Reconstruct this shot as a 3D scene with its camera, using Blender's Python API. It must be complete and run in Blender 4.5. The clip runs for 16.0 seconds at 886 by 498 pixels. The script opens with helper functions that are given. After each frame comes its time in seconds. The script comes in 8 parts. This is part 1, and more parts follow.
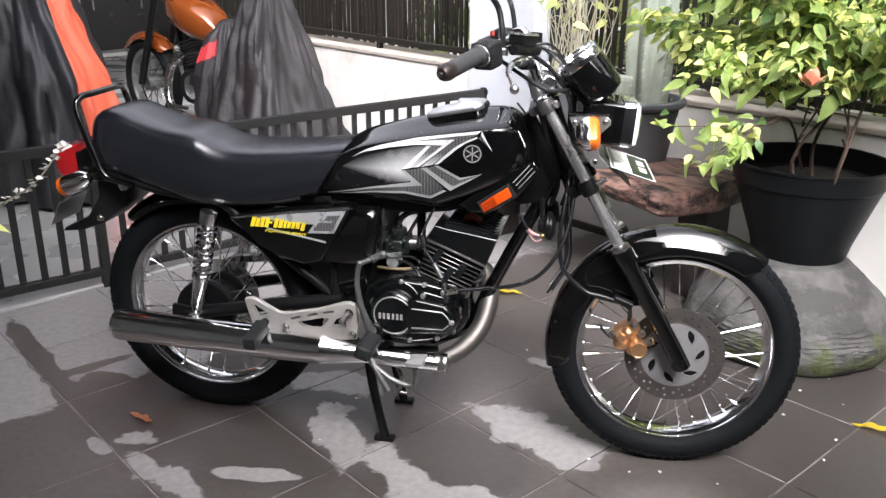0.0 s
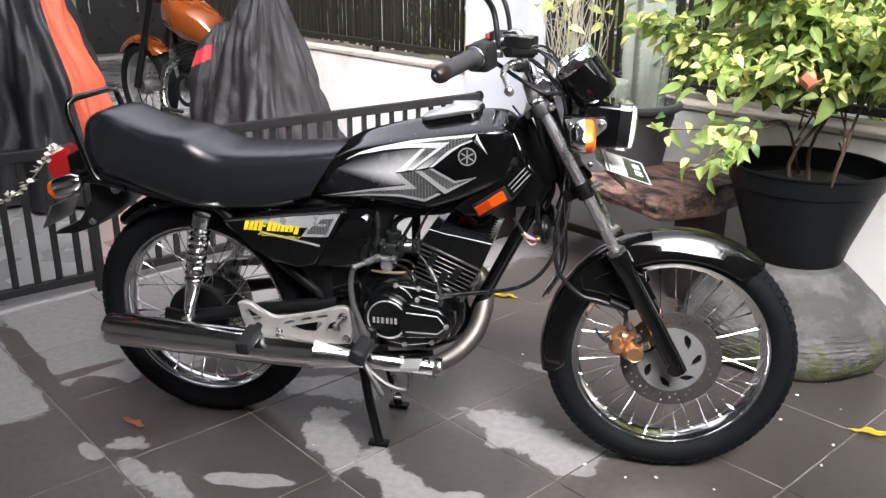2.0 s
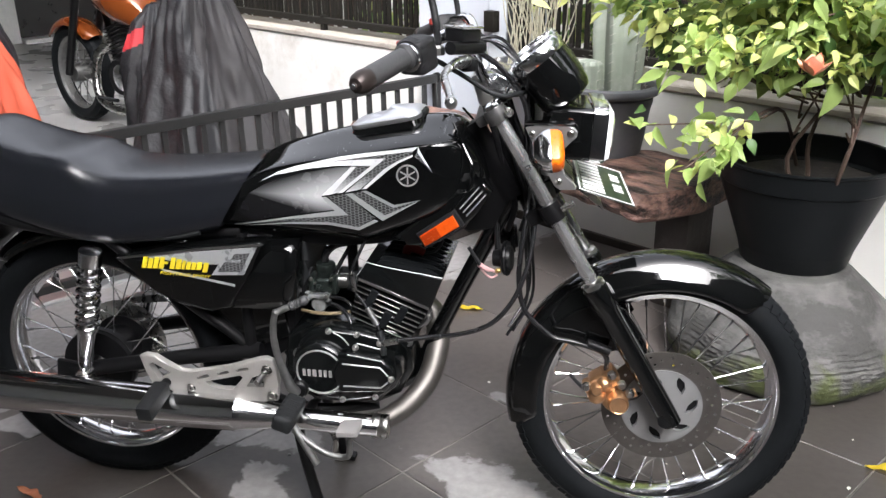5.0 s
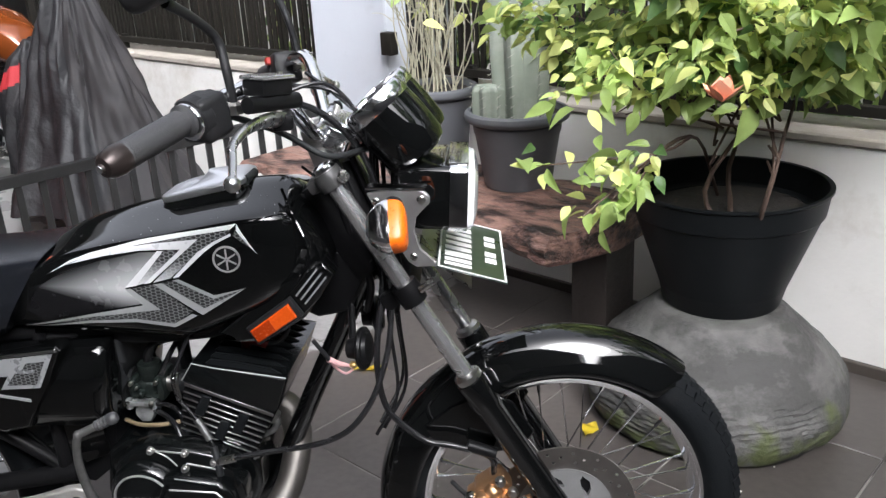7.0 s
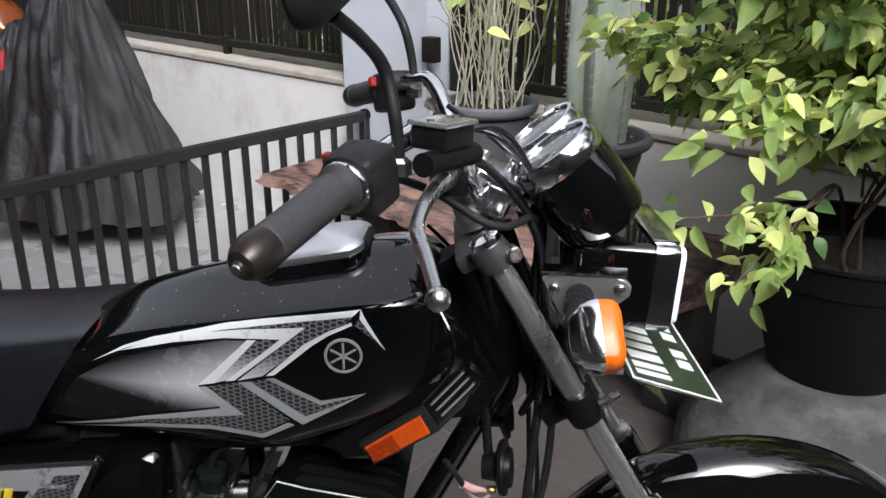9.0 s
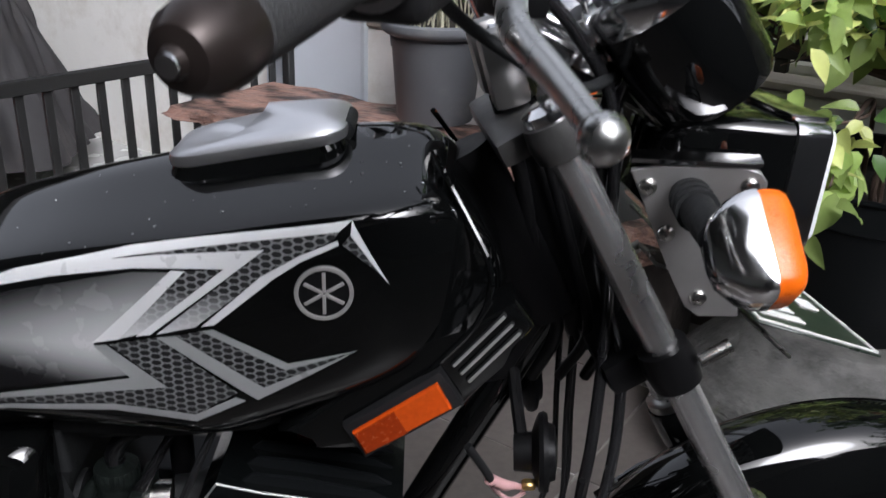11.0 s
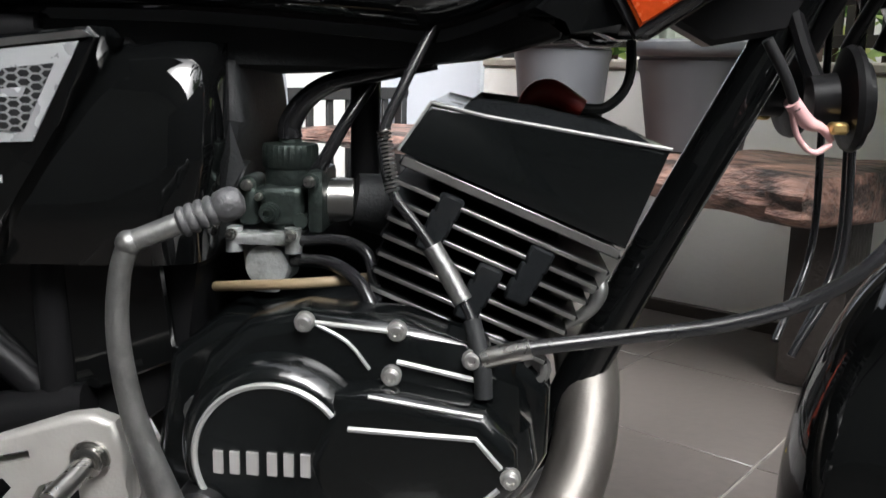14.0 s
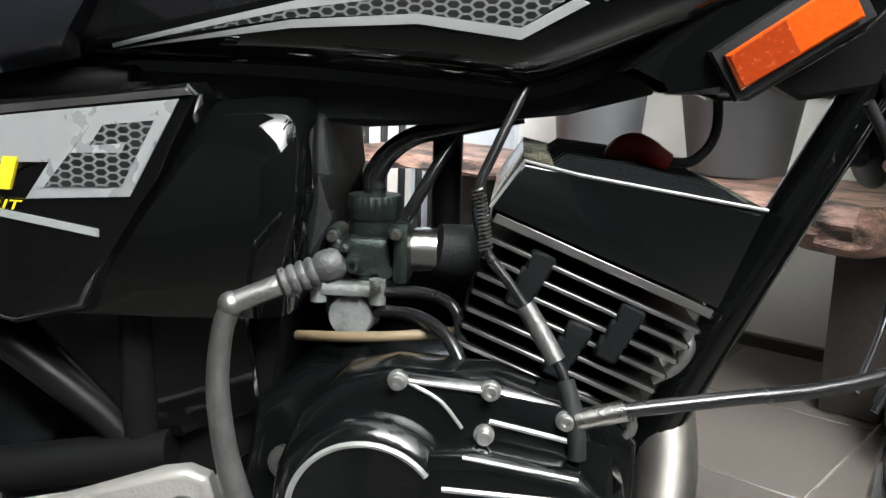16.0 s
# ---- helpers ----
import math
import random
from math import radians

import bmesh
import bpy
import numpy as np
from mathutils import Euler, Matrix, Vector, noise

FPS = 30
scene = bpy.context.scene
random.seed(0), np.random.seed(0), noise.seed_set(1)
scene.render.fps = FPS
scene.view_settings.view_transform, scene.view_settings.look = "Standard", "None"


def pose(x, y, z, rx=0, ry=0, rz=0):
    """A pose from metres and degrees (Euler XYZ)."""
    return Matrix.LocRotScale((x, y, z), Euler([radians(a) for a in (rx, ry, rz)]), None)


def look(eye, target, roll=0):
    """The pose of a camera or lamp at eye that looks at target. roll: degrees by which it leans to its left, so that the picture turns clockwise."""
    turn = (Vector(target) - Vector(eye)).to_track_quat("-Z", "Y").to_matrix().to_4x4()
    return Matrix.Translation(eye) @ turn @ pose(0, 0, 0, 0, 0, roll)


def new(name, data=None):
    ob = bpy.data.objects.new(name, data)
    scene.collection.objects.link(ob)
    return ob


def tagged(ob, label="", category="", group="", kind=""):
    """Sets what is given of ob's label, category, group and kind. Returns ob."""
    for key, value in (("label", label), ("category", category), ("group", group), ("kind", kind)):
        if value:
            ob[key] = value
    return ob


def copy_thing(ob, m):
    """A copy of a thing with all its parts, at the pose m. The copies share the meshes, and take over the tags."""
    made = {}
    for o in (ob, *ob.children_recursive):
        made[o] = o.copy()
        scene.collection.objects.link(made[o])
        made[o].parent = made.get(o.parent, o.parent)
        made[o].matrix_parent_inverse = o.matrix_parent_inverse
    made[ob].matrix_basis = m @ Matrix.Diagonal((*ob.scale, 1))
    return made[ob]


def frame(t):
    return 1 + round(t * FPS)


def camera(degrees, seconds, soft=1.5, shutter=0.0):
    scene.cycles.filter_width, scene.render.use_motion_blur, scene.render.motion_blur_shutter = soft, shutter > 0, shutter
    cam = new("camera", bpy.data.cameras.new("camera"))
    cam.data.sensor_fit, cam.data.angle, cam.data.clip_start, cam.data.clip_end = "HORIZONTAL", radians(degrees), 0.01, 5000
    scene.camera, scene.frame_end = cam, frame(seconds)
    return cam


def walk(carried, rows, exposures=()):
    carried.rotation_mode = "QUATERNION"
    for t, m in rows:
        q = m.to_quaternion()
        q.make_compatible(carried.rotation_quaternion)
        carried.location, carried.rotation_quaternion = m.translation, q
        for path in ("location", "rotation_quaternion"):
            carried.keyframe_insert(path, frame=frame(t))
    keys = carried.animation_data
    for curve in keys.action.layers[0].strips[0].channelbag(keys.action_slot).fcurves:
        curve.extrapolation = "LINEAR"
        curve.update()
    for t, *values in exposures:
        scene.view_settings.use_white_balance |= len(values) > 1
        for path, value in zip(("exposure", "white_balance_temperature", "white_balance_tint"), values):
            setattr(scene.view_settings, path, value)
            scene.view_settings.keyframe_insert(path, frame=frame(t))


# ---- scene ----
cam = camera(53.8, 16.0, soft=1.4, shutter=0.3)
METRES = 2.33
FIRST = pose(0.479, -2.078, 1.283, -19.6, -0.23, 12.32)
ROWS = [
    (0, 0.0001, 0.0000, -0.0002, -0.06, -0.07, -0.01),
    (0.5, -0.0002, -0.0005, 0.0003, -0.03, 0.01, -0.08),
    (1, 0.0011, 0.0009, -0.0001, -0.11, 0.11, -0.14),
    (1.5, 0.0026, 0.0039, -0.0008, -0.18, 0.18, -0.10),
    (2, 0.0025, 0.0070, -0.0009, -0.26, 0.21, -0.03),
    (2.5, 0.0088, 0.0157, 0.0003, -0.30, 0.26, 0.29),
    (3, 0.0301, 0.0532, 0.0139, 0.05, 0.16, 0.45),
    (3.2, 0.0429, 0.0661, 0.0139, 0.41, 0.63, 0.53),
    (5.3, 0.0249, 0.1859, 0.0654, -3.34, -2.15, 2.50),
    (5.5, 0.0213, 0.1998, 0.0711, -6.10, -2.24, 2.85),
    (6, 0.0467, 0.2406, 0.0840, -6.49, -2.56, 3.73),
    (6.5, 0.0950, 0.2821, 0.1020, -5.97, -2.74, 4.00),
    (7, 0.1223, 0.2978, 0.1014, -4.89, -1.42, 5.11),
    (7.5, 0.1146, 0.3181, 0.1058, -4.88, -1.40, 5.00),
    (8, 0.0681, 0.3543, 0.1226, -5.16, -0.98, 4.46),
    (8.5, 0.0230, 0.3927, 0.1389, -6.76, -1.29, 3.32),
    (8.7, 0.0257, 0.4164, 0.1459, -6.66, -1.43, 2.89),
    (10.8, -0.0066, 0.5931, 0.1384, -13.49, -4.43, 3.13),
    (11, 0.0066, 0.5997, 0.1252, -13.15, -4.28, 2.78),
    (11.5, 0.0049, 0.6128, 0.0936, -9.20, -1.14, 1.63),
    (12, -0.0138, 0.6240, 0.0751, -7.54, -0.55, 0.73),
    (12.5, -0.0259, 0.6356, 0.0472, -7.41, 0.88, 0.66),
    (13, -0.0362, 0.6595, 0.0021, -7.48, 6.58, 1.30),
    (13.5, -0.0427, 0.6739, -0.0290, -7.94, 7.57, 1.70),
    (14, -0.0410, 0.6844, -0.0485, -8.44, 7.57, 1.90),
    (14.5, -0.0417, 0.6891, -0.0608, -8.76, 7.45, 2.35),
    (15, -0.0459, 0.6872, -0.0601, -8.10, 7.77, 1.88),
    (15.5, -0.0577, 0.6793, -0.0464, -7.13, 8.20, 0.75),
    (16, -0.0609, 0.6856, -0.0343, -7.31, 8.11, 1.11),
]
walk(cam, [(t, FIRST @ pose(METRES * x, METRES * y, METRES * z, 90 + pitch, roll, yaw)) for t, x, y, z, yaw, pitch, roll in ROWS],
     exposures=[(0, 2.14, 6420, 15), (3, 2.14, 6420, 15), (5.5, 1.99, 6340, 12), (7, 1.73, 6230, 12), (7.7, 1.67, 6210, 12), (8.5, 1.39, 6210, 12), (10.8, 1.02, 6150, 13), (12.0, 1.00, 6130, 13), (12.5, 1.13, 6200, 10), (13.5, 1.96, 6350, 8), (14.5, 2.20, 6420, 10), (15.1, 2.23, 6450, 10), (15.5, 2.42, 6400, 6), (16, 2.42, 6400, 5)])

# ---- world and light: an overcast day, the bright sky in front of the yard, an added unseen canopy over half of it ----
world = bpy.data.worlds.new("overcast_sky")
scene.world = world
world.use_nodes = True
wn = world.node_tree
sky = wn.nodes.new("ShaderNodeTexSky")
sky.sky_type = "NISHITA"
sky.sun_disc = False
sky.sun_elevation = radians(46)
sky.sun_rotation = radians(160)
sky.air_density = 1.0
sky.dust_density = 6.0
sky.ozone_density = 1.0
grey = wn.nodes.new("ShaderNodeHueSaturation")
grey.inputs["Saturation"].default_value = 0.2
wn.links.new(sky.outputs[0], grey.inputs["Color"])
wn.links.new(grey.outputs[0], wn.nodes["Background"].inputs[0])
wn.nodes["Background"].inputs[1].default_value = 0.15

sun = new("sun", bpy.data.lights.new("sun", "SUN"))
sun.data.energy = 0.75
sun.data.angle = radians(28)
sun.data.color = (0.95, 0.975, 1.0)
sun.matrix_basis = look((2.38, -6.53, 7.19), (0, 0, 0))

# ---- materials ----
def mat(name, color, rough=0.5, metal=0.0, coat=0.0, vary=0.12, scale=30.0, bump=0.0, bump_scale=120.0, rough_vary=0.1,
        second=None, second_at=(0.55, 0.7), second_scale=6.0, random=0.0, transmission=0.0, stretch=None, ior=1.5):
    m = bpy.data.materials.new(name)
    m.use_nodes = True
    nt = m.node_tree
    b = nt.nodes["Principled BSDF"]
    tc = nt.nodes.new("ShaderNodeTexCoord")
    place = tc.outputs["Object"]
    if stretch:
        sc = nt.nodes.new("ShaderNodeVectorMath")
        sc.operation = "MULTIPLY"
        sc.inputs[1].default_value = stretch
        nt.links.new(place, sc.inputs[0])
        place = sc.outputs[0]
    n1 = nt.nodes.new("ShaderNodeTexNoise")
    n1.inputs["Scale"].default_value = scale
    n1.inputs["Detail"].default_value = 6
    nt.links.new(place, n1.inputs["Vector"])
    mix = nt.nodes.new("ShaderNodeMix")
    mix.data_type = "RGBA"
    c = Vector(color[:3])
    mix.inputs["A"].default_value = (*(c * (1 - vary)), 1)
    mix.inputs["B"].default_value = (*[min(1, v) for v in c * (1 + vary)], 1)
    nt.links.new(n1.outputs["Fac"], mix.inputs["Factor"])
    out = mix.outputs["Result"]
    if second:
        n2 = nt.nodes.new("ShaderNodeTexNoise")
        n2.inputs["Scale"].default_value = second_scale
        n2.inputs["Detail"].default_value = 8
        n2.inputs["Roughness"].default_value = 0.65
        nt.links.new(place, n2.inputs["Vector"])
        ramp = nt.nodes.new("ShaderNodeMapRange")
        ramp.inputs["From Min"].default_value, ramp.inputs["From Max"].default_value = second_at
        nt.links.new(n2.outputs["Fac"], ramp.inputs["Value"])
        mx = nt.nodes.new("ShaderNodeMix")
        mx.data_type = "RGBA"
        nt.links.new(ramp.outputs["Result"], mx.inputs["Factor"])
        nt.links.new(out, mx.inputs["A"])
        mx.inputs["B"].default_value = (*second, 1)
        out = mx.outputs["Result"]
    if random:
        info = nt.nodes.new("ShaderNodeObjectInfo")
        hsv = nt.nodes.new("ShaderNodeHueSaturation")
        mr = nt.nodes.new("ShaderNodeMapRange")
        mr.inputs["To Min"].default_value, mr.inputs["To Max"].default_value = 1 - random, 1 + random
        nt.links.new(info.outputs["Random"], mr.inputs["Value"])
        nt.links.new(mr.outputs["Result"], hsv.inputs["Value"])
        nt.links.new(out, hsv.inputs["Color"])
        out = hsv.outputs["Color"]
    nt.links.new(out, b.inputs["Base Color"])
    rr = nt.nodes.new("ShaderNodeMapRange")
    rr.inputs["To Min"].default_value, rr.inputs["To Max"].default_value = max(0.02, rough - rough_vary), min(1, rough + rough_vary)
    nt.links.new(n1.outputs["Fac"], rr.inputs["Value"])
    nt.links.new(rr.outputs["Result"], b.inputs["Roughness"])
    b.inputs["Metallic"].default_value = metal
    b.inputs["IOR"].default_value = ior
    b.inputs["Coat IOR"].default_value = ior
    b.inputs["Coat Weight"].default_value = coat
    b.inputs["Coat Roughness"].default_value = 0.04
    b.inputs["Transmission Weight"].default_value = transmission
    if bump:
        n3 = nt.nodes.new("ShaderNodeTexNoise")
        n3.inputs["Scale"].default_value = bump_scale
        n3.inputs["Detail"].default_value = 5
        nt.links.new(place, n3.inputs["Vector"])
        bp = nt.nodes.new("ShaderNodeBump")
        bp.inputs["Strength"].default_value = bump
        bp.inputs["Distance"].default_value = 0.01
        nt.links.new(n3.outputs["Fac"], bp.inputs["Height"])
        nt.links.new(bp.outputs["Normal"], b.inputs["Normal"])
    return m


GLOSS = mat("gloss_black_paint", (0.0026, 0.0028, 0.0029), 0.05, 0, 0.35, 0.2, 20, rough_vary=0.02, ior=1.5)
SATIN = mat("satin_black_metal", (0.006, 0.006, 0.0065), 0.38, 0, 0, 0.3, 40, 0.03, 200, ior=1.27)
PLASTIC = mat("black_plastic", (0.013, 0.013, 0.014), 0.5, 0, 0, 0.25, 60, 0.08, 300, ior=1.36)
RUBBER = mat("black_rubber", (0.013, 0.014, 0.015), 0.62, 0, 0, 0.3, 60, 0.15, 400, ior=1.36)
TYRE = mat("tyre_rubber", (0.006, 0.007, 0.008), 0.66, 0, 0, 0.3, 25, 0.12, 300, second=(0.016, 0.016, 0.016), second_at=(0.6, 0.85), second_scale=14, ior=1.2)
VINYL = mat("black_seat_vinyl", (0.006, 0.007, 0.010), 0.22, 0, 0.0, 0.15, 25, 0.12, 900, rough_vary=0.05, ior=1.95)
BRIGHTCHROME = mat("bright_chrome", (0.90, 0.90, 0.91), 0.22, 1.0, 0, 0.04, 30, rough_vary=0.05)
CHROME = mat("chrome", (0.86, 0.86, 0.87), 0.13, 1.0, 0, 0.04, 30, rough_vary=0.04)
PIPE = mat("dull_exhaust_steel", (0.14, 0.13, 0.12), 0.48, 0.85, 0, 0.2, 30, 0.06, 150, rough_vary=0.1)
STEEL = mat("brushed_steel", (0.46, 0.45, 0.43), 0.28, 1.0, 0, 0.2, 40, 0.04, 200, rough_vary=0.12)
FORKTUBE = mat("fork_tube_steel", (0.58, 0.58, 0.58), 0.26, 0.88, 0, 0.08, 30, rough_vary=0.06)
DISCGREY = mat("grey_disc_carrier", (0.20, 0.20, 0.20), 0.42, 0.3, 0.1, 0.1, 40, 0.05, 300)
MUFFLER = mat("polished_muffler_steel", (0.92, 0.92, 0.92), 0.14, 1.0, 0, 0.03, 12, rough_vary=0.03)
SILVERPAINT = mat("silver_painted_casting", (0.40, 0.39, 0.38), 0.36, 0.35, 0.2, 0.08, 40, 0.05, 300)
ALU = mat("cast_aluminium", (0.50, 0.485, 0.46), 0.42, 0.55, 0, 0.12, 40, 0.1, 400, second=(0.34, 0.32, 0.29), second_at=(0.6, 0.8), second_scale=18)
GREYCAST = mat("grey_cast_metal", (0.22, 0.22, 0.215), 0.45, 0.85, 0, 0.25, 60, 0.12, 300, second=(0.12, 0.12, 0.12), second_at=(0.5, 0.75), second_scale=22)
BOLTSTEEL = mat("bright_bolt_steel", (0.60, 0.59, 0.575), 0.34, 0.9, 0, 0.1, 60)
EDGE = mat("bright_machined_edge", (0.32, 0.32, 0.31), 0.35, 0.3, 0, 0.15, 60)
CABLE = mat("wet_black_cable", (0.012, 0.012, 0.013), 0.24, 0, 0, 0.2, 60)
CARBMETAL = mat("oily_cast_zinc", (0.045, 0.058, 0.053), 0.42, 0.8, 0, 0.35, 80, 0.15, 300, second=(0.022, 0.028, 0.026), second_at=(0.48, 0.7), second_scale=30)
GOLD = mat("bronze_anodised", (0.62, 0.36, 0.19), 0.34, 0.9, 0, 0.15, 60, 0.08, 300)
DISC = mat("brake_disc_steel", (0.125, 0.115, 0.108), 0.42, 0.8, 0, 0.2, 50, 0.05, 300)
AMBER = mat("amber_lens", (0.90, 0.15, 0.004), 0.30, 0, 0.1, 0.2, 200, 0.10, 500)
REFLECTOR = mat("orange_reflector", (0.55, 0.070, 0.005), 0.2, 0, 0.4, 0.2, 250, 0.1, 700)
REFLECTORDARK = mat("deep_orange_reflector", (0.28, 0.030, 0.003), 0.25, 0, 0.3, 0.25, 250, 0.1, 700)
REDLENS = mat("red_lens", (0.42, 0.012, 0.014), 0.14, 0, 0.6, 0.1, 60)
RED = mat("red_plastic", (0.26, 0.018, 0.012), 0.4, 0, 0, 0.1, 60)
SILVER = mat("silver_decal", (0.78, 0.79, 0.80), 0.3, 0.15, 0.3, 0.05, 40)
COVERSILVER = mat("brushed_silver_decal", (0.40, 0.41, 0.42), 0.28, 0.35, 0.3, 0.12, 40)
GREYSILVER = mat("dark_silver_decal", (0.33, 0.34, 0.34), 0.32, 0.15, 0.3, 0.08, 40)
YELLOW = mat("yellow_decal", (0.80, 0.62, 0.03), 0.3, 0, 0.4, 0.06, 40)
ENGINE = mat("gloss_black_engine_enamel", (0.0030, 0.0036, 0.0038), 0.2, 0, 0.4, 0.2, 60, 0.04, 160, rough_vary=0.06, ior=1.5)
POLISHED = mat("polished_edge", (0.38, 0.375, 0.365), 0.38, 1.0, 0, 0.1, 50)
WIREPINK = mat("pink_wire", (0.62, 0.36, 0.36), 0.5)
BRASS = mat("brass_terminal", (0.65, 0.45, 0.18), 0.35, 0.9)
TAN = mat("tan_hose", (0.20, 0.15, 0.09), 0.5)
GLASS = mat("clear_lamp_glass", (0.85, 0.87, 0.88), 0.08, 0.0, 0.6, 0.05, 40)
PLATEGREEN = mat("dark_plate_paint", (0.018, 0.03, 0.02), 0.3, 0, 0.3)
WHITE = mat("white_paint", (0.78, 0.78, 0.76), 0.4)


def hex_mat(name, cell, line, dark, light, fade=None):
    """A honeycomb print: light cell borders on a dark ground, in the x-z plane; fade: (x0, x1) over which the ground turns light."""
    m = bpy.data.materials.new(name)
    m.use_nodes = True
    nt = m.node_tree
    b = nt.nodes["Principled BSDF"]
    L = nt.links.new

    def vm(op, a, bb=None):
        n = nt.nodes.new("ShaderNodeVectorMath")
        n.operation = op
        for k, v in enumerate((a, bb)):
            if v is None:
                continue
            if hasattr(v, "links"):
                L(v, n.inputs[k])
            else:
                n.inputs[k].default_value = v
        return n

    def ma(op, a, bb=None):
        n = nt.nodes.new("ShaderNodeMath")
        n.operation = op
        for k, v in enumerate((a, bb)):
            if v is None:
                continue
            if hasattr(v, "links"):
                L(v, n.inputs[k])
            else:
                n.inputs[k].default_value = v
        return n.outputs[0]

    tc = nt.nodes.new("ShaderNodeTexCoord")
    sep = nt.nodes.new("ShaderNodeSeparateXYZ")
    L(tc.outputs["Object"], sep.inputs[0])
    com = nt.nodes.new("ShaderNodeCombineXYZ")
    L(sep.outputs["Z"], com.inputs["X"])
    L(sep.outputs["X"], com.inputs["Y"])
    p = vm("ADD", vm("MULTIPLY", com.outputs[0], (1 / cell, 0.60 / cell, 0)).outputs[0], (300, 519.6, 0)).outputs[0]
    r, h = (1, 1.7320508, 1), (0.5, 0.8660254, 0)
    a = vm("SUBTRACT", vm("MODULO", p, r).outputs[0], h).outputs[0]
    c = vm("SUBTRACT", vm("MODULO", vm("SUBTRACT", p, h).outputs[0], r).outputs[0], h).outputs[0]
    da, dc = vm("DOT_PRODUCT", a, a).outputs["Value"], vm("DOT_PRODUCT", c, c).outputs["Value"]
    pick = ma("LESS_THAN", da, dc)
    mx = nt.nodes.new("ShaderNodeMix")
    mx.data_type = "VECTOR"
    L(pick, mx.inputs["Factor"])
    vecs = [s for s in mx.inputs if s.type == "VECTOR"]
    L(c, vecs[-2])
    L(a, vecs[-1])
    g = vm("ABSOLUTE", [s for s in mx.outputs if s.type == "VECTOR"][0]).outputs[0]
    sg = nt.nodes.new("ShaderNodeSeparateXYZ")
    L(g, sg.inputs[0])
    dist = ma("MAXIMUM", sg.outputs["X"], vm("DOT_PRODUCT", g, (0.5, 0.8660254, 0)).outputs["Value"])
    edge = nt.nodes.new("ShaderNodeMapRange")
    edge.inputs["From Min"].default_value, edge.inputs["From Max"].default_value = 0.5 - line, 0.5 - line * 0.6
    L(dist, edge.inputs["Value"])
    col = nt.nodes.new("ShaderNodeMix")
    col.data_type = "RGBA"
    col.inputs["A"].default_value, col.inputs["B"].default_value = (*dark, 1), (*light, 1)
    L(edge.outputs[0], col.inputs["Factor"])
    res = col.outputs["Result"]
    if fade:
        mr = nt.nodes.new("ShaderNodeMapRange")
        mr.inputs["From Min"].default_value, mr.inputs["From Max"].default_value = fade
        L(sep.outputs["Z"], mr.inputs["Value"])
        c2 = nt.nodes.new("ShaderNodeMix")
        c2.data_type = "RGBA"
        L(mr.outputs[0], c2.inputs["Factor"])
        L(res, c2.inputs["A"])
        c2.inputs["B"].default_value = (0.62, 0.63, 0.64, 1)
        res = c2.outputs["Result"]
    L(res, b.inputs["Base Color"])
    b.inputs["Roughness"].default_value = 0.3
    b.inputs["Coat Weight"].default_value = 0.3
    return m


HEX = hex_mat("honeycomb_decal", 0.0054, 0.14, (0.010, 0.010, 0.011), (0.17, 0.175, 0.175))
HEXFADE = hex_mat("honeycomb_fading_decal", 0.0054, 0.14, (0.010, 0.010, 0.011), (0.22, 0.225, 0.225), (0.805, 0.768))


# ---- mesh tools ----
def link(name, bm, material, parent=None, label="", smooth=38, xf=None):
    if xf is not None:
        bmesh.ops.transform(bm, matrix=xf, verts=bm.verts)
    bmesh.ops.recalc_face_normals(bm, faces=bm.faces)
    me = bpy.data.meshes.new(name)
    bm.to_mesh(me)
    bm.free()
    for p in me.polygons:
        p.use_smooth = True
    me.set_sharp_from_angle(angle=radians(smooth))
    me.materials.append(material)
    ob = new(name, me)
    if parent is not None:
        ob.parent = parent
    if label:
        tagged(ob, label)
    return ob


def part(name, bm, material, parent, label="", smooth=38, xf=None):
    return link(name, bm, material, parent, label, smooth, xf)


def thing(name, label, category, group="", kind="", m=None):
    e = new(name)
    e.empty_display_size = 0.1
    if m is not None:
        e.matrix_basis = m
    return tagged(e, label, category, group, kind)


def B():
    return bmesh.new()


def ring_faces(bm, rings, closed=True, caps=True):
    n = len(rings[0])
    for a, b in zip(rings, rings[1:]):
        for i in range(n if closed else n - 1):
            j = (i + 1) % n
            bm.faces.new((a[i], a[j], b[j], b[i]))
    if caps and closed:
        bm.faces.new(list(reversed(rings[0])))
        bm.faces.new(rings[-1])


def loft(bm, rings, closed=True, caps=True):
    ring_faces(bm, [[bm.verts.new(p) for p in r] for r in rings], closed, caps)
    return bm


def spline(pts, k=5):
    """Points on a smooth curve through pts."""
    p = [Vector(q) for q in pts]
    if len(p) < 3 or k < 2:
        return p
    p = [p[0] * 2 - p[1]] + p + [p[-1] * 2 - p[-2]]
    out = []
    for i in range(1, len(p) - 2):
        a, b, c, d = p[i - 1:i + 3]
        for s in range(k):
            t = s / k
            out.append(0.5 * (2 * b + (c - a) * t + (2 * a - 5 * b + 4 * c - d) * t * t + (3 * b - a - 3 * c + d) * t ** 3))
    out.append(p[-2])
    return out


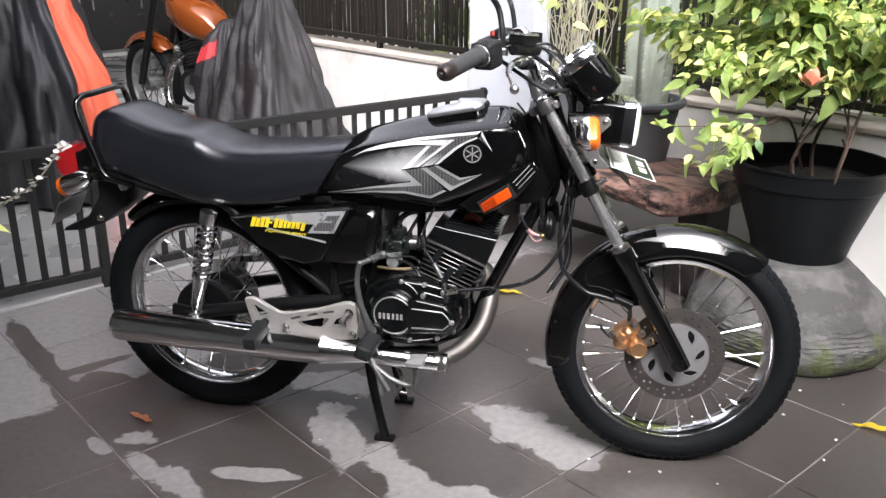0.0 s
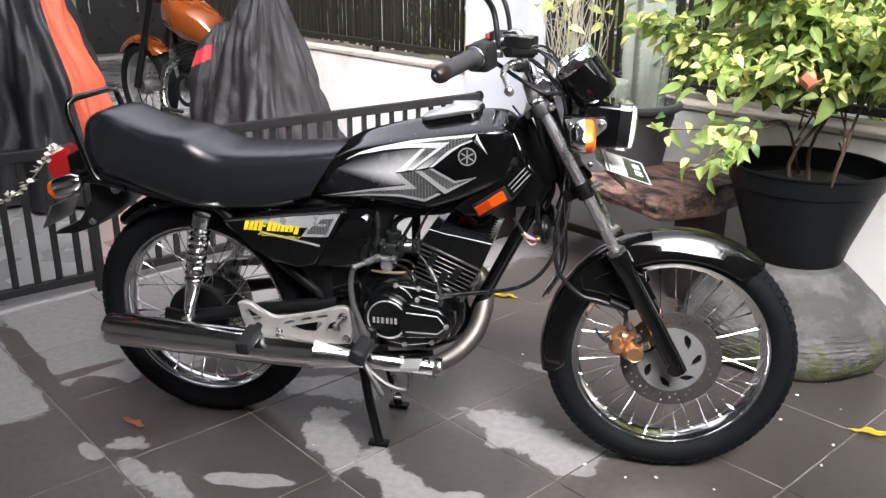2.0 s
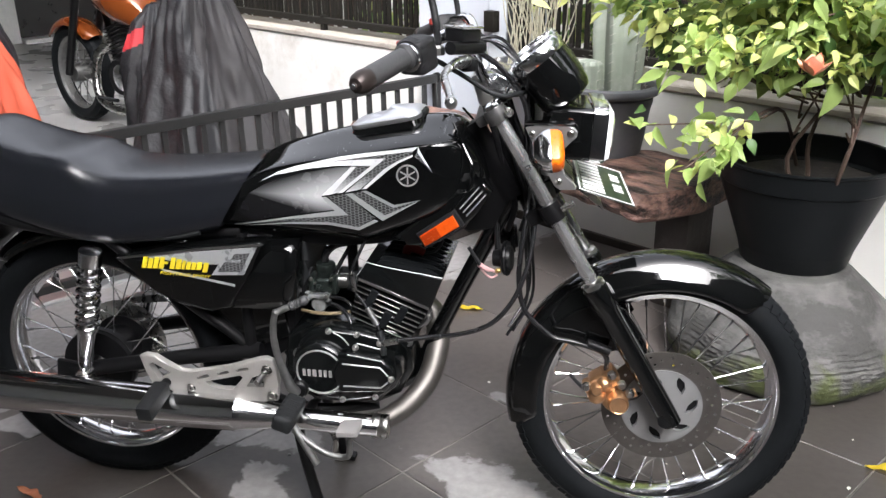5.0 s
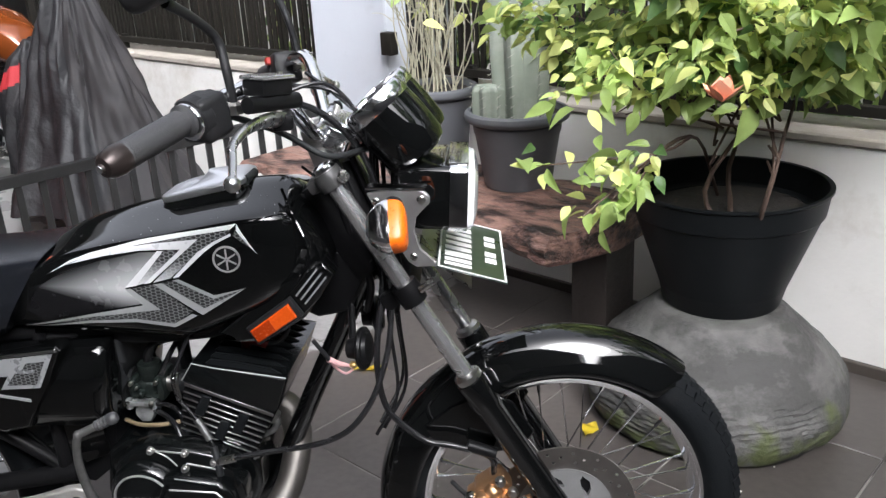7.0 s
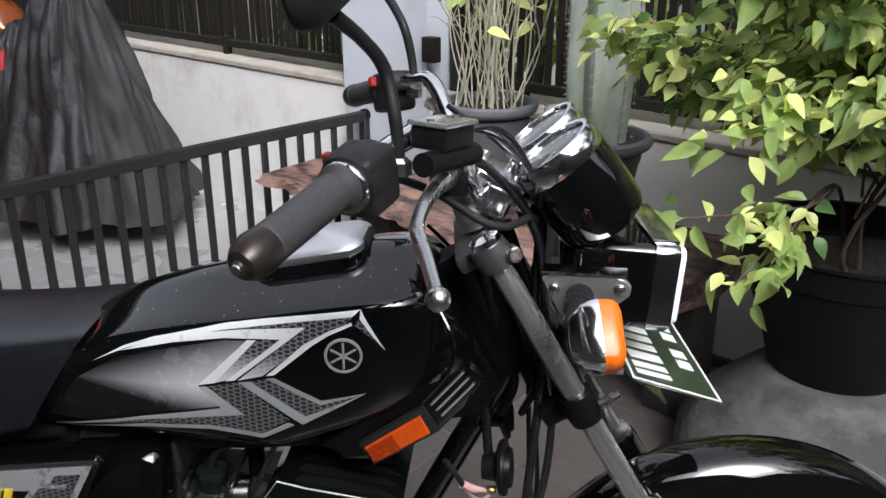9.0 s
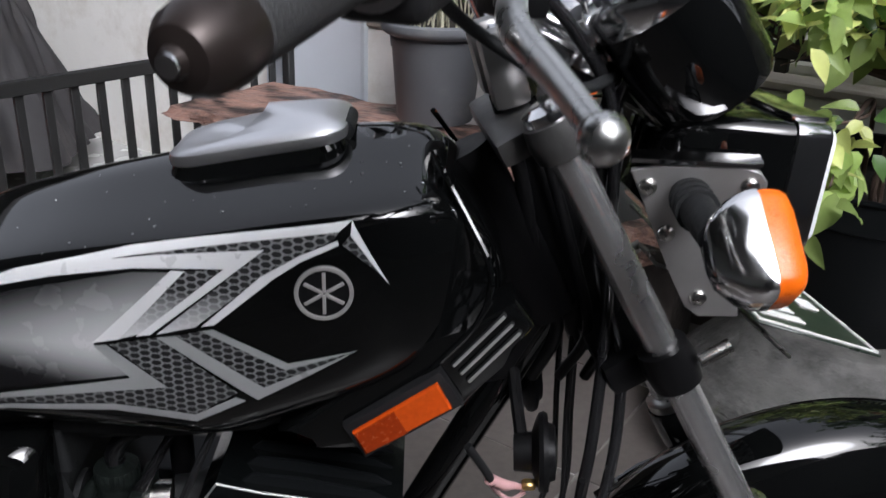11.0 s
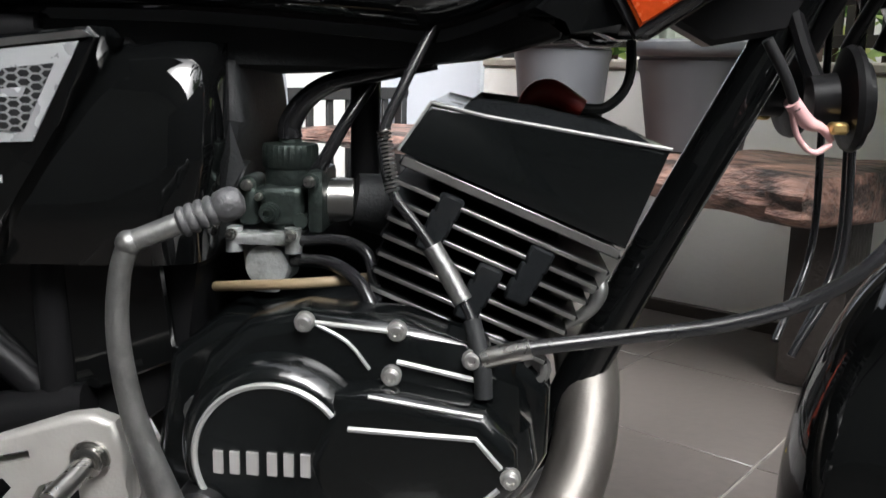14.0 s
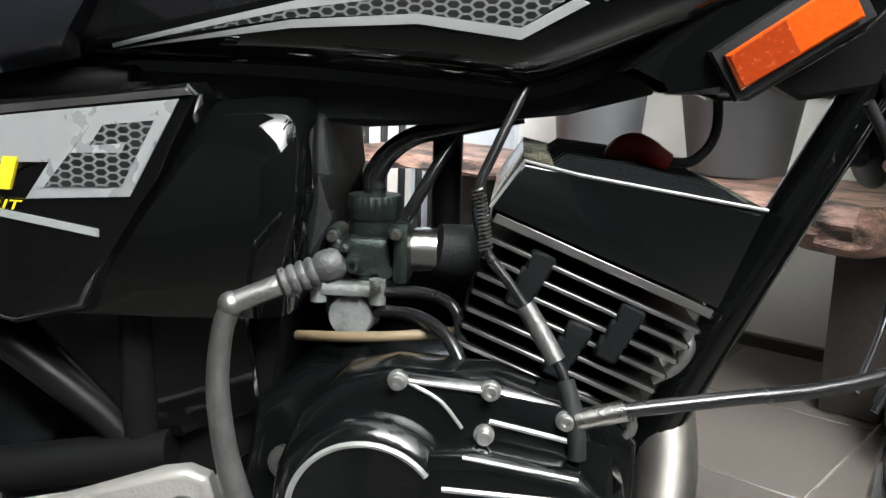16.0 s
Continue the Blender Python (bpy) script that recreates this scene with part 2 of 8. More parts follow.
def tube(bm, pts, r, n=10, k=5, flat=1.0):
    """A round bar along a smooth curve; r: one radius or one per given point."""
    path = spline(pts, k)
    rs = [r] * len(path) if not isinstance(r, (list, tuple)) else list(np.interp(np.linspace(0, len(r) - 1, len(path)), range(len(r)), r))
    rings, side = [], None
    for i, q in enumerate(path):
        d = (path[min(i + 1, len(path) - 1)] - path[max(i - 1, 0)]).normalized()
        side = d.orthogonal().normalized() if side is None else (side - d * side.dot(d)).normalized()
        up = d.cross(side)
        rings.append([q + (side * math.cos(a) + up * math.sin(a) * flat) * rs[i] for a in (2 * math.pi * j / n for j in range(n))])
    return loft(bm, rings)


def along(a, b):
    """A frame whose z runs from a to b, at a."""
    d = Vector(b) - Vector(a)
    return Matrix.Translation(a) @ d.to_track_quat("Z", "Y").to_matrix().to_4x4()


def lathe(bm, prof, m=None, n=32, closed=False):
    """Turns a profile of (radius, height) round z, laid by m."""
    m = m or Matrix()
    rings = [[m @ Vector((r * math.cos(a), r * math.sin(a), h)) for a in (2 * math.pi * j / n for j in range(n))] for r, h in prof]
    vs = [[bm.verts.new(p) for p in r] for r in rings]
    if closed:
        vs.append(vs[0])
    ring_faces(bm, vs, True, not closed)
    return bm


def rod(bm, a, b, r, n=12, r2=None):
    h = (Vector(b) - Vector(a)).length
    return lathe(bm, [(r, 0), (r if r2 is None else r2, h)], along(a, b), n)


def block(bm, size, m=None, bevel=0.0, seg=2):
    x, y, z = (s / 2 for s in size)
    vs = [bm.verts.new((sx * x, sy * y, sz * z)) for sx in (-1, 1) for sy in (-1, 1) for sz in (-1, 1)]
    fs = [bm.faces.new([vs[i] for i in f]) for f in ((0, 1, 3, 2), (4, 6, 7, 5), (0, 4, 5, 1), (2, 3, 7, 6), (0, 2, 6, 4), (1, 5, 7, 3))]
    if bevel:
        es = {e for f in fs for e in f.edges}
        r = bmesh.ops.bevel(bm, geom=list(es), offset=bevel, segments=seg, affect="EDGES", profile=0.6)
        vs = list({v for f in r["faces"] for v in f.verts} | {v for v in vs if v.is_valid})
    if m is not None:
        bmesh.ops.transform(bm, matrix=m, verts=vs)
    return bm


def slab(bm, poly, y0, y1, bevel=0.0, seg=2):
    """A plate with the outline poly in x-z, from y0 to y1, its rims rounded."""
    a = [bm.verts.new((x, y0, z)) for x, z in poly]
    b = [bm.verts.new((x, y1, z)) for x, z in poly]
    n = len(poly)
    f0, f1 = bm.faces.new(a), bm.faces.new(list(reversed(b)))
    for i in range(n):
        bm.faces.new((a[i], b[i], b[(i + 1) % n], a[(i + 1) % n]))
    if bevel:
        bmesh.ops.bevel(bm, geom=list(set(f0.edges) | set(f1.edges)), offset=bevel, segments=seg, affect="EDGES", profile=0.6)
    return bm


def ball(bm, c, r, n=12, sx=1, sy=1, sz=1):
    lathe(bm, [(max(1e-4, r * math.sin(a)), -r * math.cos(a)) for a in (math.pi * i / (n // 2) for i in range(n // 2 + 1))], Matrix.Translation(c) @ Matrix.Diagonal((sx, sy, sz, 1)), n)
    return bm


def roundrect(x0, z0, x1, z1, r, k=4):
    out = []
    for cx, cz, a0 in ((x1 - r, z1 - r, 0), (x0 + r, z1 - r, 90), (x0 + r, z0 + r, 180), (x1 - r, z0 + r, 270)):
        out += [(cx + r * math.cos(radians(a0 + 90 * i / k)), cz + r * math.sin(radians(a0 + 90 * i / k))) for i in range(k + 1)]
    return out


def smooth_at(table, x):
    """Value at x of a smooth curve through (x, value) pairs."""
    xs = [q[0] for q in table]
    if x <= xs[0]:
        return table[0][1]
    if x >= xs[-1]:
        return table[-1][1]
    i = max(k for k in range(len(xs) - 1) if xs[k] <= x)
    p = [table[max(0, i - 1)], table[i], table[i + 1], table[min(len(xs) - 1, i + 2)]]
    h = p[2][0] - p[1][0]
    t = (x - p[1][0]) / h
    m1 = (p[2][1] - p[0][1]) / (p[2][0] - p[0][0]) * h
    m2 = (p[3][1] - p[1][1]) / (p[3][0] - p[1][0]) * h
    return (2 * t ** 3 - 3 * t * t + 1) * p[1][1] + (t ** 3 - 2 * t * t + t) * m1 + (3 * t * t - 2 * t ** 3) * p[2][1] + (t ** 3 - t * t) * m2

# ---- the yard: its walls run along u and v, turned against the motorcycle ----
YARD = Matrix.Rotation(radians(-36), 4, "Z")


def yard(u, v, z=0.0):
    return YARD @ Vector((u, v, z))


DRY_PATCHES = ((0.28, 0.03, -35, 0.24, 0.095), (-0.05, -0.23, -50, 0.16, 0.075), (0.12, -0.34, 0, 0.19, 0.085), (-0.585, -0.40, -28, 0.20, 0.045), (-0.225, -0.11, -60, 0.16, 0.08),
               (-0.36, -0.33, 5, 0.12, 0.026), (-0.765, -0.245, 0, 0.075, 0.04), (-0.84, -0.30, -30, 0.06, 0.02), (0.44, -0.11, 10, 0.04, 0.03), (-0.33, 0.17, 5, 0.17, 0.07), (0.29, 0.44, -20, 0.08, 0.03), (1.75, -0.2, 20, 0.25, 0.12))

DAMP_STREAKS = ((-1.32, 0.115, -39, 0.46, 0.045), (-1.13, 0.10, 51, 0.16, 0.03), (-1.02, 0.02, -20, 0.12, 0.06), (-0.98, 0.30, -39, 0.18, 0.02))
# ovals of darker wet tile: middle, turn, half length, half width
DARKER_OVALS = ((-0.55, -0.10, -10, 0.62, 0.36), (0.05, -0.15, 10, 0.35, 0.25))


def floor_material(name, wet, dry, grain):
    """Dark wet tiles with paler drying patches, laid by place so that the patches run on from tile to tile."""
    m = bpy.data.materials.new(name)
    m.use_nodes = True
    nt = m.node_tree
    L = nt.links.new
    b = nt.nodes["Principled BSDF"]
    geo = nt.nodes.new("ShaderNodeNewGeometry")
    def ma(op, x, y, z=None):
        n = nt.nodes.new("ShaderNodeMath")
        n.operation = op
        for k, v in enumerate((x, y, z)):
            if hasattr(v, "links"):
                L(v, n.inputs[k])
            elif v is not None:
                n.inputs[k].default_value = v
        return n.outputs[0]

    n1 = nt.nodes.new("ShaderNodeTexNoise")
    n1.inputs["Scale"].default_value, n1.inputs["Detail"].default_value, n1.inputs["Roughness"].default_value = 7.5, 6, 0.58
    n1.inputs["Distortion"].default_value = 0.3
    L(geo.outputs["Position"], n1.inputs["Vector"])
    sep = nt.nodes.new("ShaderNodeSeparateXYZ")
    L(geo.outputs["Position"], sep.inputs[0])
    ragged = ma("MULTIPLY_ADD", n1.outputs["Fac"], 2.6, -1.3)
    # each drying patch: middle, turn, half length, half width
    field = None
    for cx, cy, turn, ra, rb in DRY_PATCHES:
        c, w = math.cos(radians(turn)), math.sin(radians(turn))
        dx, dy = ma("SUBTRACT", sep.outputs["X"], cx), ma("SUBTRACT", sep.outputs["Y"], cy)
        al = ma("ADD", ma("MULTIPLY", dx, c / ra), ma("MULTIPLY", dy, w / ra))
        ac = ma("ADD", ma("MULTIPLY", dx, -w / rb), ma("MULTIPLY", dy, c / rb))
        f = ma("SUBTRACT", 1.0, ma("SQRT", ma("ADD", ma("MULTIPLY", al, al), ma("MULTIPLY", ac, ac)), 0.0))
        field = f if field is None else ma("MAXIMUM", field, f)
    # the side by the fence has dried
    side = ma("ADD", ma("MULTIPLY", sep.outputs["X"], -0.795 * 7), ma("MULTIPLY_ADD", sep.outputs["Y"], 0.607 * 7, -0.772 * 7))
    side = ma("MINIMUM", side, 0.85)
    field = ma("ADD", ma("MAXIMUM", field, side), ragged)
    for cx, cy, turn, ra, rb in DAMP_STREAKS:
        c, w = math.cos(radians(turn)), math.sin(radians(turn))
        dx, dy = ma("SUBTRACT", sep.outputs["X"], cx), ma("SUBTRACT", sep.outputs["Y"], cy)
        al = ma("ADD", ma("MULTIPLY", dx, c / ra), ma("MULTIPLY", dy, w / ra))
        ac = ma("ADD", ma("MULTIPLY", dx, -w / rb), ma("MULTIPLY", dy, c / rb))
        f = ma("SUBTRACT", 1.2, ma("SQRT", ma("ADD", ma("MULTIPLY", al, al), ma("MULTIPLY", ac, ac)), 0.0))
        field = ma("SUBTRACT", field, ma("MULTIPLY", ma("MAXIMUM", f, 0.0), 2.2))
    cut = nt.nodes.new("ShaderNodeMapRange")
    cut.inputs["From Min"].default_value, cut.inputs["From Max"].default_value = 0.02, 0.16
    L(field, cut.inputs["Value"])
    n2 = nt.nodes.new("ShaderNodeTexNoise")
    n2.inputs["Scale"].default_value, n2.inputs["Detail"].default_value = grain, 8
    L(geo.outputs["Position"], n2.inputs["Vector"])
    n3 = nt.nodes.new("ShaderNodeTexNoise")
    n3.inputs["Scale"].default_value, n3.inputs["Detail"].default_value = 1.3, 4
    L(geo.outputs["Position"], n3.inputs["Vector"])
    # the wet tiles also darken towards +x
    darker_x = nt.nodes.new("ShaderNodeMapRange")
    darker_x.inputs["From Min"].default_value, darker_x.inputs["From Max"].default_value = 0.55, 1.15
    darker_x.inputs["To Min"].default_value, darker_x.inputs["To Max"].default_value = 0.0, 0.45
    L(sep.outputs["X"], darker_x.inputs["Value"])
    s2 = nt.nodes.new("ShaderNodeMath")
    oval = None
    for cx, cy, turn, ra, rb in DARKER_OVALS:
        c, w = math.cos(radians(turn)), math.sin(radians(turn))
        dx, dy = ma("SUBTRACT", sep.outputs["X"], cx), ma("SUBTRACT", sep.outputs["Y"], cy)
        al = ma("ADD", ma("MULTIPLY", dx, c / ra), ma("MULTIPLY", dy, w / ra))
        ac = ma("ADD", ma("MULTIPLY", dx, -w / rb), ma("MULTIPLY", dy, c / rb))
        f = ma("MAXIMUM", ma("SUBTRACT", 1.0, ma("ADD", ma("MULTIPLY", al, al), ma("MULTIPLY", ac, ac))), 0.0)
        oval = f if oval is None else ma("MAXIMUM", oval, f)
    L(ma("MULTIPLY_ADD", oval, 0.42, n3.outputs["Fac"]), s2.inputs[0])
    L(darker_x.outputs[0], s2.inputs[1])
    s3 = nt.nodes.new("ShaderNodeMapRange")
    s3.inputs["From Min"].default_value, s3.inputs["From Max"].default_value = 0.5, 0.8
    L(s2.outputs[0], s3.inputs["Value"])
    damp = nt.nodes.new("ShaderNodeMix")
    damp.data_type = "RGBA"
    damp.inputs["A"].default_value, damp.inputs["B"].default_value = (*wet, 1), (*[c * 0.55 for c in wet], 1)
    L(s3.outputs[0], damp.inputs["Factor"])
    col = nt.nodes.new("ShaderNodeMix")
    col.data_type = "RGBA"
    L(damp.outputs["Result"], col.inputs["A"])
    col.inputs["B"].default_value = (*dry, 1)
    L(cut.outputs[0], col.inputs["Factor"])
    info = nt.nodes.new("ShaderNodeObjectInfo")
    val = nt.nodes.new("ShaderNodeMath")
    val.operation = "MULTIPLY_ADD"
    L(n2.outputs["Fac"], val.inputs[0])
    val.inputs[1].default_value, val.inputs[2].default_value = 0.7, 0.58
    v2 = nt.nodes.new("ShaderNodeMath")
    v2.operation = "MULTIPLY_ADD"
    L(info.outputs["Random"], v2.inputs[0])
    v2.inputs[1].default_value = 0.16
    L(val.outputs[0], v2.inputs[2])
    hsv = nt.nodes.new("ShaderNodeHueSaturation")
    L(col.outputs["Result"], hsv.inputs["Color"])
    L(v2.outputs[0], hsv.inputs["Value"])
    L(hsv.outputs[0], b.inputs["Base Color"])
    ro = nt.nodes.new("ShaderNodeMapRange")
    ro.inputs["To Min"].default_value, ro.inputs["To Max"].default_value = 0.34, 0.5
    L(cut.outputs[0], ro.inputs["Value"])
    ro2 = nt.nodes.new("ShaderNodeMath")
    ro2.operation = "MULTIPLY_ADD"
    L(n2.outputs["Fac"], ro2.inputs[0])
    ro2.inputs[1].default_value = 0.2
    sub = nt.nodes.new("ShaderNodeMath")
    sub.operation = "SUBTRACT"
    L(ro.outputs[0], sub.inputs[0])
    sub.inputs[1].default_value = 0.1
    L(sub.outputs[0], ro2.inputs[2])
    L(ro2.outputs[0], b.inputs["Roughness"])
    bp = nt.nodes.new("ShaderNodeBump")
    bp.inputs["Strength"].default_value, bp.inputs["Distance"].default_value = 0.12, 0.004
    L(n2.outputs["Fac"], bp.inputs["Height"])
    L(bp.outputs[0], b.inputs["Normal"])
    return m


TILE = floor_material("wet_grey_floor_tile", (0.100, 0.088, 0.081), (0.27, 0.26, 0.255), 45)
GROUT = mat("pale_tile_grout", (0.22, 0.205, 0.19), 0.8, vary=0.3, scale=14, bump=0.2, second=(0.05, 0.046, 0.043), second_at=(0.5, 0.6), second_scale=3)
PALEFLOOR = mat("pale_driveway_tile", (0.34, 0.34, 0.335), 0.28, vary=0.1, scale=3, second=(0.29, 0.29, 0.28), second_at=(0.5, 0.7), second_scale=2)
PLASTER = mat("white_plaster", (0.72, 0.705, 0.68), 0.85, vary=0.06, scale=9, bump=0.12, bump_scale=60, second=(0.48, 0.44, 0.385), second_at=(0.54, 0.76), second_scale=2.6)
COPING = mat("stained_coping", (0.38, 0.345, 0.30), 0.85, vary=0.15, scale=12, bump=0.2, bump_scale=70, second=(0.26, 0.23, 0.19), second_at=(0.52, 0.72), second_scale=7)
COLUMN = mat("pale_blue_plaster", (0.50, 0.53, 0.58), 0.8, vary=0.05, scale=6, bump=0.06, bump_scale=60, second=(0.39, 0.41, 0.45), second_at=(0.62, 0.8), second_scale=4)
BARS = mat("dark_grey_fence_paint", (0.020, 0.020, 0.020), 0.5, 0.0, 0, 0.3, 20, 0.1, 120, ior=1.35)
BARSBROWN = mat("dark_brown_slat_paint", (0.016, 0.0145, 0.012), 0.6, 0.0, 0, 0.3, 20, 0.1, 120, random=0.3, ior=1.3)
GATEBLACK = mat("black_gate_panel", (0.012, 0.012, 0.013), 0.3, 0, 0, 0.2, 8)
# greys of the unseen walls and roofs, set for bounce and reflections
UNSEENFRONT = mat("grey_unseen_front", (0.21, 0.21, 0.205), 0.8, vary=0.15, scale=4, bump=0.1, bump_scale=40)
BLOCKER = mat("dark_grey_blocker", (0.075, 0.075, 0.076), 0.8, vary=0.15, scale=4, bump=0.1, bump_scale=40)

g = B()
s = 400.0
g.faces.new([g.verts.new(p) for p in ((-s, -s, -0.0026), (s, -s, -0.0026), (s, s, -0.0026), (-s, s, -0.0026))])
ground = tagged(link("ground", g, GROUT), "grey joint mortar and ground under the yard", "ground", kind="structure")


def wall_box(name, u0, u1, v0, v1, z0, z1, material, label, category, bevel=0.006):
    b = block(B(), (u1 - u0, v1 - v0, z1 - z0), Matrix.Translation(((u0 + u1) / 2, (v0 + v1) / 2, (z0 + z1) / 2)), bevel, 1)
    ob = link(name, b, material)
    ob.matrix_basis = YARD.copy()
    return tagged(ob, label, category, kind="structure")


wall_box("driveway", -14, -1.60, -4, 6, -0.05, 0.012, PALEFLOOR, "pale glossy tiled driveway beyond the low fence", "floor")
wall_back = wall_box("wall_back", -4.6, 5.5, 1.68, 1.90, -0.1, 0.645, PLASTER, "low white plastered garden wall with brown stains", "wall")
wall_box("wall_coping", -4.6, 5.5, 1.672, 1.91, 0.645, 0.672, COPING, "weathered mortar coping on the garden wall", "coping")
wall_box("wall_column", -1.62, -1.19, 1.655, 2.06, -0.1, 3.2, COLUMN, "pale blue plastered square column in the wall", "column")
wall_box("fence_post_wall", -1.185, -1.13, 1.76, 1.82, 0.65, 3.0, BARS, "dark steel post beside the column", "post")
# unseen front added behind the viewpoint for the bike's reflections
wall_box("house_wall", -14, 6, -3.7, -3.4, -0.1, 2.95, UNSEENFRONT, "unseen grey house front added behind the yard", "wall")
# added wall out of view that keeps sky light off the right floor
wall_box("side_wall", 2.75, 2.95, -3.4, 1.67, -0.1, 2.1, BLOCKER, "unseen dark grey wall added at the yard's side", "wall")
# added roof, never in view, that shades the driveway and its far wall
wall_box("carport_roof", -14, -3.9, -3.4, 6, 2.55, 2.7, BLOCKER, "unseen roof added over the driveway for shade", "roof")
# two added roofs out of view, stepped so that the sun still reaches in
wall_box("roof_canopy", -14, 0.6, -3.7, -0.55, 2.95, 3.1, BLOCKER, "unseen dark grey canopy added to block the sky", "canopy")
wall_box("roof_eave", 0.6, 6, -3.7, -1.75, 2.95, 3.1, BLOCKER, "unseen dark grey eave added to block the sky", "canopy")

wall_box("baseboard", -1.18, 2.75, 1.664, 1.6805, -0.02, 0.034, mat("damp_dark_skirting", (0.055, 0.045, 0.038), 0.7, vary=0.4, scale=14, bump=0.2), "damp dark skirting at the garden wall's foot", "skirting", 0.003)

# the driveway's far end: a white frame, a black gate, a grey door
wall_box("wall_far", -8.6, -8.4, -4, 2.02, -0.1, 3.2, PLASTER, "pale wall at the driveway's end", "wall")
wall_box("gate_frame", -8.5, -8.32, 2.02, 2.2, 0.0, 3.0, WHITE, "white door frame beside the gate", "frame")
gate = wall_box("gate_1", -8.45, -8.38, 2.2, 5.2, 0.06, 2.6, GATEBLACK, "black sheet metal gate with vertical seams", "gate")
for i in range(5):
    b = block(B(), (0.02, 0.012, 1.6), Matrix.Translation((-8.365, 2.35 + 0.55 * i, 1.3)))
    part("seam", b, STEEL, gate)
wall_box("door_sill", -8.5, -8.2, 2.2, 5.2, 0.0, 0.055, WHITE, "white kerb under the gate", "kerb")
door = wall_box("door_1", -8.40, -8.30, 1.02, 1.95, 0.0, 2.4, mat("grey_door", (0.36, 0.37, 0.38), 0.5), "grey panel door by the gate", "door")
part("handle", block(B(), (0.05, 0.03, 0.12), Matrix.Translation((-8.27, 1.88, 0.95)), 0.006), PLASTIC, door)


# ---- fences ----
def low_fence():
    e = thing("low_fence", "low dark grey painted steel fence with flat bars", "fence")
    a, b = yard(-1.715, -2.2, 0), yard(-1.50, 1.66, 0)
    d = (b - a).normalized()
    nrm = d.cross(Vector((0, 0, 1)))
    e.matrix_basis = Matrix.Translation(a) @ Matrix(((d.x, -nrm.x, 0, 0), (d.y, -nrm.y, 0, 0), (0, 0, 1, 0), (0, 0, 0, 1)))
    n = (b - a).length
    part("top_rail", block(B(), (n, 0.032, 0.036), pose(n / 2, 0, 0.555), 0.002, 1), BARS, e)
    part("bottom_rail", block(B(), (n, 0.032, 0.030), pose(n / 2, 0, 0.062), 0.002, 1), BARS, e)
    step = 0.0765
    bar = block(B(), (0.024, 0.012, 0.464), None, 0.0015, 1)
    first = None
    for i in range(int(n / step)):
        if first is None:
            first = part("bar", bar, BARS, e)
            ob = first
        else:
            ob = new("bar", first.data)
            ob.parent = e
        ob.matrix_basis = pose(0.03 + step * i, 0, 0.307)
    for x in (0.02, n * 0.5, n - 0.012):
        part("post", block(B(), (0.034, 0.034, 0.56), pose(x, 0, 0.272), 0.002, 1), BARS, e)
    hinge = B()
    rod(hinge, (n - 0.02, 0, 0.557), (n + 0.02, 0, 0.557), 0.024, 14)
    part("hinge", hinge, SATIN, e)


low_fence()


def wall_fence(u0, u1):
    e = thing("wall_fence", "dark brown slatted fence on top of the garden wall", "fence", group="fences on the wall", m=YARD @ pose(u0, 1.79, 0))
    n = u1 - u0
    part("bottom_rail", block(B(), (n, 0.035, 0.03), pose(n / 2, -0.012, 0.722), 0.002, 1), BARSBROWN, e)
    part("top_rail", block(B(), (n, 0.035, 0.03), pose(n / 2, -0.012, 1.95), 0.002, 1), BARSBROWN, e)
    step, first = 0.0385, None
    rng = random.Random(4)
    for i in range(int(n / step)):
        if first is None:
            first = part("slat", block(B(), (0.0235, 0.012, 1.25), None, 0.002, 1), BARSBROWN, e)
            ob = first
        else:
            ob = new("slat", first.data)
            ob.parent = e
        ob.matrix_basis = pose(0.02 + step * i + rng.uniform(-0.0025, 0.0025), 0.012, 1.36, 0, rng.uniform(-0.4, 0.4), 0)
    for x in (0.018, n - 0.018):
        part("post", block(B(), (0.036, 0.036, 1.31), pose(x, -0.012, 1.33), 0.002, 1), BARSBROWN, e)
    if u0 > -2:
        part("hinge_box", block(B(), (0.055, 0.040, 0.085), pose(-0.045, -0.145, 0.83), 0.004, 2), BARSBROWN, e)
    for i in range(int(n / 0.9) + 1):
        part("stub", block(B(), (0.03, 0.03, 0.10), pose(min(n - 0.05, 0.25 + 0.9 * i), -0.012, 0.70), 0.002, 1), BARSBROWN, e)


wall_fence(-4.55, -1.63)
wall_fence(-1.12, 5.4)

# ---- pots, bench and plants ----
POT = mat("dark_grey_plastic_pot", (0.0055, 0.0065, 0.0073), 0.46, 0, 0, 0.15, 12, 0.04, 200, second=(0.012, 0.013, 0.014), second_at=(0.6, 0.8), second_scale=9, ior=1.27)
POTGREY = mat("weathered_grey_pot", (0.10, 0.105, 0.115), 0.5, 0, 0, 0.2, 12, 0.05, 200, second=(0.15, 0.15, 0.15), second_at=(0.55, 0.8), second_scale=8)
SOIL = mat("dark_potting_soil", (0.030, 0.025, 0.022), 0.95, vary=0.4, scale=60, bump=0.6, bump_scale=90, second=(0.12, 0.085, 0.06), second_at=(0.62, 0.7), second_scale=40)
CONCRETE = mat("weathered_concrete", (0.088, 0.086, 0.082), 0.72, vary=0.6, scale=22, bump=0.7, bump_scale=40, second=(0.042, 0.041, 0.039), second_at=(0.46, 0.56), second_scale=6.0, stretch=(0.9, 0.9, 1.5))


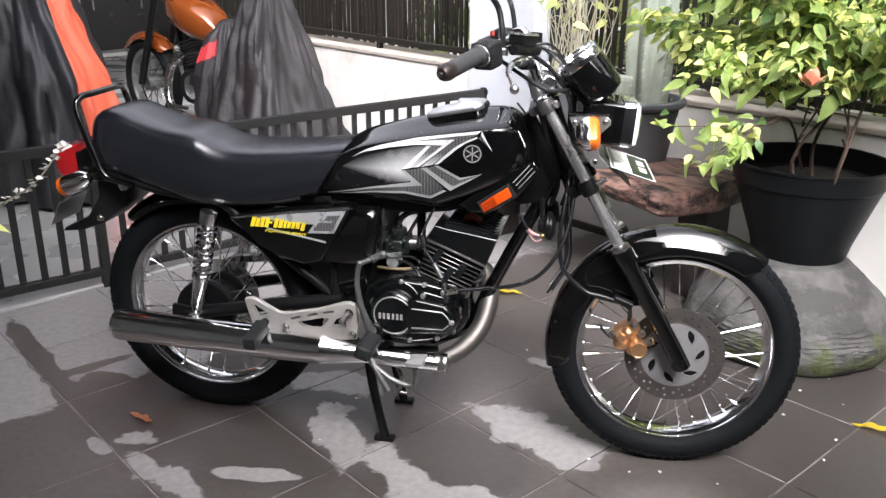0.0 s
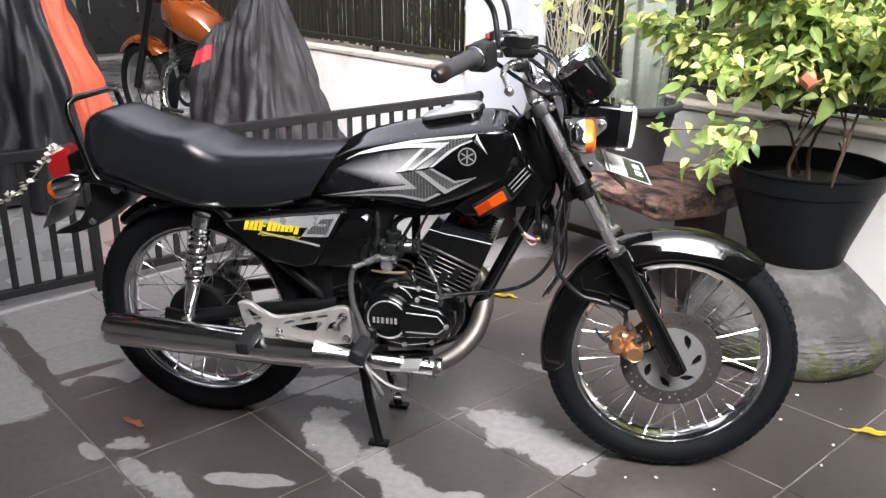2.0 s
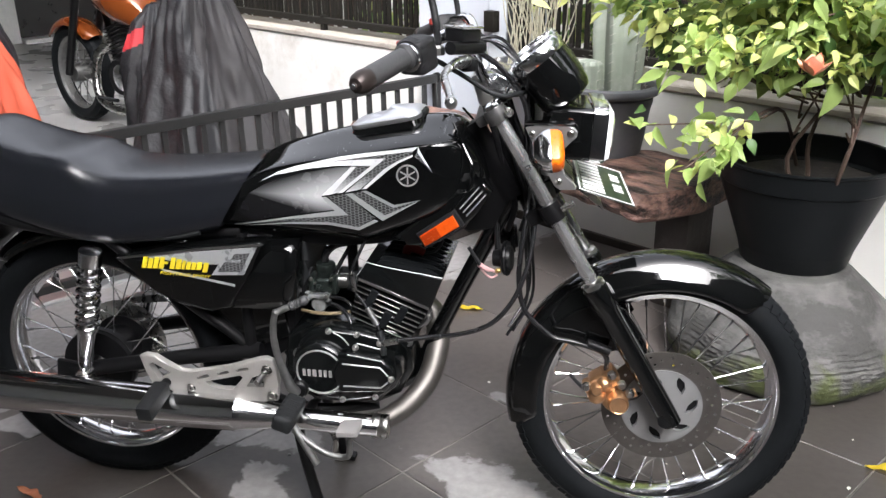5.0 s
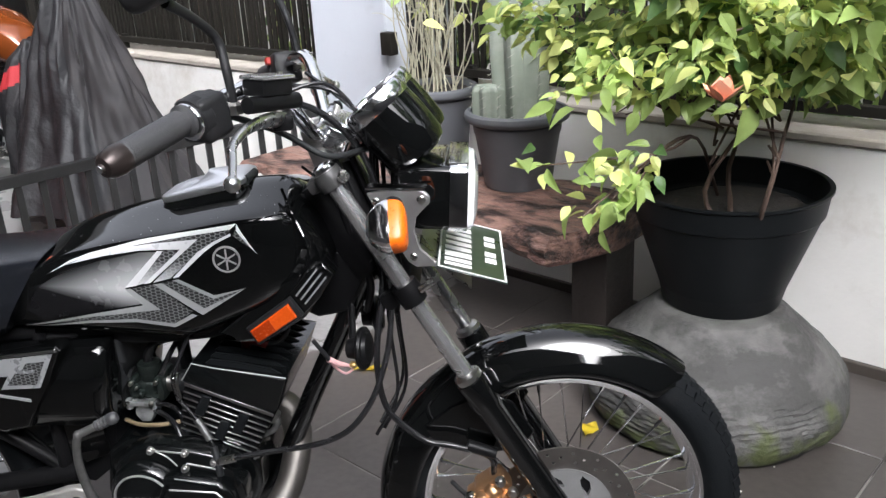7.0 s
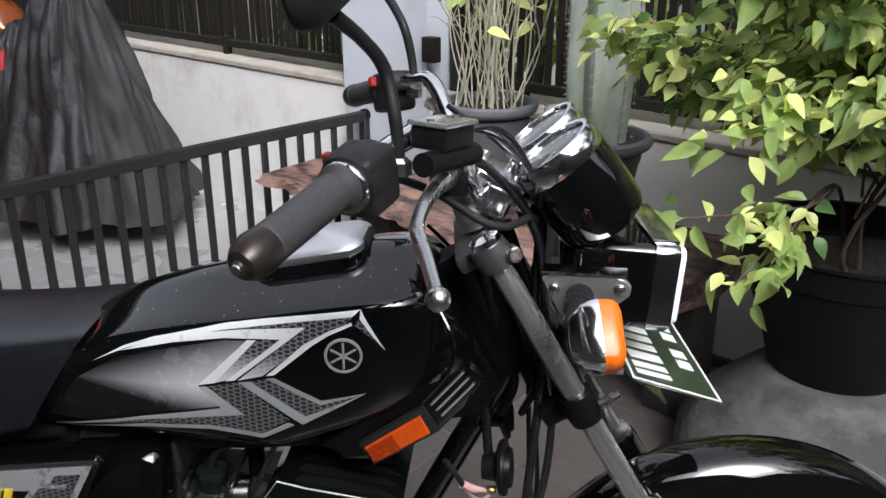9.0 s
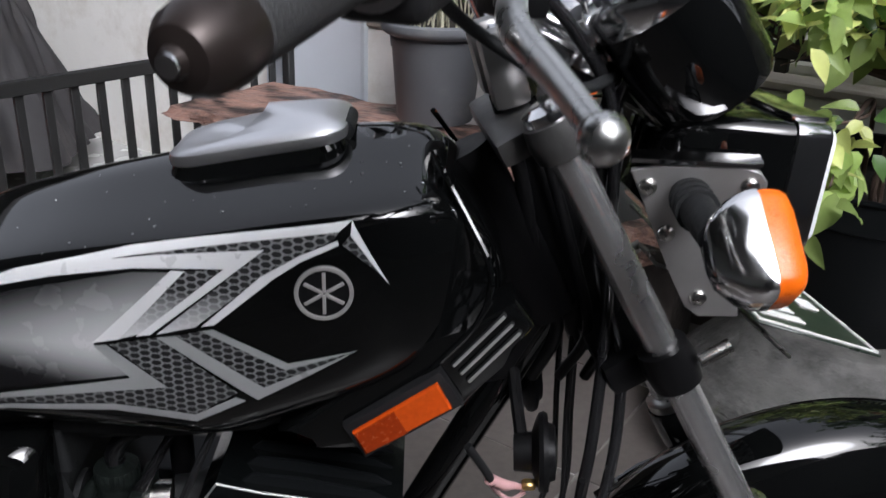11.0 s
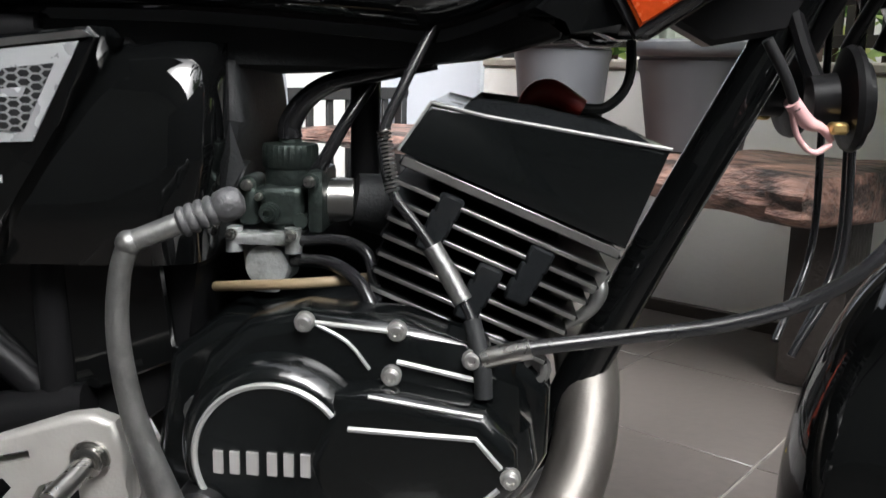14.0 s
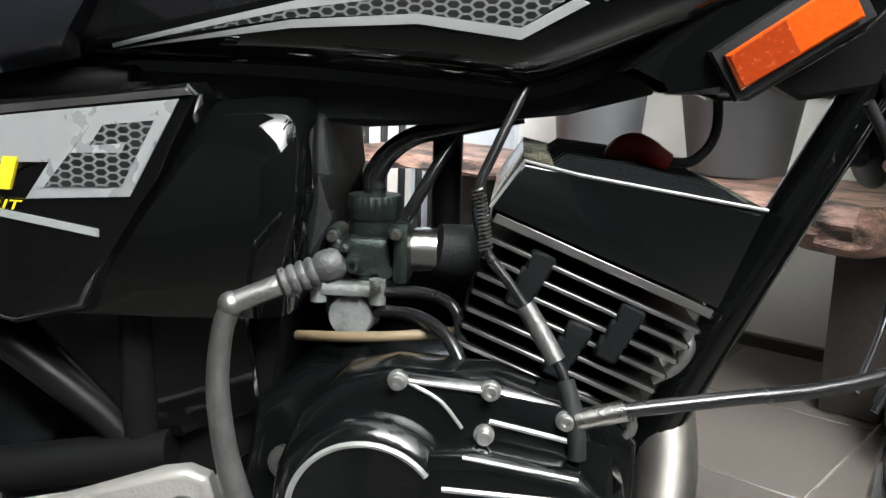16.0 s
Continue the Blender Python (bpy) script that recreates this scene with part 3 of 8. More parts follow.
def add_moss(m):
    """Green moss in ragged patches on the lower half, and a darker foot."""
    nt = m.node_tree
    L = nt.links.new
    b = nt.nodes["Principled BSDF"]
    src = b.inputs["Base Color"].links[0].from_socket
    tc = nt.nodes.new("ShaderNodeTexCoord")
    sep = nt.nodes.new("ShaderNodeSeparateXYZ")
    L(tc.outputs["Object"], sep.inputs[0])
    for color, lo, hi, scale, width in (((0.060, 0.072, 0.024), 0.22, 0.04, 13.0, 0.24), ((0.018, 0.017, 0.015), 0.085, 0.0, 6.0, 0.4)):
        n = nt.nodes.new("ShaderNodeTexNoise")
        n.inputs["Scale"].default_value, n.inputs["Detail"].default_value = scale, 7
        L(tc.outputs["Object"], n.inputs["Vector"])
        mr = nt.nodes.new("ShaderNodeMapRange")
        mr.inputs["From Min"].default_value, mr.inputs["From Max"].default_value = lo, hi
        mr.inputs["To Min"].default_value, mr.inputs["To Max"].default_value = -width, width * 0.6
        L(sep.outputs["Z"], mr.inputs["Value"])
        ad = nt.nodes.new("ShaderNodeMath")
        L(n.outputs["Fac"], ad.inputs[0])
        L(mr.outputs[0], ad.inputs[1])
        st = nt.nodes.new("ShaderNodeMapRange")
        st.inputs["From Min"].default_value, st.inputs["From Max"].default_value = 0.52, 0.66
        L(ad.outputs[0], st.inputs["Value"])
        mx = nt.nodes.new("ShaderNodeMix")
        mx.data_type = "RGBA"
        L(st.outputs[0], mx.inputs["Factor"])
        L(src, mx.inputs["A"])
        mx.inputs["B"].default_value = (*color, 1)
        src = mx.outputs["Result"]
    L(src, b.inputs["Base Color"])


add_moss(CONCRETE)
WOOD = mat("weathered_red_brown_timber", (0.25, 0.145, 0.115), 0.42, vary=0.8, scale=26, bump=1.0, bump_scale=45, second=(0.022, 0.015, 0.013), second_at=(0.43, 0.58), second_scale=11, stretch=(0.7, 1.4, 2.2))
WOODDARK = mat("dark_wet_timber", (0.030, 0.024, 0.021), 0.6, vary=0.4, scale=18, bump=0.4, bump_scale=50)
BARK = mat("grey_brown_bark", (0.085, 0.055, 0.042), 0.9, vary=0.35, scale=50, bump=0.4, bump_scale=120)
TWIG = mat("pale_dry_twig", (0.42, 0.40, 0.30), 0.8, vary=0.25, scale=40)
CACTUS = mat("grey_green_cactus_skin", (0.20, 0.225, 0.185), 0.6, vary=0.2, scale=14, bump=0.1, bump_scale=90, second=(0.30, 0.32, 0.28), second_at=(0.5, 0.75), second_scale=8)
SPINE = mat("pale_grey_spine", (0.42, 0.42, 0.36), 0.7)
PETAL = mat("faded_orange_petal", (0.72, 0.33, 0.21), 0.6, vary=0.15, scale=40)


def leaf_material(name, hue):
    m = mat(name, hue, 0.42, 0, 0, 0.25, 30, 0.12, 90, random=0.3)
    nt = m.node_tree
    b = nt.nodes["Principled BSDF"]
    tr = nt.nodes.new("ShaderNodeBsdfTranslucent")
    mx = nt.nodes.new("ShaderNodeMixShader")
    mx.inputs[0].default_value = 0.45
    src = b.inputs["Base Color"].links[0].from_socket
    nt.links.new(src, tr.inputs["Color"])
    nt.links.new(b.outputs[0], mx.inputs[1])
    nt.links.new(tr.outputs[0], mx.inputs[2])
    nt.links.new(mx.outputs[0], nt.nodes["Material Output"].inputs["Surface"])
    return m


LEAF = leaf_material("fresh_green_leaf", (0.35, 0.47, 0.145))
LEAFLIGHT = leaf_material("yellow_green_leaf", (0.68, 0.73, 0.26))
LEAFDARK = leaf_material("dark_green_leaf", (0.085, 0.165, 0.05))


def leaf_mesh(w, l, curl):
    bm = B()
    cols = []
    n = 5
    for i in range(n + 1):
        t = i / n
        h = w * math.sin(math.pi * min(1, t ** 0.75)) * (1.0 if t < 1 else 0)
        y = l * t
        z = -curl * l * t * t
        cols.append([(-h / 2, y, z + h * 0.18), (0, y, z), (h / 2, y, z + h * 0.18)])
    vs = [[bm.verts.new(p) for p in c] for c in cols]
    for a, b in zip(vs, vs[1:]):
        bm.faces.new((a[0], a[1], b[1], b[0]))
        bm.faces.new((a[1], a[2], b[2], b[1]))
    bmesh.ops.remove_doubles(bm, verts=bm.verts, dist=1e-5)
    return bm


def leaf_data(name, w, l, curl, material):
    me = bpy.data.meshes.new(name)
    bm = leaf_mesh(w, l, curl)
    bm.to_mesh(me)
    bm.free()
    for p in me.polygons:
        p.use_smooth = True
    me.materials.append(material)
    return me


# the upturned concrete planter and the big pot on it
def dome():
    prof = [(0.300, 0.0), (0.320, 0.015), (0.334, 0.05), (0.337, 0.085), (0.330, 0.115), (0.314, 0.145), (0.290, 0.178), (0.256, 0.212), (0.222, 0.243), (0.190, 0.272), (0.170, 0.289), (0.15, 0.297), (0.05, 0.298)]
    prof = [(q.x, q.y) for q in spline([(r, z, 0) for r, z in prof], 7)]
    bm = lathe(B(), prof, None, 120)
    for v in bm.verts:
        n = noise.noise(v.co * 7) * 0.010 + noise.noise(v.co * 26) * 0.005
        ridge = 0.0030 * math.sin(v.co.z * 430 + 9 * noise.noise(v.co * 6) + 5 * noise.noise(v.co * 19) + 2 * noise.noise(v.co * 60)) * max(0.06, min(1.0, (0.21 - v.co.z) / 0.07)) * max(0.0, 0.55 + 1.4 * noise.noise(v.co * 5 + Vector((3, 1, 2))))
        k = 1 + (n + ridge) / 0.35
        v.co.x *= k
        v.co.y *= k
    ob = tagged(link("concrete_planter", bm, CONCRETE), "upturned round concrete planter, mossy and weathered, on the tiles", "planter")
    ob.matrix_basis = pose(1.050, 0.835, -0.001, 0, 0, 20)


dome()


def pot(name, label, x, y, z, rim, base, h, band, material, soil=0.05, n=56, rolled=False):
    e = thing(name, label, "flower pot", m=pose(x, y, z))
    prof = [(base * 0.97, 0.0), (base, 0.006), (base + (rim - base) * 0.80 * (1 - band / h), h - band - 0.004), (rim * 0.955, h - band), (rim * 0.97, h - band + 0.003), (rim, h - 0.012),
            (rim + 0.006, h - 0.007), (rim + 0.006, h - 0.001), (rim, h), (rim - 0.006, h - 0.002), (rim * 0.95, h - band), (base, 0.02), (0.01, 0.02)]
    if rolled:
        prof = [(base * 0.97, 0.0), (base, 0.006), (rim * 0.83, h - 0.075), (rim * 0.855, h - 0.068), (rim * 0.87, h - 0.044), (rim * 0.845, h - 0.040), (rim * 0.85, h - 0.036), (rim * 0.96, h - 0.034), (rim + 0.002, h - 0.028),
                (rim + 0.006, h - 0.018), (rim + 0.003, h - 0.006), (rim - 0.006, h), (rim * 0.90, h - 0.002), (rim * 0.875, h - 0.010), (rim * 0.84, h - 0.05), (base, 0.02), (0.01, 0.02)]
    part("pot_body", lathe(B(), prof, None, n), material, e)
    r = rim * 0.94 - (rim - base) * 0.25
    sb = B()
    rings = []
    for k in range(1, 7):
        rr = r * k / 6
        rings.append([(rr * math.cos(a), rr * math.sin(a), h - soil + 0.012 * noise.noise(Vector((rr * math.cos(a), rr * math.sin(a), z)) * 30)) for a in (2 * math.pi * j / 36 for j in range(36))])
    loft(sb, rings)
    part("soil", sb, SOIL, e)
    return e


big = pot("flower_pot", "large dark grey plastic pot on an upturned concrete planter", 1.060, 0.868, 0.296, 0.243, 0.150, 0.318, 0.07, POT, 0.075)
cac = pot("flower_pot", "grey plastic pot holding a columnar cactus on the bench", 0.52, 1.36, 0.470, 0.158, 0.106, 0.240, 0.035, POTGREY, 0.022, rolled=True)
twp = pot("flower_pot", "grey plastic pot of thin dry stems on the bench", 0.233, 1.66, 0.470, 0.145, 0.105, 0.265, 0.035, POTGREY, 0.022, rolled=True)


def bench():
    e = thing("timber_bench", "rough weathered timber slab bench on dark posts", "bench", m=YARD)
    bm = B()
    rings = []
    rng = random.Random(3)
    n = 44
    for i in range(n + 1):
        u = -1.42 + 1.47 * i / n
        nz = lambda k, a: a * noise.noise(Vector((u * 3.1, k, 0.3))) + a * 0.5 * noise.noise(Vector((u * 11, k, 4.3)))
        near = max(0.0, min(1.0, (u + 0.45) / 0.40))
        v0, v1 = 1.085 - 0.035 * near + 0.16 * max(0.0, (u + 0.03) / 0.08) ** 2 + nz(1, 0.05), 1.53 + nz(2, 0.04)
        zt, zb = 0.468 + nz(3, 0.006), 0.378 + 0.050 * max(0.0, min(1.0, (-0.2 - u) / 0.35)) + nz(4, 0.016)
        ring = []
        for k in range(10):
            v = v0 + 0.02 + (v1 - v0 - 0.04) * k / 9
            ring.append((u, v, zt + 0.012 * noise.noise(Vector((u * 6, v * 14, 1)))))
        ring += [(u, v1, zt - 0.03), (u, v1 - 0.01, zb + 0.02)]
        for k in range(7):
            v = v1 - 0.03 - (v1 - v0 - 0.08) * k / 6
            ring.append((u, v, zb + 0.015 * noise.noise(Vector((u * 8, v * 8, 7)))))
        for k in range(6):
            t = k / 5
            ring.append((u, v0 + 0.022 * noise.noise(Vector((u * 16, t * 3, 2))) + 0.015 * (1 - abs(2 * t - 1)) * -1, zb + 0.012 + (zt - zb - 0.03) * t))
        rings.append([Vector(p) for p in ring])
    loft(bm, rings)
    part("slab", bm, WOOD, e, "splintered red-brown timber slab")
    for u, v in ((-0.060, 1.40), (-1.08, 1.35)):
        part("post", block(B(), (0.125, 0.16, 0.372 if u > -0.5 else 0.42), pose(u, v, 0.186 if u > -0.5 else 0.21), 0.012, 2), WOODDARK, e, "dark square timber post")


bench()


def bush():
    e = thing("flowering_bush", "leafy yellow-green shrub with an orange bloom, growing in the large pot", "bush", m=pose(1.067, 0.872, 0.556))
    rng = random.Random(11)
    stems = B()
    tips = []
    base = [(-0.055, -0.115), (0.020, -0.200), (0.0, -0.02)]
    for k in range(22):
        bx, by = base[k % 3]
        a = 2 * math.pi * k / 22 + rng.uniform(-0.3, 0.3)
        r = rng.uniform(0.16, 0.60)
        top = Vector((math.cos(a) * r * 1.1, math.sin(a) * r * 0.9 - 0.05, rng.uniform(0.44, 0.86) - 0.16 * r))
        mid = Vector((bx, by, 0)).lerp(top, 0.5) + Vector((rng.uniform(-0.04, 0.04), rng.uniform(-0.04, 0.04), 0.07))
        fork = Vector((bx * 1.4, by * 1.4, 0.13 + 0.012 * k))
        pts = [Vector((bx, by, -0.02)) if k < 3 else fork - Vector((bx, by, 0.03)) * 0.2, fork, mid, top]
        tube(stems, pts, [0.0072 if k < 3 else 0.0030, 0.0056 if k < 3 else 0.0030, 0.0032, 0.0016], 7, 4)
        path = spline(pts, 8)
        tips += [(q, 0.4) for q in path[14:] if q.z > 0.34]
        for j in range(7):
            q = path[rng.randrange(14, len(path))]
            w = q + Vector((rng.uniform(-0.17, 0.17), rng.uniform(-0.17, 0.17), rng.uniform(-0.04, 0.14)))
            tube(stems, [q, q.lerp(w, 0.5) + Vector((0, 0, 0.015)), w], [0.003, 0.002, 0.0012], 5, 3)
            tips += [(q.lerp(w, s), 1.0) for s in (0.35, 0.55, 0.75, 0.9, 1.0) if q.lerp(w, s).z > 0.33]
    # the spray that trails towards the bench
    for end in ((-0.50, -0.43, 0.225), (-0.39, -0.50, 0.14), (-0.33, -0.48, 0.17), (-0.31, -0.45, 0.12)):
        pts = [Vector((-0.03, 0, 0.02)), Vector((-0.11, -0.13, 0.20)), Vector((-0.22, -0.29, 0.21)), Vector(end)]
        tube(stems, pts, [0.005, 0.004, 0.003, 0.0015], 6, 4)
        path = spline(pts, 8)
        tips += [(q, 1.0) for q in path[19::2]]
    part("stem", stems, BARK, e)
    kinds = [leaf_data("leaf", 0.040, 0.066, 0.35, LEAF), leaf_data("leaf", 0.034, 0.056, 0.2, LEAFLIGHT), leaf_data("leaf", 0.044, 0.074, 0.5, LEAF), leaf_data("leaf", 0.030, 0.048, 0.3, LEAFLIGHT), leaf_data("leaf", 0.042, 0.07, 0.45, LEAFDARK)]
    made = []
    for i in range(6000):
        q, w = rng.choice(tips)
        p = q + Vector((rng.gauss(0, 0.028), rng.gauss(0, 0.028), rng.gauss(0.005, 0.024)))
        out = Vector((p.x, p.y, 0)).normalized()
        yaw = math.degrees(math.atan2(-out.x, out.y)) + rng.uniform(-75, 75)
        m = pose(*p, rng.uniform(-65, 35), rng.uniform(-55, 55), yaw) @ Matrix.Diagonal((rng.uniform(0.75, 1.1), 1, 1, 1)) @ Matrix.Scale(rng.triangular(0.42, 1.15, 0.66), 4)
        hi = p.z > 0.34
        kind = rng.choices(kinds, (4, 4 if hi else 3, 3, 4 if hi else 3, 1))[0]
        made.append((p, m, kind))
    made.sort(key=lambda q: q[0].y + 0.4 * q[0].x)
    for p, m, kind in made[:300]:
        ob = new("leaf", kind)
        ob.parent = e
        ob.matrix_basis = m
    for material in (LEAF, LEAFLIGHT, LEAFDARK):
        rest = B()
        for p, m, kind in made[300:]:
            if kind.materials[0] == material:
                n0 = len(rest.verts)
                rest.from_mesh(kind)
                rest.verts.ensure_lookup_table()
                for v in rest.verts[n0:]:
                    v.co = m @ v.co
        ob = part("foliage", rest, material, e)
        tagged(ob, kind="stuff")
    bloom = B()
    for i in range(7):
        lf = leaf_mesh(0.045, 0.05, -0.4)
        bmesh.ops.transform(lf, matrix=pose(-0.127, -0.47, 0.356, rng.uniform(10, 70), 0, 51 * i), verts=lf.verts)
        tmp = bpy.data.meshes.new("petal")
        lf.to_mesh(tmp)
        lf.free()
        bloom.from_mesh(tmp)
        bpy.data.meshes.remove(tmp)
    part("bloom", bloom, PETAL, e, "faded orange bloom")


bush()


def cactus():
    e = thing("cactus", "grey-green ribbed columnar cactus in a pot", "cactus", m=pose(0.52, 1.36, 0.672))
    for x, y, r, h in ((0.01, 0.0, 0.082, 0.95), (-0.085, -0.045, 0.045, 0.12)):
        bm = B()
        rings = []
        n = 56
        for i in range(26):
            t = i / 25
            k = (0.86 + 0.14 * min(1, t * 5)) * (1 if t < 0.9 else math.sqrt(max(0.02, 1 - ((t - 0.9) / 0.1) ** 2)))
            rings.append([(x + r * k * (1 + 0.15 * math.cos(7 * a)) * math.cos(a), y + r * k * (1 + 0.15 * math.cos(7 * a)) * math.sin(a), h * t + 0.004 * math.sin(40 * t)) for a in (2 * math.pi * j / n for j in range(n))])
        loft(bm, rings)
        part("stem", bm, CACTUS, e)
        sp = B()
        for j in range(7):
            a = 2 * math.pi * j / 7
            for i in range(int(h / 0.03)):
                c = Vector((x + r * 1.14 * math.cos(a), y + r * 1.14 * math.sin(a), 0.03 + 0.03 * i))
                for s in range(3):
                    d = Vector((math.cos(a + s - 1), math.sin(a + s - 1), 0.5 * (s - 1)))
                    rod(sp, c, c + d * 0.012, 0.0009, 3, 0.0003)
        tagged(part("spines", sp, SPINE, e), kind="stuff")


cactus()


def stems_plant():
    e = thing("dry_stem_plant", "thin pale dry stems with a few leaves in a pot", "plant", m=pose(0.233, 1.66, 0.71))
    rng = random.Random(8)
    bm = B()
    leaves = [leaf_data("leaf", 0.04, 0.07, 0.3, LEAFLIGHT), leaf_data("leaf", 0.045, 0.075, 0.4, LEAF)]
    for i in range(46):
        a, r = rng.uniform(0, 6.28), rng.uniform(0.0, 0.11)
        p = Vector((r * math.cos(a), r * math.sin(a), 0))
        top = p + Vector((rng.uniform(-0.14, 0.14), rng.uniform(-0.14, 0.14), rng.uniform(0.3, 0.85)))
        mid = p.lerp(top, 0.5) + Vector((rng.uniform(-0.06, 0.06), rng.uniform(-0.06, 0.06), 0))
        tube(bm, [p, mid, top], [0.0026, 0.0021, 0.0012], 5, 5)
        for k in range(2):
            q = mid.lerp(top, rng.uniform(0.0, 0.8))
            w = q + Vector((rng.uniform(-0.09, 0.09), rng.uniform(-0.09, 0.09), rng.uniform(-0.02, 0.14)))
            tube(bm, [q, q.lerp(w, 0.5) + Vector((0, 0, 0.012)), w], [0.0016, 0.0013, 0.0008], 4, 3)
        if i % 2 == 0:
            ob = new("leaf", rng.choice(leaves))
            ob.parent = e
            ob.matrix_basis = pose(*(mid.lerp(top, rng.random())), rng.uniform(-50, 20), rng.uniform(-40, 40), rng.uniform(0, 360))
    part("stem", bm, TWIG, e)


stems_plant()


def hedge():
    """Greenery and brown stems beyond the wall fence."""
    rng = random.Random(21)
    for material, count, seed, label in ((LEAF, 2000, 1, "mixed green garden foliage behind the fence"), (LEAFLIGHT, 1100, 2, "pale green garden foliage behind the fence"), (LEAFDARK, 1900, 3, "dark green garden foliage behind the fence")):
        bm = B()
        for i in range(count):
            u = rng.uniform(-2.9, 4.2)
            p = Vector((u, rng.uniform(2.1, 3.2), rng.uniform(0.1, 2.3)))
            q = [Vector((-0.03, 0, 0)), Vector((0, -0.05, 0)), Vector((0.03, 0, 0)), Vector((0, 0.08, -0.02))]
            m = pose(*p, rng.uniform(-60, 60), rng.uniform(-60, 60), rng.uniform(0, 360)) @ Matrix.Scale(rng.uniform(0.8, 1.8), 4)
            bm.faces.new([bm.verts.new(m @ s) for s in q])
        ob = link("hedge_foliage", bm, material)
        ob.matrix_basis = YARD.copy()
        tagged(ob, label, "foliage", kind="stuff")
    bm = B()
    for i in range(70):
        u = rng.uniform(-4.6, 0)
        p = Vector((u, rng.uniform(2.1, 2.8), 0))
        tube(bm, [p, p + Vector((rng.uniform(-0.1, 0.1), 0, 1.1)), p + Vector((rng.uniform(-0.25, 0.25), 0.1, 2.4))], [0.016, 0.013, 0.009], 6, 4)
    ob = link("hedge_stems", bm, BARK)
    ob.matrix_basis = YARD.copy()
    tagged(ob, "brown stems of shrubs behind the fence", "foliage", kind="stuff")


def tree(u, v, high, reach, seed, label):
    """A tapered trunk with limbs and an uneven crown of single leaves."""
    rng = random.Random(seed)
    e = thing("tree", label, "tree", group="trees beyond the wall", m=YARD @ pose(u, v, 0))
    trunk = B()
    fork = Vector((rng.uniform(-0.15, 0.15), rng.uniform(-0.1, 0.1), high * 0.45))
    tube(trunk, [(0, 0, -0.05), fork * 0.5 + Vector((0.05, 0, 0)), fork], [0.075, 0.06, 0.05], 10, 5)
    ends = []
    for k in range(9):
        a = 2 * math.pi * k / 9 + rng.uniform(-0.3, 0.3)
        r = reach * rng.uniform(0.45, 1.0)
        end = Vector((r * math.cos(a), r * math.sin(a), high * rng.uniform(0.62, 1.0)))
        pts = [fork, fork.lerp(end, 0.5) + Vector((0, 0, 0.15)), end]
        tube(trunk, pts, [0.035, 0.02, 0.008], 7, 5)
        path = spline(pts, 8)
        for q in path[5:]:
            for j in range(2):
                w = q + Vector((rng.uniform(-0.4, 0.4), rng.uniform(-0.4, 0.4), rng.uniform(-0.25, 0.3)))
                tube(trunk, [q, q.lerp(w, 0.5) + Vector((0, 0, 0.03)), w], [0.006, 0.004, 0.002], 4, 2)
                ends.append((q, w))
    part("trunk", trunk, BARK, e)
    crown = B()
    for i in range(2600):
        q, w = rng.choice(ends)
        c = q.lerp(w, rng.uniform(0.3, 1.1)) + Vector((rng.gauss(0, 0.07), rng.gauss(0, 0.07), rng.gauss(0, 0.06)))
        m = pose(*c, rng.uniform(-60, 60), rng.uniform(-60, 60), rng.uniform(0, 360)) @ Matrix.Scale(rng.uniform(0.8, 1.5), 4)
        vs = [crown.verts.new(m @ Vector(p)) for p in ((0, -0.06, 0), (0.03, 0, 0.008), (0, 0.07, -0.01), (-0.03, 0, 0.008))]
        crown.faces.new(vs)
    tagged(part("crown", crown, LEAFDARK, e), kind="stuff")


# added trees whose crowns, out of view, cover part of the sky
tree(0.9, 2.75, 4.6, 1.15, 31, "leafy dark green tree added beyond the garden wall, crown unseen")
tree(2.7, 2.5, 4.4, 1.25, 32, "leafy dark green tree added beyond the garden wall, crown unseen")
tree(4.4, 0.7, 4.6, 1.3, 33, "unseen leafy dark green tree added at the yard's side")
hedge()
wall_box("neighbour_wall", -12, 9, 4.2, 4.4, -0.1, 2.6, PLASTER, "pale wall of the neighbouring plot", "wall")
# added block out of view; its edge ends the sky's reflection on the mudguard
wall_box("neighbour_roof", -12, -1.8, 4.0, 9.0, 2.6, 4.1, BLOCKER, "unseen dark block added to cut off the sky", "roof")

# ---- the motorcycle: x ahead, z up, its right side towards -y; the centre stand holds it upright ----
bike = thing("motorcycle", "black motorcycle with chrome exhaust and silver decals on its stand", "motorcycle")
REAR = Vector((-0.6225, 0, 0.314))
FRONT = Vector((0.625, -0.008, 0.309))
RAKE = radians(30)
LEG = Vector((0.0075, 0, 0))
AXIS = Vector((-math.sin(RAKE), 0, math.cos(RAKE)))
HEAD = Vector((0.223, 0, 0.891))
STEER = Matrix.Translation(HEAD) @ Matrix.Rotation(radians(5.5), 4, AXIS) @ Matrix.Translation(-HEAD)
UNSTEER = STEER.inverted()


def mirror_y(bm):
    for v in bm.verts:
        v.co.y *= -1
    bmesh.ops.reverse_faces(bm, faces=bm.faces)
    return bm


def both(make, name, material, parent, label="", xf=None, smooth=38):
    """A part on the right side and its twin on the left."""
    return part(name, make(B()), material, parent, label, smooth, xf), part(name, mirror_y(make(B())), material, parent, label, smooth, xf)


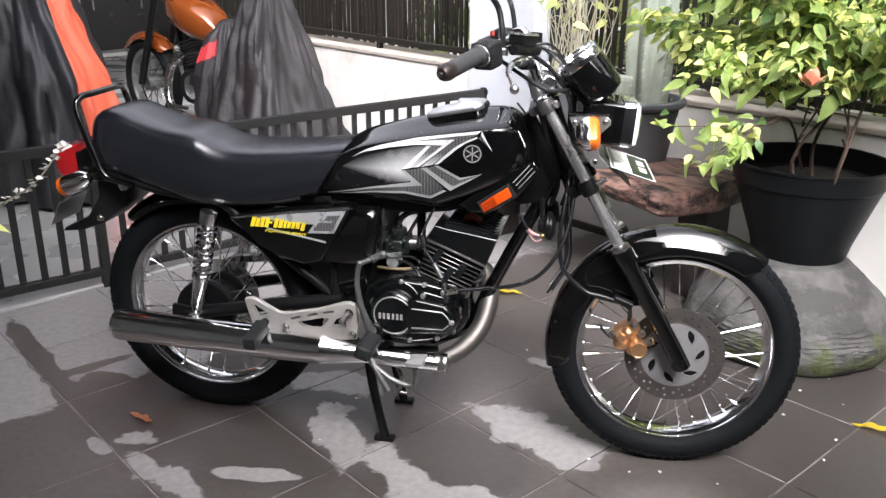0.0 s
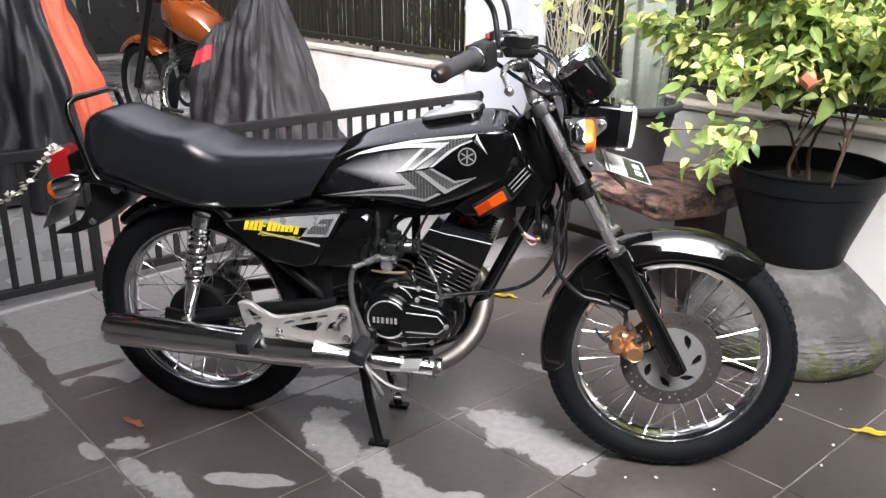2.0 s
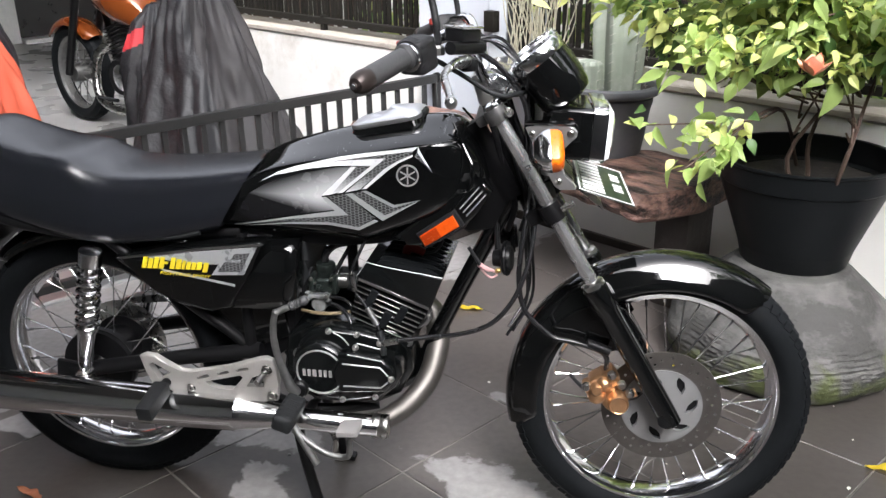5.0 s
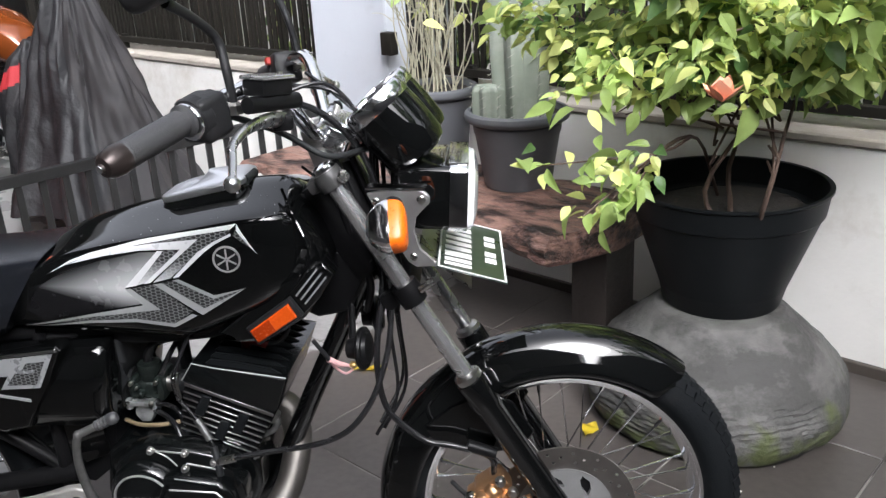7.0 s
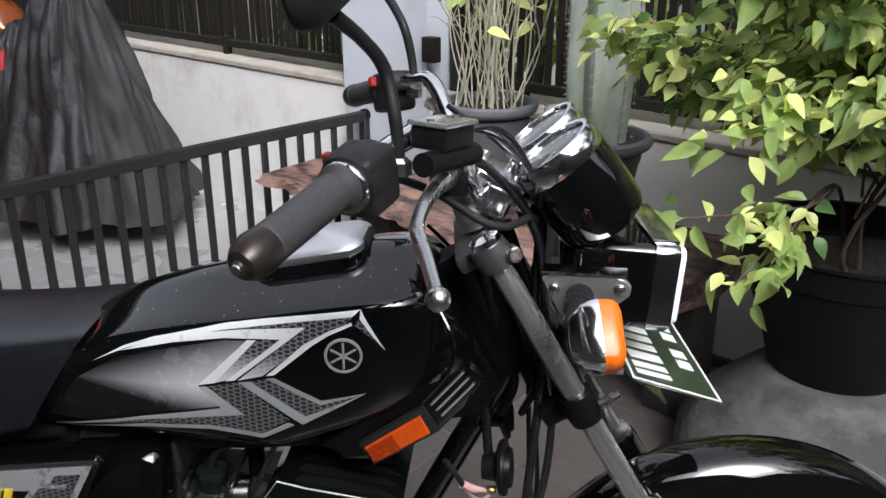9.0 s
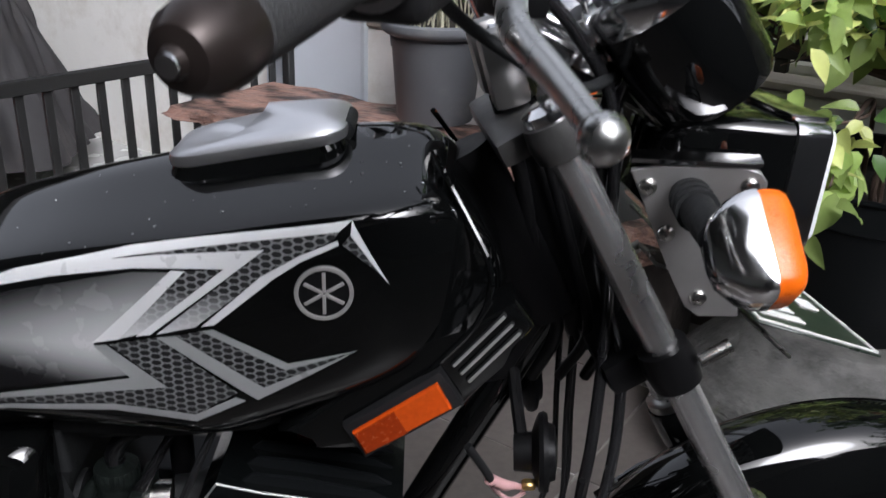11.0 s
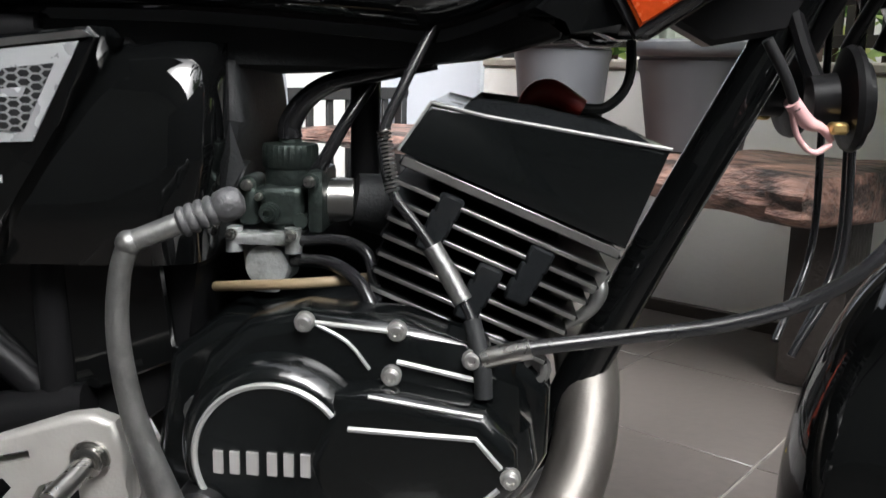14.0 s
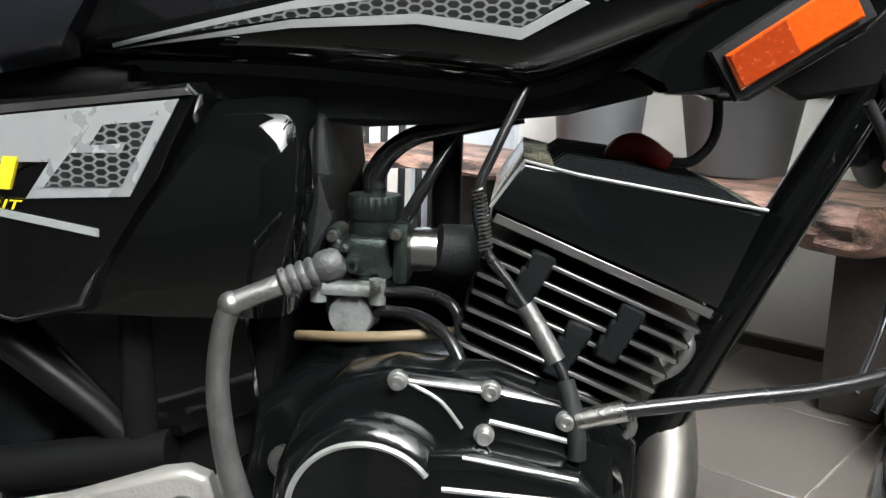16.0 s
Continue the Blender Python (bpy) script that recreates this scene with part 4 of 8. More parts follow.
# -- tank --
TANK_TOP = [(-0.30, 0.712), (-0.235, 0.782), (-0.168, 0.826), (-0.094, 0.851), (-0.007, 0.872), (0.06, 0.886), (0.119, 0.896), (0.17, 0.901), (0.205, 0.897), (0.235, 0.872), (0.258, 0.830), (0.268, 0.79)]
TANK_LOW = [(-0.30, 0.674), (-0.25, 0.674), (-0.12, 0.672), (0.0, 0.664), (0.03, 0.662), (0.06, 0.670), (0.13, 0.699), (0.20, 0.728), (0.268, 0.757)]
TANK_WIDE = [(-0.30, 0.082), (-0.245, 0.098), (-0.19, 0.108), (-0.1, 0.117), (0.0, 0.122), (0.08, 0.126), (0.14, 0.127), (0.18, 0.121), (0.215, 0.105), (0.245, 0.08), (0.268, 0.05)]
TANK_POWER = 6.0
# the flank stands nearly upright as far as a crease, above which the top slopes in to the ridge
TANK_FLANK = [(0.0, 1.0), (0.25, 0.995), (0.48, 0.978), (0.60, 0.952), (0.65, 0.918), (0.685, 0.865), (0.74, 0.735), (0.81, 0.545), (0.88, 0.365), (0.94, 0.215), (0.98, 0.10), (1.0, 0.0)]


def tank_section(x):
    top, low = smooth_at(TANK_TOP, x), smooth_at(TANK_LOW, x)
    return (top + low) / 2, (top - low) / 2, smooth_at(TANK_WIDE, x)


def tank_y(x, z):
    """Half the tank's width at x, z."""
    zc, h, w = tank_section(x)
    s = min(0.985, abs(z - zc) / h)
    if z > zc:
        return w * smooth_at(TANK_FLANK, s)
    return w * (1 - s ** TANK_POWER) ** (1 / TANK_POWER)


def superring(x, zc, h, w, power, n=40, shear=0.0):
    ring = []
    for j in range(n):
        a = 2 * math.pi * j / n
        c, s = math.cos(a), math.sin(a)
        y = w * math.copysign(abs(c) ** (2 / power), c)
        dz = h * math.copysign(abs(s) ** (2 / power), s)
        ring.append((x + shear * dz, y, zc + dz))
    return ring


def tank_ring(x):
    zc, h, w = tank_section(x)
    heights = [0.0, 0.2, 0.4, 0.52, 0.58, 0.62, 0.645, 0.665, 0.685, 0.71, 0.75, 0.80, 0.85, 0.90, 0.94, 0.97, 0.99]
    up = [(w * smooth_at(TANK_FLANK, s), zc + h * s) for s in heights] + [(0.0, zc + h)]
    low = [(w * math.cos(a) ** (2 / TANK_POWER), zc - h * math.sin(a) ** (2 / TANK_POWER)) for a in (math.pi / 2 * k / 14 for k in range(1, 14))] + [(0.0, zc - h)]
    right = list(reversed(low)) + up
    return [(x, -y, z) for y, z in right] + [(x, y, z) for y, z in reversed(right[1:-1])]


bm = B()
loft(bm, [tank_ring(x) for x in np.linspace(-0.30, 0.268, 60)])
tank = part("fuel_tank", bm, GLOSS, bike, "gloss black fuel tank", 60)
seam = B()
loft(seam, [[(x, sy * (smooth_at(TANK_WIDE, x) * 0.62) + dy, smooth_at(TANK_LOW, x) + dz) for dy, dz in ((-0.008, 0.004), (0.008, 0.004), (0.008, -0.006), (-0.008, -0.006))] for sy in (-1,) for x in np.linspace(-0.26, 0.10, 24)])
part("seam_flange", seam, GLOSS, tank)


def decal(name, poly, material, lift=0.0006, fine=0.012):
    """A sticker whose outline is given in x-z, laid on both flanks of the tank."""
    for side in (-1, 1):
        bm = B()
        vs = [bm.verts.new((x, 0, z)) for x, z in poly]
        f = bm.faces.new(vs)
        f.normal_update()
        bmesh.ops.triangulate(bm, faces=[f], quad_method="BEAUTY", ngon_method="EAR_CLIP")
        for _ in range(7):
            long = [e for e in bm.edges if e.calc_length() > fine]
            if not long:
                break
            bmesh.ops.subdivide_edges(bm, edges=long, cuts=1)
            bmesh.ops.triangulate(bm, faces=bm.faces)
        for v in bm.verts:
            v.co.y = side * (tank_y(v.co.x, v.co.z) + lift)
        part(name, bm, material, tank, smooth=80)


def fade_material():
    m = mat("silver_fading_to_black_decal", (0.012, 0.012, 0.013), 0.25, 0, 0.4)
    nt = m.node_tree
    L = nt.links.new
    b = nt.nodes["Principled BSDF"]
    tc = nt.nodes.new("ShaderNodeTexCoord")
    sep = nt.nodes.new("ShaderNodeSeparateXYZ")
    L(tc.outputs["Object"], sep.inputs[0])

    def ma(op, a, c=0.0):
        n = nt.nodes.new("ShaderNodeMath")
        n.operation = op
        n.use_clamp = False
        for k, v in enumerate((a, c)):
            if hasattr(v, "links"):
                L(v, n.inputs[k])
            else:
                n.inputs[k].default_value = v
        return n.outputs[0]

    off = ma("SUBTRACT", sep.outputs["Z"], 0.759)
    high, low = ma("MAXIMUM", off, 0.0), ma("MAXIMUM", ma("MULTIPLY", off, -1.0), 0.0)
    edge = ma("ADD", ma("ADD", ma("MULTIPLY", high, 1.03), ma("MULTIPLY", low, 0.95)), -0.046)
    back = ma("SUBTRACT", edge, sep.outputs["X"])
    reach = ma("MAXIMUM", ma("SUBTRACT", 0.185, ma("ADD", ma("MULTIPLY", high, 1.9), ma("MULTIPLY", low, 3.2))), 0.03)
    run = nt.nodes.new("ShaderNodeMapRange")
    run.interpolation_type = "SMOOTHSTEP"
    run.inputs["From Min"].default_value, run.inputs["From Max"].default_value = 1.0, -0.25
    L(ma("DIVIDE", back, reach), run.inputs["Value"])
    soft = nt.nodes.new("ShaderNodeMapRange")
    soft.interpolation_type = "SMOOTHSTEP"
    soft.inputs["From Min"].default_value, soft.inputs["From Max"].default_value = 0.068, 0.0
    L(ma("ADD", high, ma("MULTIPLY", low, 1.7)), soft.inputs["Value"])
    fac = ma("MULTIPLY", run.outputs[0], ma("ADD", ma("MULTIPLY", soft.outputs[0], 0.75), 0.25))
    col = nt.nodes.new("ShaderNodeMix")
    col.data_type = "RGBA"
    col.inputs["A"].default_value, col.inputs["B"].default_value = (0.007, 0.007, 0.008, 1), (0.58, 0.59, 0.60, 1)
    L(fac, col.inputs["Factor"])
    L(col.outputs["Result"], b.inputs["Base Color"])
    return m


decal("fade", [(-0.150, 0.784), (-0.10, 0.800), (-0.012, 0.818), (0.015, 0.819), (-0.046, 0.759), (-0.022, 0.733), (-0.12, 0.716), (-0.20, 0.700), (-0.23, 0.715), (-0.20, 0.755)], fade_material(), 0.0004)
decal("stripe", [(-0.175, 0.780), (-0.133, 0.803), (-0.096, 0.816), (-0.012, 0.836), (0.074, 0.851), (0.147, 0.863), (0.138, 0.855), (0.074, 0.845), (-0.012, 0.830), (-0.097, 0.811), (-0.134, 0.799)], SILVER, 0.0011, 0.009)
decal("arrow", [(-0.140, 0.796), (-0.072, 0.820), (0.002, 0.831), (0.085, 0.840), (-0.002, 0.769), (-0.013, 0.767), (0.055, 0.824), (-0.012, 0.821), (-0.072, 0.812)], SILVER, 0.0012, 0.009)
decal("arrow_edge", [(0.017, 0.821), (-0.046, 0.760), (-0.026, 0.764), (0.027, 0.821)], SILVER, 0.0012, 0.009)
decal("honeycomb", [(0.027, 0.821), (0.053, 0.823), (-0.010, 0.769), (-0.026, 0.764)], HEXFADE, 0.0008, 0.009)
decal("honeycomb", [(-0.012, 0.830), (0.074, 0.845), (0.138, 0.855), (0.135, 0.850), (0.110, 0.836), (0.082, 0.819), (0.032, 0.777), (0.002, 0.769), (0.085, 0.840), (0.002, 0.831)], HEXFADE, 0.0008, 0.009)
decal("crescent", [(0.137, 0.849), (0.138, 0.8455), (0.111, 0.8325), (0.091, 0.8185), (0.046, 0.7795), (0.036, 0.7775), (0.082, 0.820), (0.110, 0.837)], SILVER, 0.0012, 0.009)
decal("spike", [(0.147, 0.863), (0.174, 0.815), (0.167, 0.824), (0.146, 0.853)], SILVER, 0.0012, 0.006)
decal("honeycomb", [(0.146, 0.853), (0.167, 0.824), (0.140, 0.846)], HEX, 0.0008, 0.006)
decal("lower_arrow", [(-0.046, 0.758), (-0.036, 0.759), (0.007, 0.724), (-0.117, 0.708), (-0.242, 0.6825), (-0.242, 0.685), (-0.116, 0.713), (-0.021, 0.731)], GREYSILVER, 0.0012, 0.009)
decal("chevron", [(0.002, 0.767), (0.017, 0.769), (0.080, 0.728), (0.151, 0.762), (0.075, 0.716)], GREYSILVER, 0.0012, 0.009)
decal("chevron", [(0.036, 0.774), (0.045, 0.776), (0.099, 0.750), (0.151, 0.762), (0.097, 0.744)], GREYSILVER, 0.0012, 0.009)
decal("lower_stripe", [(-0.242, 0.681), (-0.117, 0.697), (-0.037, 0.701), (0.026, 0.693), (0.066, 0.715), (0.058, 0.718), (0.026, 0.700), (-0.037, 0.707), (-0.117, 0.702)], GREYSILVER, 0.0012, 0.009)
decal("honeycomb", [(-0.034, 0.759), (0.002, 0.767), (0.060, 0.722), (0.026, 0.700), (-0.037, 0.707), (-0.117, 0.703), (-0.20, 0.691), (-0.117, 0.708), (0.007, 0.724)], HEX, 0.0008, 0.009)
decal("honeycomb", [(0.017, 0.769), (0.036, 0.774), (0.097, 0.744), (0.151, 0.762), (0.080, 0.728)], HEX, 0.0008, 0.009)


def emblem(side):
    """A round badge: a ring with plain spokes inside."""
    cx, cz, r = 0.127, 0.809, 0.0215
    y = side * (tank_y(cx, cz) + 0.0004)
    m = pose(cx, y, cz, 90 if side < 0 else -90, 0, 6 if side < 0 else -6)
    b = B()
    lathe(b, [(r * 0.84, 0.0), (r * 0.86, 0.0022), (r * 0.98, 0.0022), (r, 0.0)], m, 40)
    b2 = B()
    lathe(b2, [(r * 0.86, 0.0), (r * 0.85, 0.001), (0.0005, 0.001)], m, 32)
    disc = part("badge", b2, SATIN, tank)
    bars = B()
    for k in range(6):
        block(bars, (r * 0.12, r * 0.72, 0.0014), m @ pose(0, 0, 0.0016, 0, 0, 60 * k) @ pose(0, r * 0.40, 0), 0.0003, 1)
    part("badge_ring", b, SILVERPAINT, tank)
    part("badge_spokes", bars, SILVERPAINT, tank)


emblem(-1)
emblem(1)

# rain drops left on the tank's top and shoulder
WATER = mat("water_drop", (0.85, 0.88, 0.9), 0.05, 0, 0, 0.0, 30, rough_vary=0.02, transmission=0.7)
rng = random.Random(17)
drops = B()
for i in range(55):
    x, s = rng.uniform(-0.22, 0.22), rng.uniform(0.60, 0.98)
    zc, h, w = tank_section(x)
    r = rng.uniform(0.0005, 0.0013)
    ball(drops, (x, -w * smooth_at(TANK_FLANK, s), zc + h * s), r, 8, 1.2, 1.0, 0.6)
tagged(part("water_drops", drops, WATER, tank), kind="stuff")

# the chrome hinged filler lid
LIDSTEEL = mat("satin_lid_chrome", (0.85, 0.85, 0.87), 0.40, 1.0, 0, 0.05, 30, rough_vary=0.06)
lid = B()
out = roundrect(-0.004, -0.050, 0.136, 0.050, 0.022, 5)


def lid_ring(k, dz):
    return [(0.062 + (x - 0.062) * k, y * k * (1 - 0.18 * max(0.0, (0.03 - x) / 0.04)), 0.889 + dz + 0.20 * (x - 0.0675)) for x, y in out]


loft(lid, [lid_ring(k, dz) for k, dz in ((0.97, -0.0050), (1.0, -0.0045), (1.008, -0.002), (1.012, 0.001), (1.004, 0.0040), (0.965, 0.0064), (0.86, 0.0092), (0.65, 0.0108), (0.35, 0.0116), (0.12, 0.0118))])
cap = part("filler_lid", lid, LIDSTEEL, bike, "chrome hinged filler lid", 30)
lock = B()
lathe(lock, [(0.014, 0), (0.014, 0.004), (0.011, 0.006), (0.002, 0.006)], pose(0.090, 0.0, 0.904, 0, -11, 0), 20)
part("lock", lock, CHROME, cap)
gask = B()
loft(gask, [lid_ring(1.14, -0.042), lid_ring(1.08, -0.026), lid_ring(1.02, -0.012), lid_ring(0.96, -0.003), lid_ring(0.94, 0.0)])
part("filler_neck", gask, GLOSS, cap, "gloss black raised filler neck", 60)
hinge = B()
rod(hinge, (0.133, -0.024, 0.900), (0.133, 0.024, 0.900), 0.0085, 16)
part("hinge", hinge, RUBBER, cap, "black rubber lid catch")


# side scoops with an amber reflector below
def scoop(b):
    slab(b, [(0.085, 0.675), (0.12, 0.672), (0.146, 0.660), (0.166, 0.660), (0.232, 0.703), (0.262, 0.742), (0.284, 0.775), (0.268, 0.797), (0.238, 0.776), (0.205, 0.752), (0.15, 0.728)], -0.112, -0.070, 0.009, 3)
    return b


s1, s2 = both(scoop, "scoop", GLOSS, bike, "black ribbed side scoop")


def ribs(b):
    for k in range(3):
        c = Vector((0.2415 + 0.0062 * k, -0.112, 0.7645 - 0.0068 * k))
        block(b, (0.060, 0.005, 0.0036), Matrix.Translation(c) @ Matrix.Rotation(radians(-50), 4, "Y"), 0.0012, 2)
    return b


def scoop_edge(b):
    for k in range(3):
        c = Vector((0.2415 + 0.0062 * k, -0.1148, 0.7645 - 0.0068 * k))
        block(b, (0.057, 0.0014, 0.0022), Matrix.Translation(c) @ Matrix.Rotation(radians(-50), 4, "Y"))
    return b


# added gloss bead that draws the highlight along the scoop's edge
def highlight_bead(b):
    return tube(b, [(0.200, -0.111, 0.731), (0.216, -0.1125, 0.749), (0.238, -0.1125, 0.776), (0.2475, -0.111, 0.800), (0.247, -0.108, 0.825), (0.233, -0.096, 0.851), (0.217, -0.080, 0.876), (0.204, -0.062, 0.897)], 0.0026, 8, 4)


both(highlight_bead, "lip", GLOSS, s1)
both(ribs, "rib", PLASTIC, s1)
both(scoop_edge, "rib_edge", EDGE, s1)


def reflector_frame(b):
    slab(b, [(0.138, 0.689), (0.213, 0.742), (0.232, 0.712), (0.156, 0.660)], -0.122, -0.108, 0.004, 2)
    return b


def reflector(b):
    slab(b, [(0.146, 0.687), (0.211, 0.733), (0.223, 0.711), (0.157, 0.667)], -0.1265, -0.118, 0.0015, 1)
    return b


both(reflector_frame, "reflector_frame", PLASTIC, s1)
both(reflector, "reflector", REFLECTOR, s1, "orange rectangular reflector")


def reflector_half(b):
    return slab(b, [(0.1475, 0.6865), (0.1785, 0.7085), (0.1895, 0.6885), (0.158, 0.6685)], -0.1271, -0.120, 0.0008, 1)


both(reflector_half, "reflector_half", REFLECTORDARK, s1)

# -- seat --
SHOULDER = [(-0.895, 0.800), (-0.885, 0.826), (-0.862, 0.846), (-0.812, 0.855), (-0.744, 0.833), (-0.675, 0.815), (-0.615, 0.808), (-0.585, 0.802), (-0.545, 0.783), (-0.496, 0.772), (-0.406, 0.774), (-0.319, 0.782), (-0.235, 0.795)]
SEAT_LOW = [(-0.892, 0.755), (-0.878, 0.730), (-0.836, 0.709), (-0.736, 0.682), (-0.612, 0.651), (-0.505, 0.640), (-0.383, 0.646), (-0.305, 0.660), (-0.235, 0.675)]
SEAT_WIDE = [(-0.892, 0.085), (-0.878, 0.103), (-0.84, 0.116), (-0.75, 0.124), (-0.6, 0.131), (-0.5, 0.133), (-0.4, 0.128), (-0.3, 0.121), (-0.235, 0.116)]
bm = B()
rings = []
for x in np.linspace(-0.895, -0.235, 84):
    sh, low, w = smooth_at(SHOULDER, x), smooth_at(SEAT_LOW, x), smooth_at(SEAT_WIDE, x)
    k = max(0.0, min(1.0, (x + 0.50) / 0.25))
    hgt, zc = sh - low, (sh + low) / 2
    half = [(0.0, sh + 0.011), (0.30, sh + 0.0102), (0.52, sh + 0.0080), (0.66, sh + 0.0042), (0.745, sh - 0.0005), (0.80, sh - 0.0065), (0.845, sh - 0.0150), (0.885, sh - 0.0280), (0.92, sh - 0.043), (0.965, low + hgt * 0.50), (0.99, low + hgt * 0.35), (1.0, low + hgt * 0.16), (0.985, low + 0.012), (0.93, low)]
    ring = [(-a * w, z) for a, z in half] + [(a * w, z) for a, z in reversed(half[1:])]
    rings.append([(x + 0.62 * k * (z - zc), y, z) for y, z in ring])
loft(bm, rings)
seat = part("seat", bm, VINYL, bike, "black vinyl dual seat", 60)
trim = B()
for sy in (-1, 1):
    tube(trim, [(x, sy * smooth_at(SEAT_WIDE, x) * 0.93, smooth_at(SEAT_LOW, x) + 0.010) for x in np.linspace(-0.87, -0.31, 12)], 0.005, 6, 3)
part("piping", trim, RUBBER, seat)

# grab rail
rail = B()
pts = [(-0.76, -0.120, 0.676), (-0.80, -0.122, 0.684), (-0.838, -0.124, 0.699), (-0.866, -0.122, 0.76), (-0.900, -0.116, 0.862), (-0.898, -0.095, 0.892), (-0.888, -0.05, 0.897)]
tube(rail, pts + [(x, -y, z) for x, y, z in reversed(pts)], 0.0085, 12, 5)
part("grab_rail", rail, GLOSS, bike, "gloss black grab rail round the seat's end")

# -- frame --
fr = B()
tube(fr, [(0.27, 0, 0.80), (0.10, 0, 0.745), (-0.15, 0, 0.70), (-0.32, 0, 0.66)], 0.022, 12, 4)
for sy in (-1, 1):
    tube(fr, [(-0.24, sy * 0.07, 0.66), (-0.50, sy * 0.10, 0.645), (-0.70, sy * 0.108, 0.665), (-0.84, sy * 0.10, 0.70)], 0.0125, 10, 4)
    tube(fr, [(-0.52, sy * 0.105, 0.64), (-0.36, sy * 0.095, 0.50), (-0.25, sy * 0.08, 0.40), (-0.20, sy * 0.075, 0.30)], 0.0125, 10, 4)
    tube(fr, [(-0.24, sy * 0.07, 0.66), (-0.24, sy * 0.08, 0.45), (-0.22, sy * 0.085, 0.30), (-0.10, sy * 0.09, 0.262), (0.03, sy * 0.05, 0.262)], 0.013, 10, 4)
tube(fr, [(-0.026, 0.0, 0.70), (-0.026, 0.0, 0.53)], 0.0115, 10, 1)
frame_part = part("frame", fr, SATIN, bike, "black tubular steel frame")
fr = B()
tube(fr, [(0.315, 0, 0.745), (0.262, 0, 0.640), (0.205, 0, 0.525), (0.150, 0, 0.410), (0.105, 0, 0.318), (0.02, 0, 0.268)], 0.0175, 16, 4)
part("down_tube", fr, GLOSS, frame_part, "gloss black down tube")
gus = B()
slab(gus, [(0.325, 0.76), (0.278, 0.67), (0.225, 0.66), (0.15, 0.70), (0.20, 0.80)], -0.018, 0.018, 0.004, 1)
part("gusset", gus, SATIN, frame_part)
hd = B()
rod(hd, HEAD - AXIS * 0.18, HEAD - AXIS * 0.01, 0.025, 20)
part("headstock", hd, SATIN, frame_part)


# -- side covers --
def side_cover(b):
    slab(b, [(-0.500, 0.612), (-0.46, 0.622), (-0.30, 0.648), (-0.178, 0.662), (-0.170, 0.655), (-0.200, 0.600), (-0.232, 0.552), (-0.25, 0.512), (-0.30, 0.50), (-0.37, 0.515), (-0.42, 0.545)], -0.134, -0.088, 0.010, 3)
    return b


c1, c2 = both(side_cover, "side_cover", GLOSS, bike, "gloss black side cover with silver and yellow decal")


# bright metal strip standing in for the sky highlight on the cover's lip
def cover_highlight(b):
    slab(b, [(-0.490, 0.6135), (-0.30, 0.6445), (-0.180, 0.6585), (-0.174, 0.6550), (-0.30, 0.6395), (-0.475, 0.6115)], -0.1362, -0.1335)
    return b


def cover_patch(b):
    slab(b, [(-0.43, 0.6185), (-0.30, 0.638), (-0.182, 0.652), (-0.216, 0.590), (-0.285, 0.586), (-0.268, 0.610), (-0.33, 0.608)], -0.1355, -0.1335)
    return b


def cover_hex(b):
    slab(b, [(-0.272, 0.594), (-0.240, 0.6335), (-0.198, 0.6385), (-0.221, 0.596)], -0.1361, -0.1335)
    return b


def cover_chevron(b):
    slab(b, [(-0.253, 0.6165), (-0.238, 0.6355), (-0.230, 0.6365), (-0.2405, 0.6215), (-0.217, 0.6235), (-0.220, 0.6175)], -0.1365, -0.1335)
    return b


def cover_line(b):
    slab(b, [(-0.40, 0.596), (-0.388, 0.588), (-0.238, 0.563), (-0.238, 0.568), (-0.385, 0.592)], -0.1355, -0.1335)
    return b


both(cover_highlight, "lip", POLISHED, c1)
both(cover_patch, "decal", COVERSILVER, c1)
both(cover_hex, "honeycomb", HEX, c1)
both(cover_chevron, "chevron", COVERSILVER, c1)
both(cover_line, "decal_line", GREYSILVER, c1)


def name_bars(b):
    """The model's name as plain slanted bars."""
    x = -0.437
    for w, h, drop in ((0.010, 0.025, 0), (0.010, 0.022, 0), (0.010, 0.025, 0), (0.010, 0.025, 0), (0.009, 0.005, 0.010), (0.010, 0.025, 0), (0.011, 0.022, 0), (0.007, 0.019, 0), (0.009, 0.017, 0), (0.009, 0.016, 0), (0.010, 0.017, 0), (0.010, 0.021, -0.005)):
        z = 0.594 + 0.020 * (x + 0.437) + drop
        slab(b, [(x, z), (x + w, z), (x + w + h * 0.32, z + h), (x + h * 0.32, z + h)], -0.1368, -0.1335)
        x += w + 0.0025
    return b


def motto(side):
    """The slogan below the name, in small slanted capitals."""
    cu = bpy.data.curves.new("slogan", "FONT")
    cu.body, cu.size, cu.shear, cu.extrude = "FIGHTING SPIRIT", 0.0105, 0.25, 0.0004
    tmp = new("slogan", cu)
    me = bpy.data.meshes.new_from_object(tmp.evaluated_get(bpy.context.evaluated_depsgraph_get()))
    bpy.data.objects.remove(tmp)
    wide = max(v.co.x for v in me.vertices)
    m = Matrix.Translation((-0.343, side * 0.1362, 0.5805)) @ pose(0, 0, 0, 90, 0, 0 if side < 0 else 180) @ Matrix.Rotation(radians(-2 if side < 0 else 2), 4, "Z") @ Matrix.Diagonal((0.112 / wide, 0.85, 1, 1)) @ Matrix.Translation((-wide / 2, 0, 0))
    me.transform(m)
    me.materials.append(YELLOW)
    ob = new("lettering", me)
    ob.parent = c1


motto(-1)
motto(1)
both(name_bars, "lettering", YELLOW, c1)

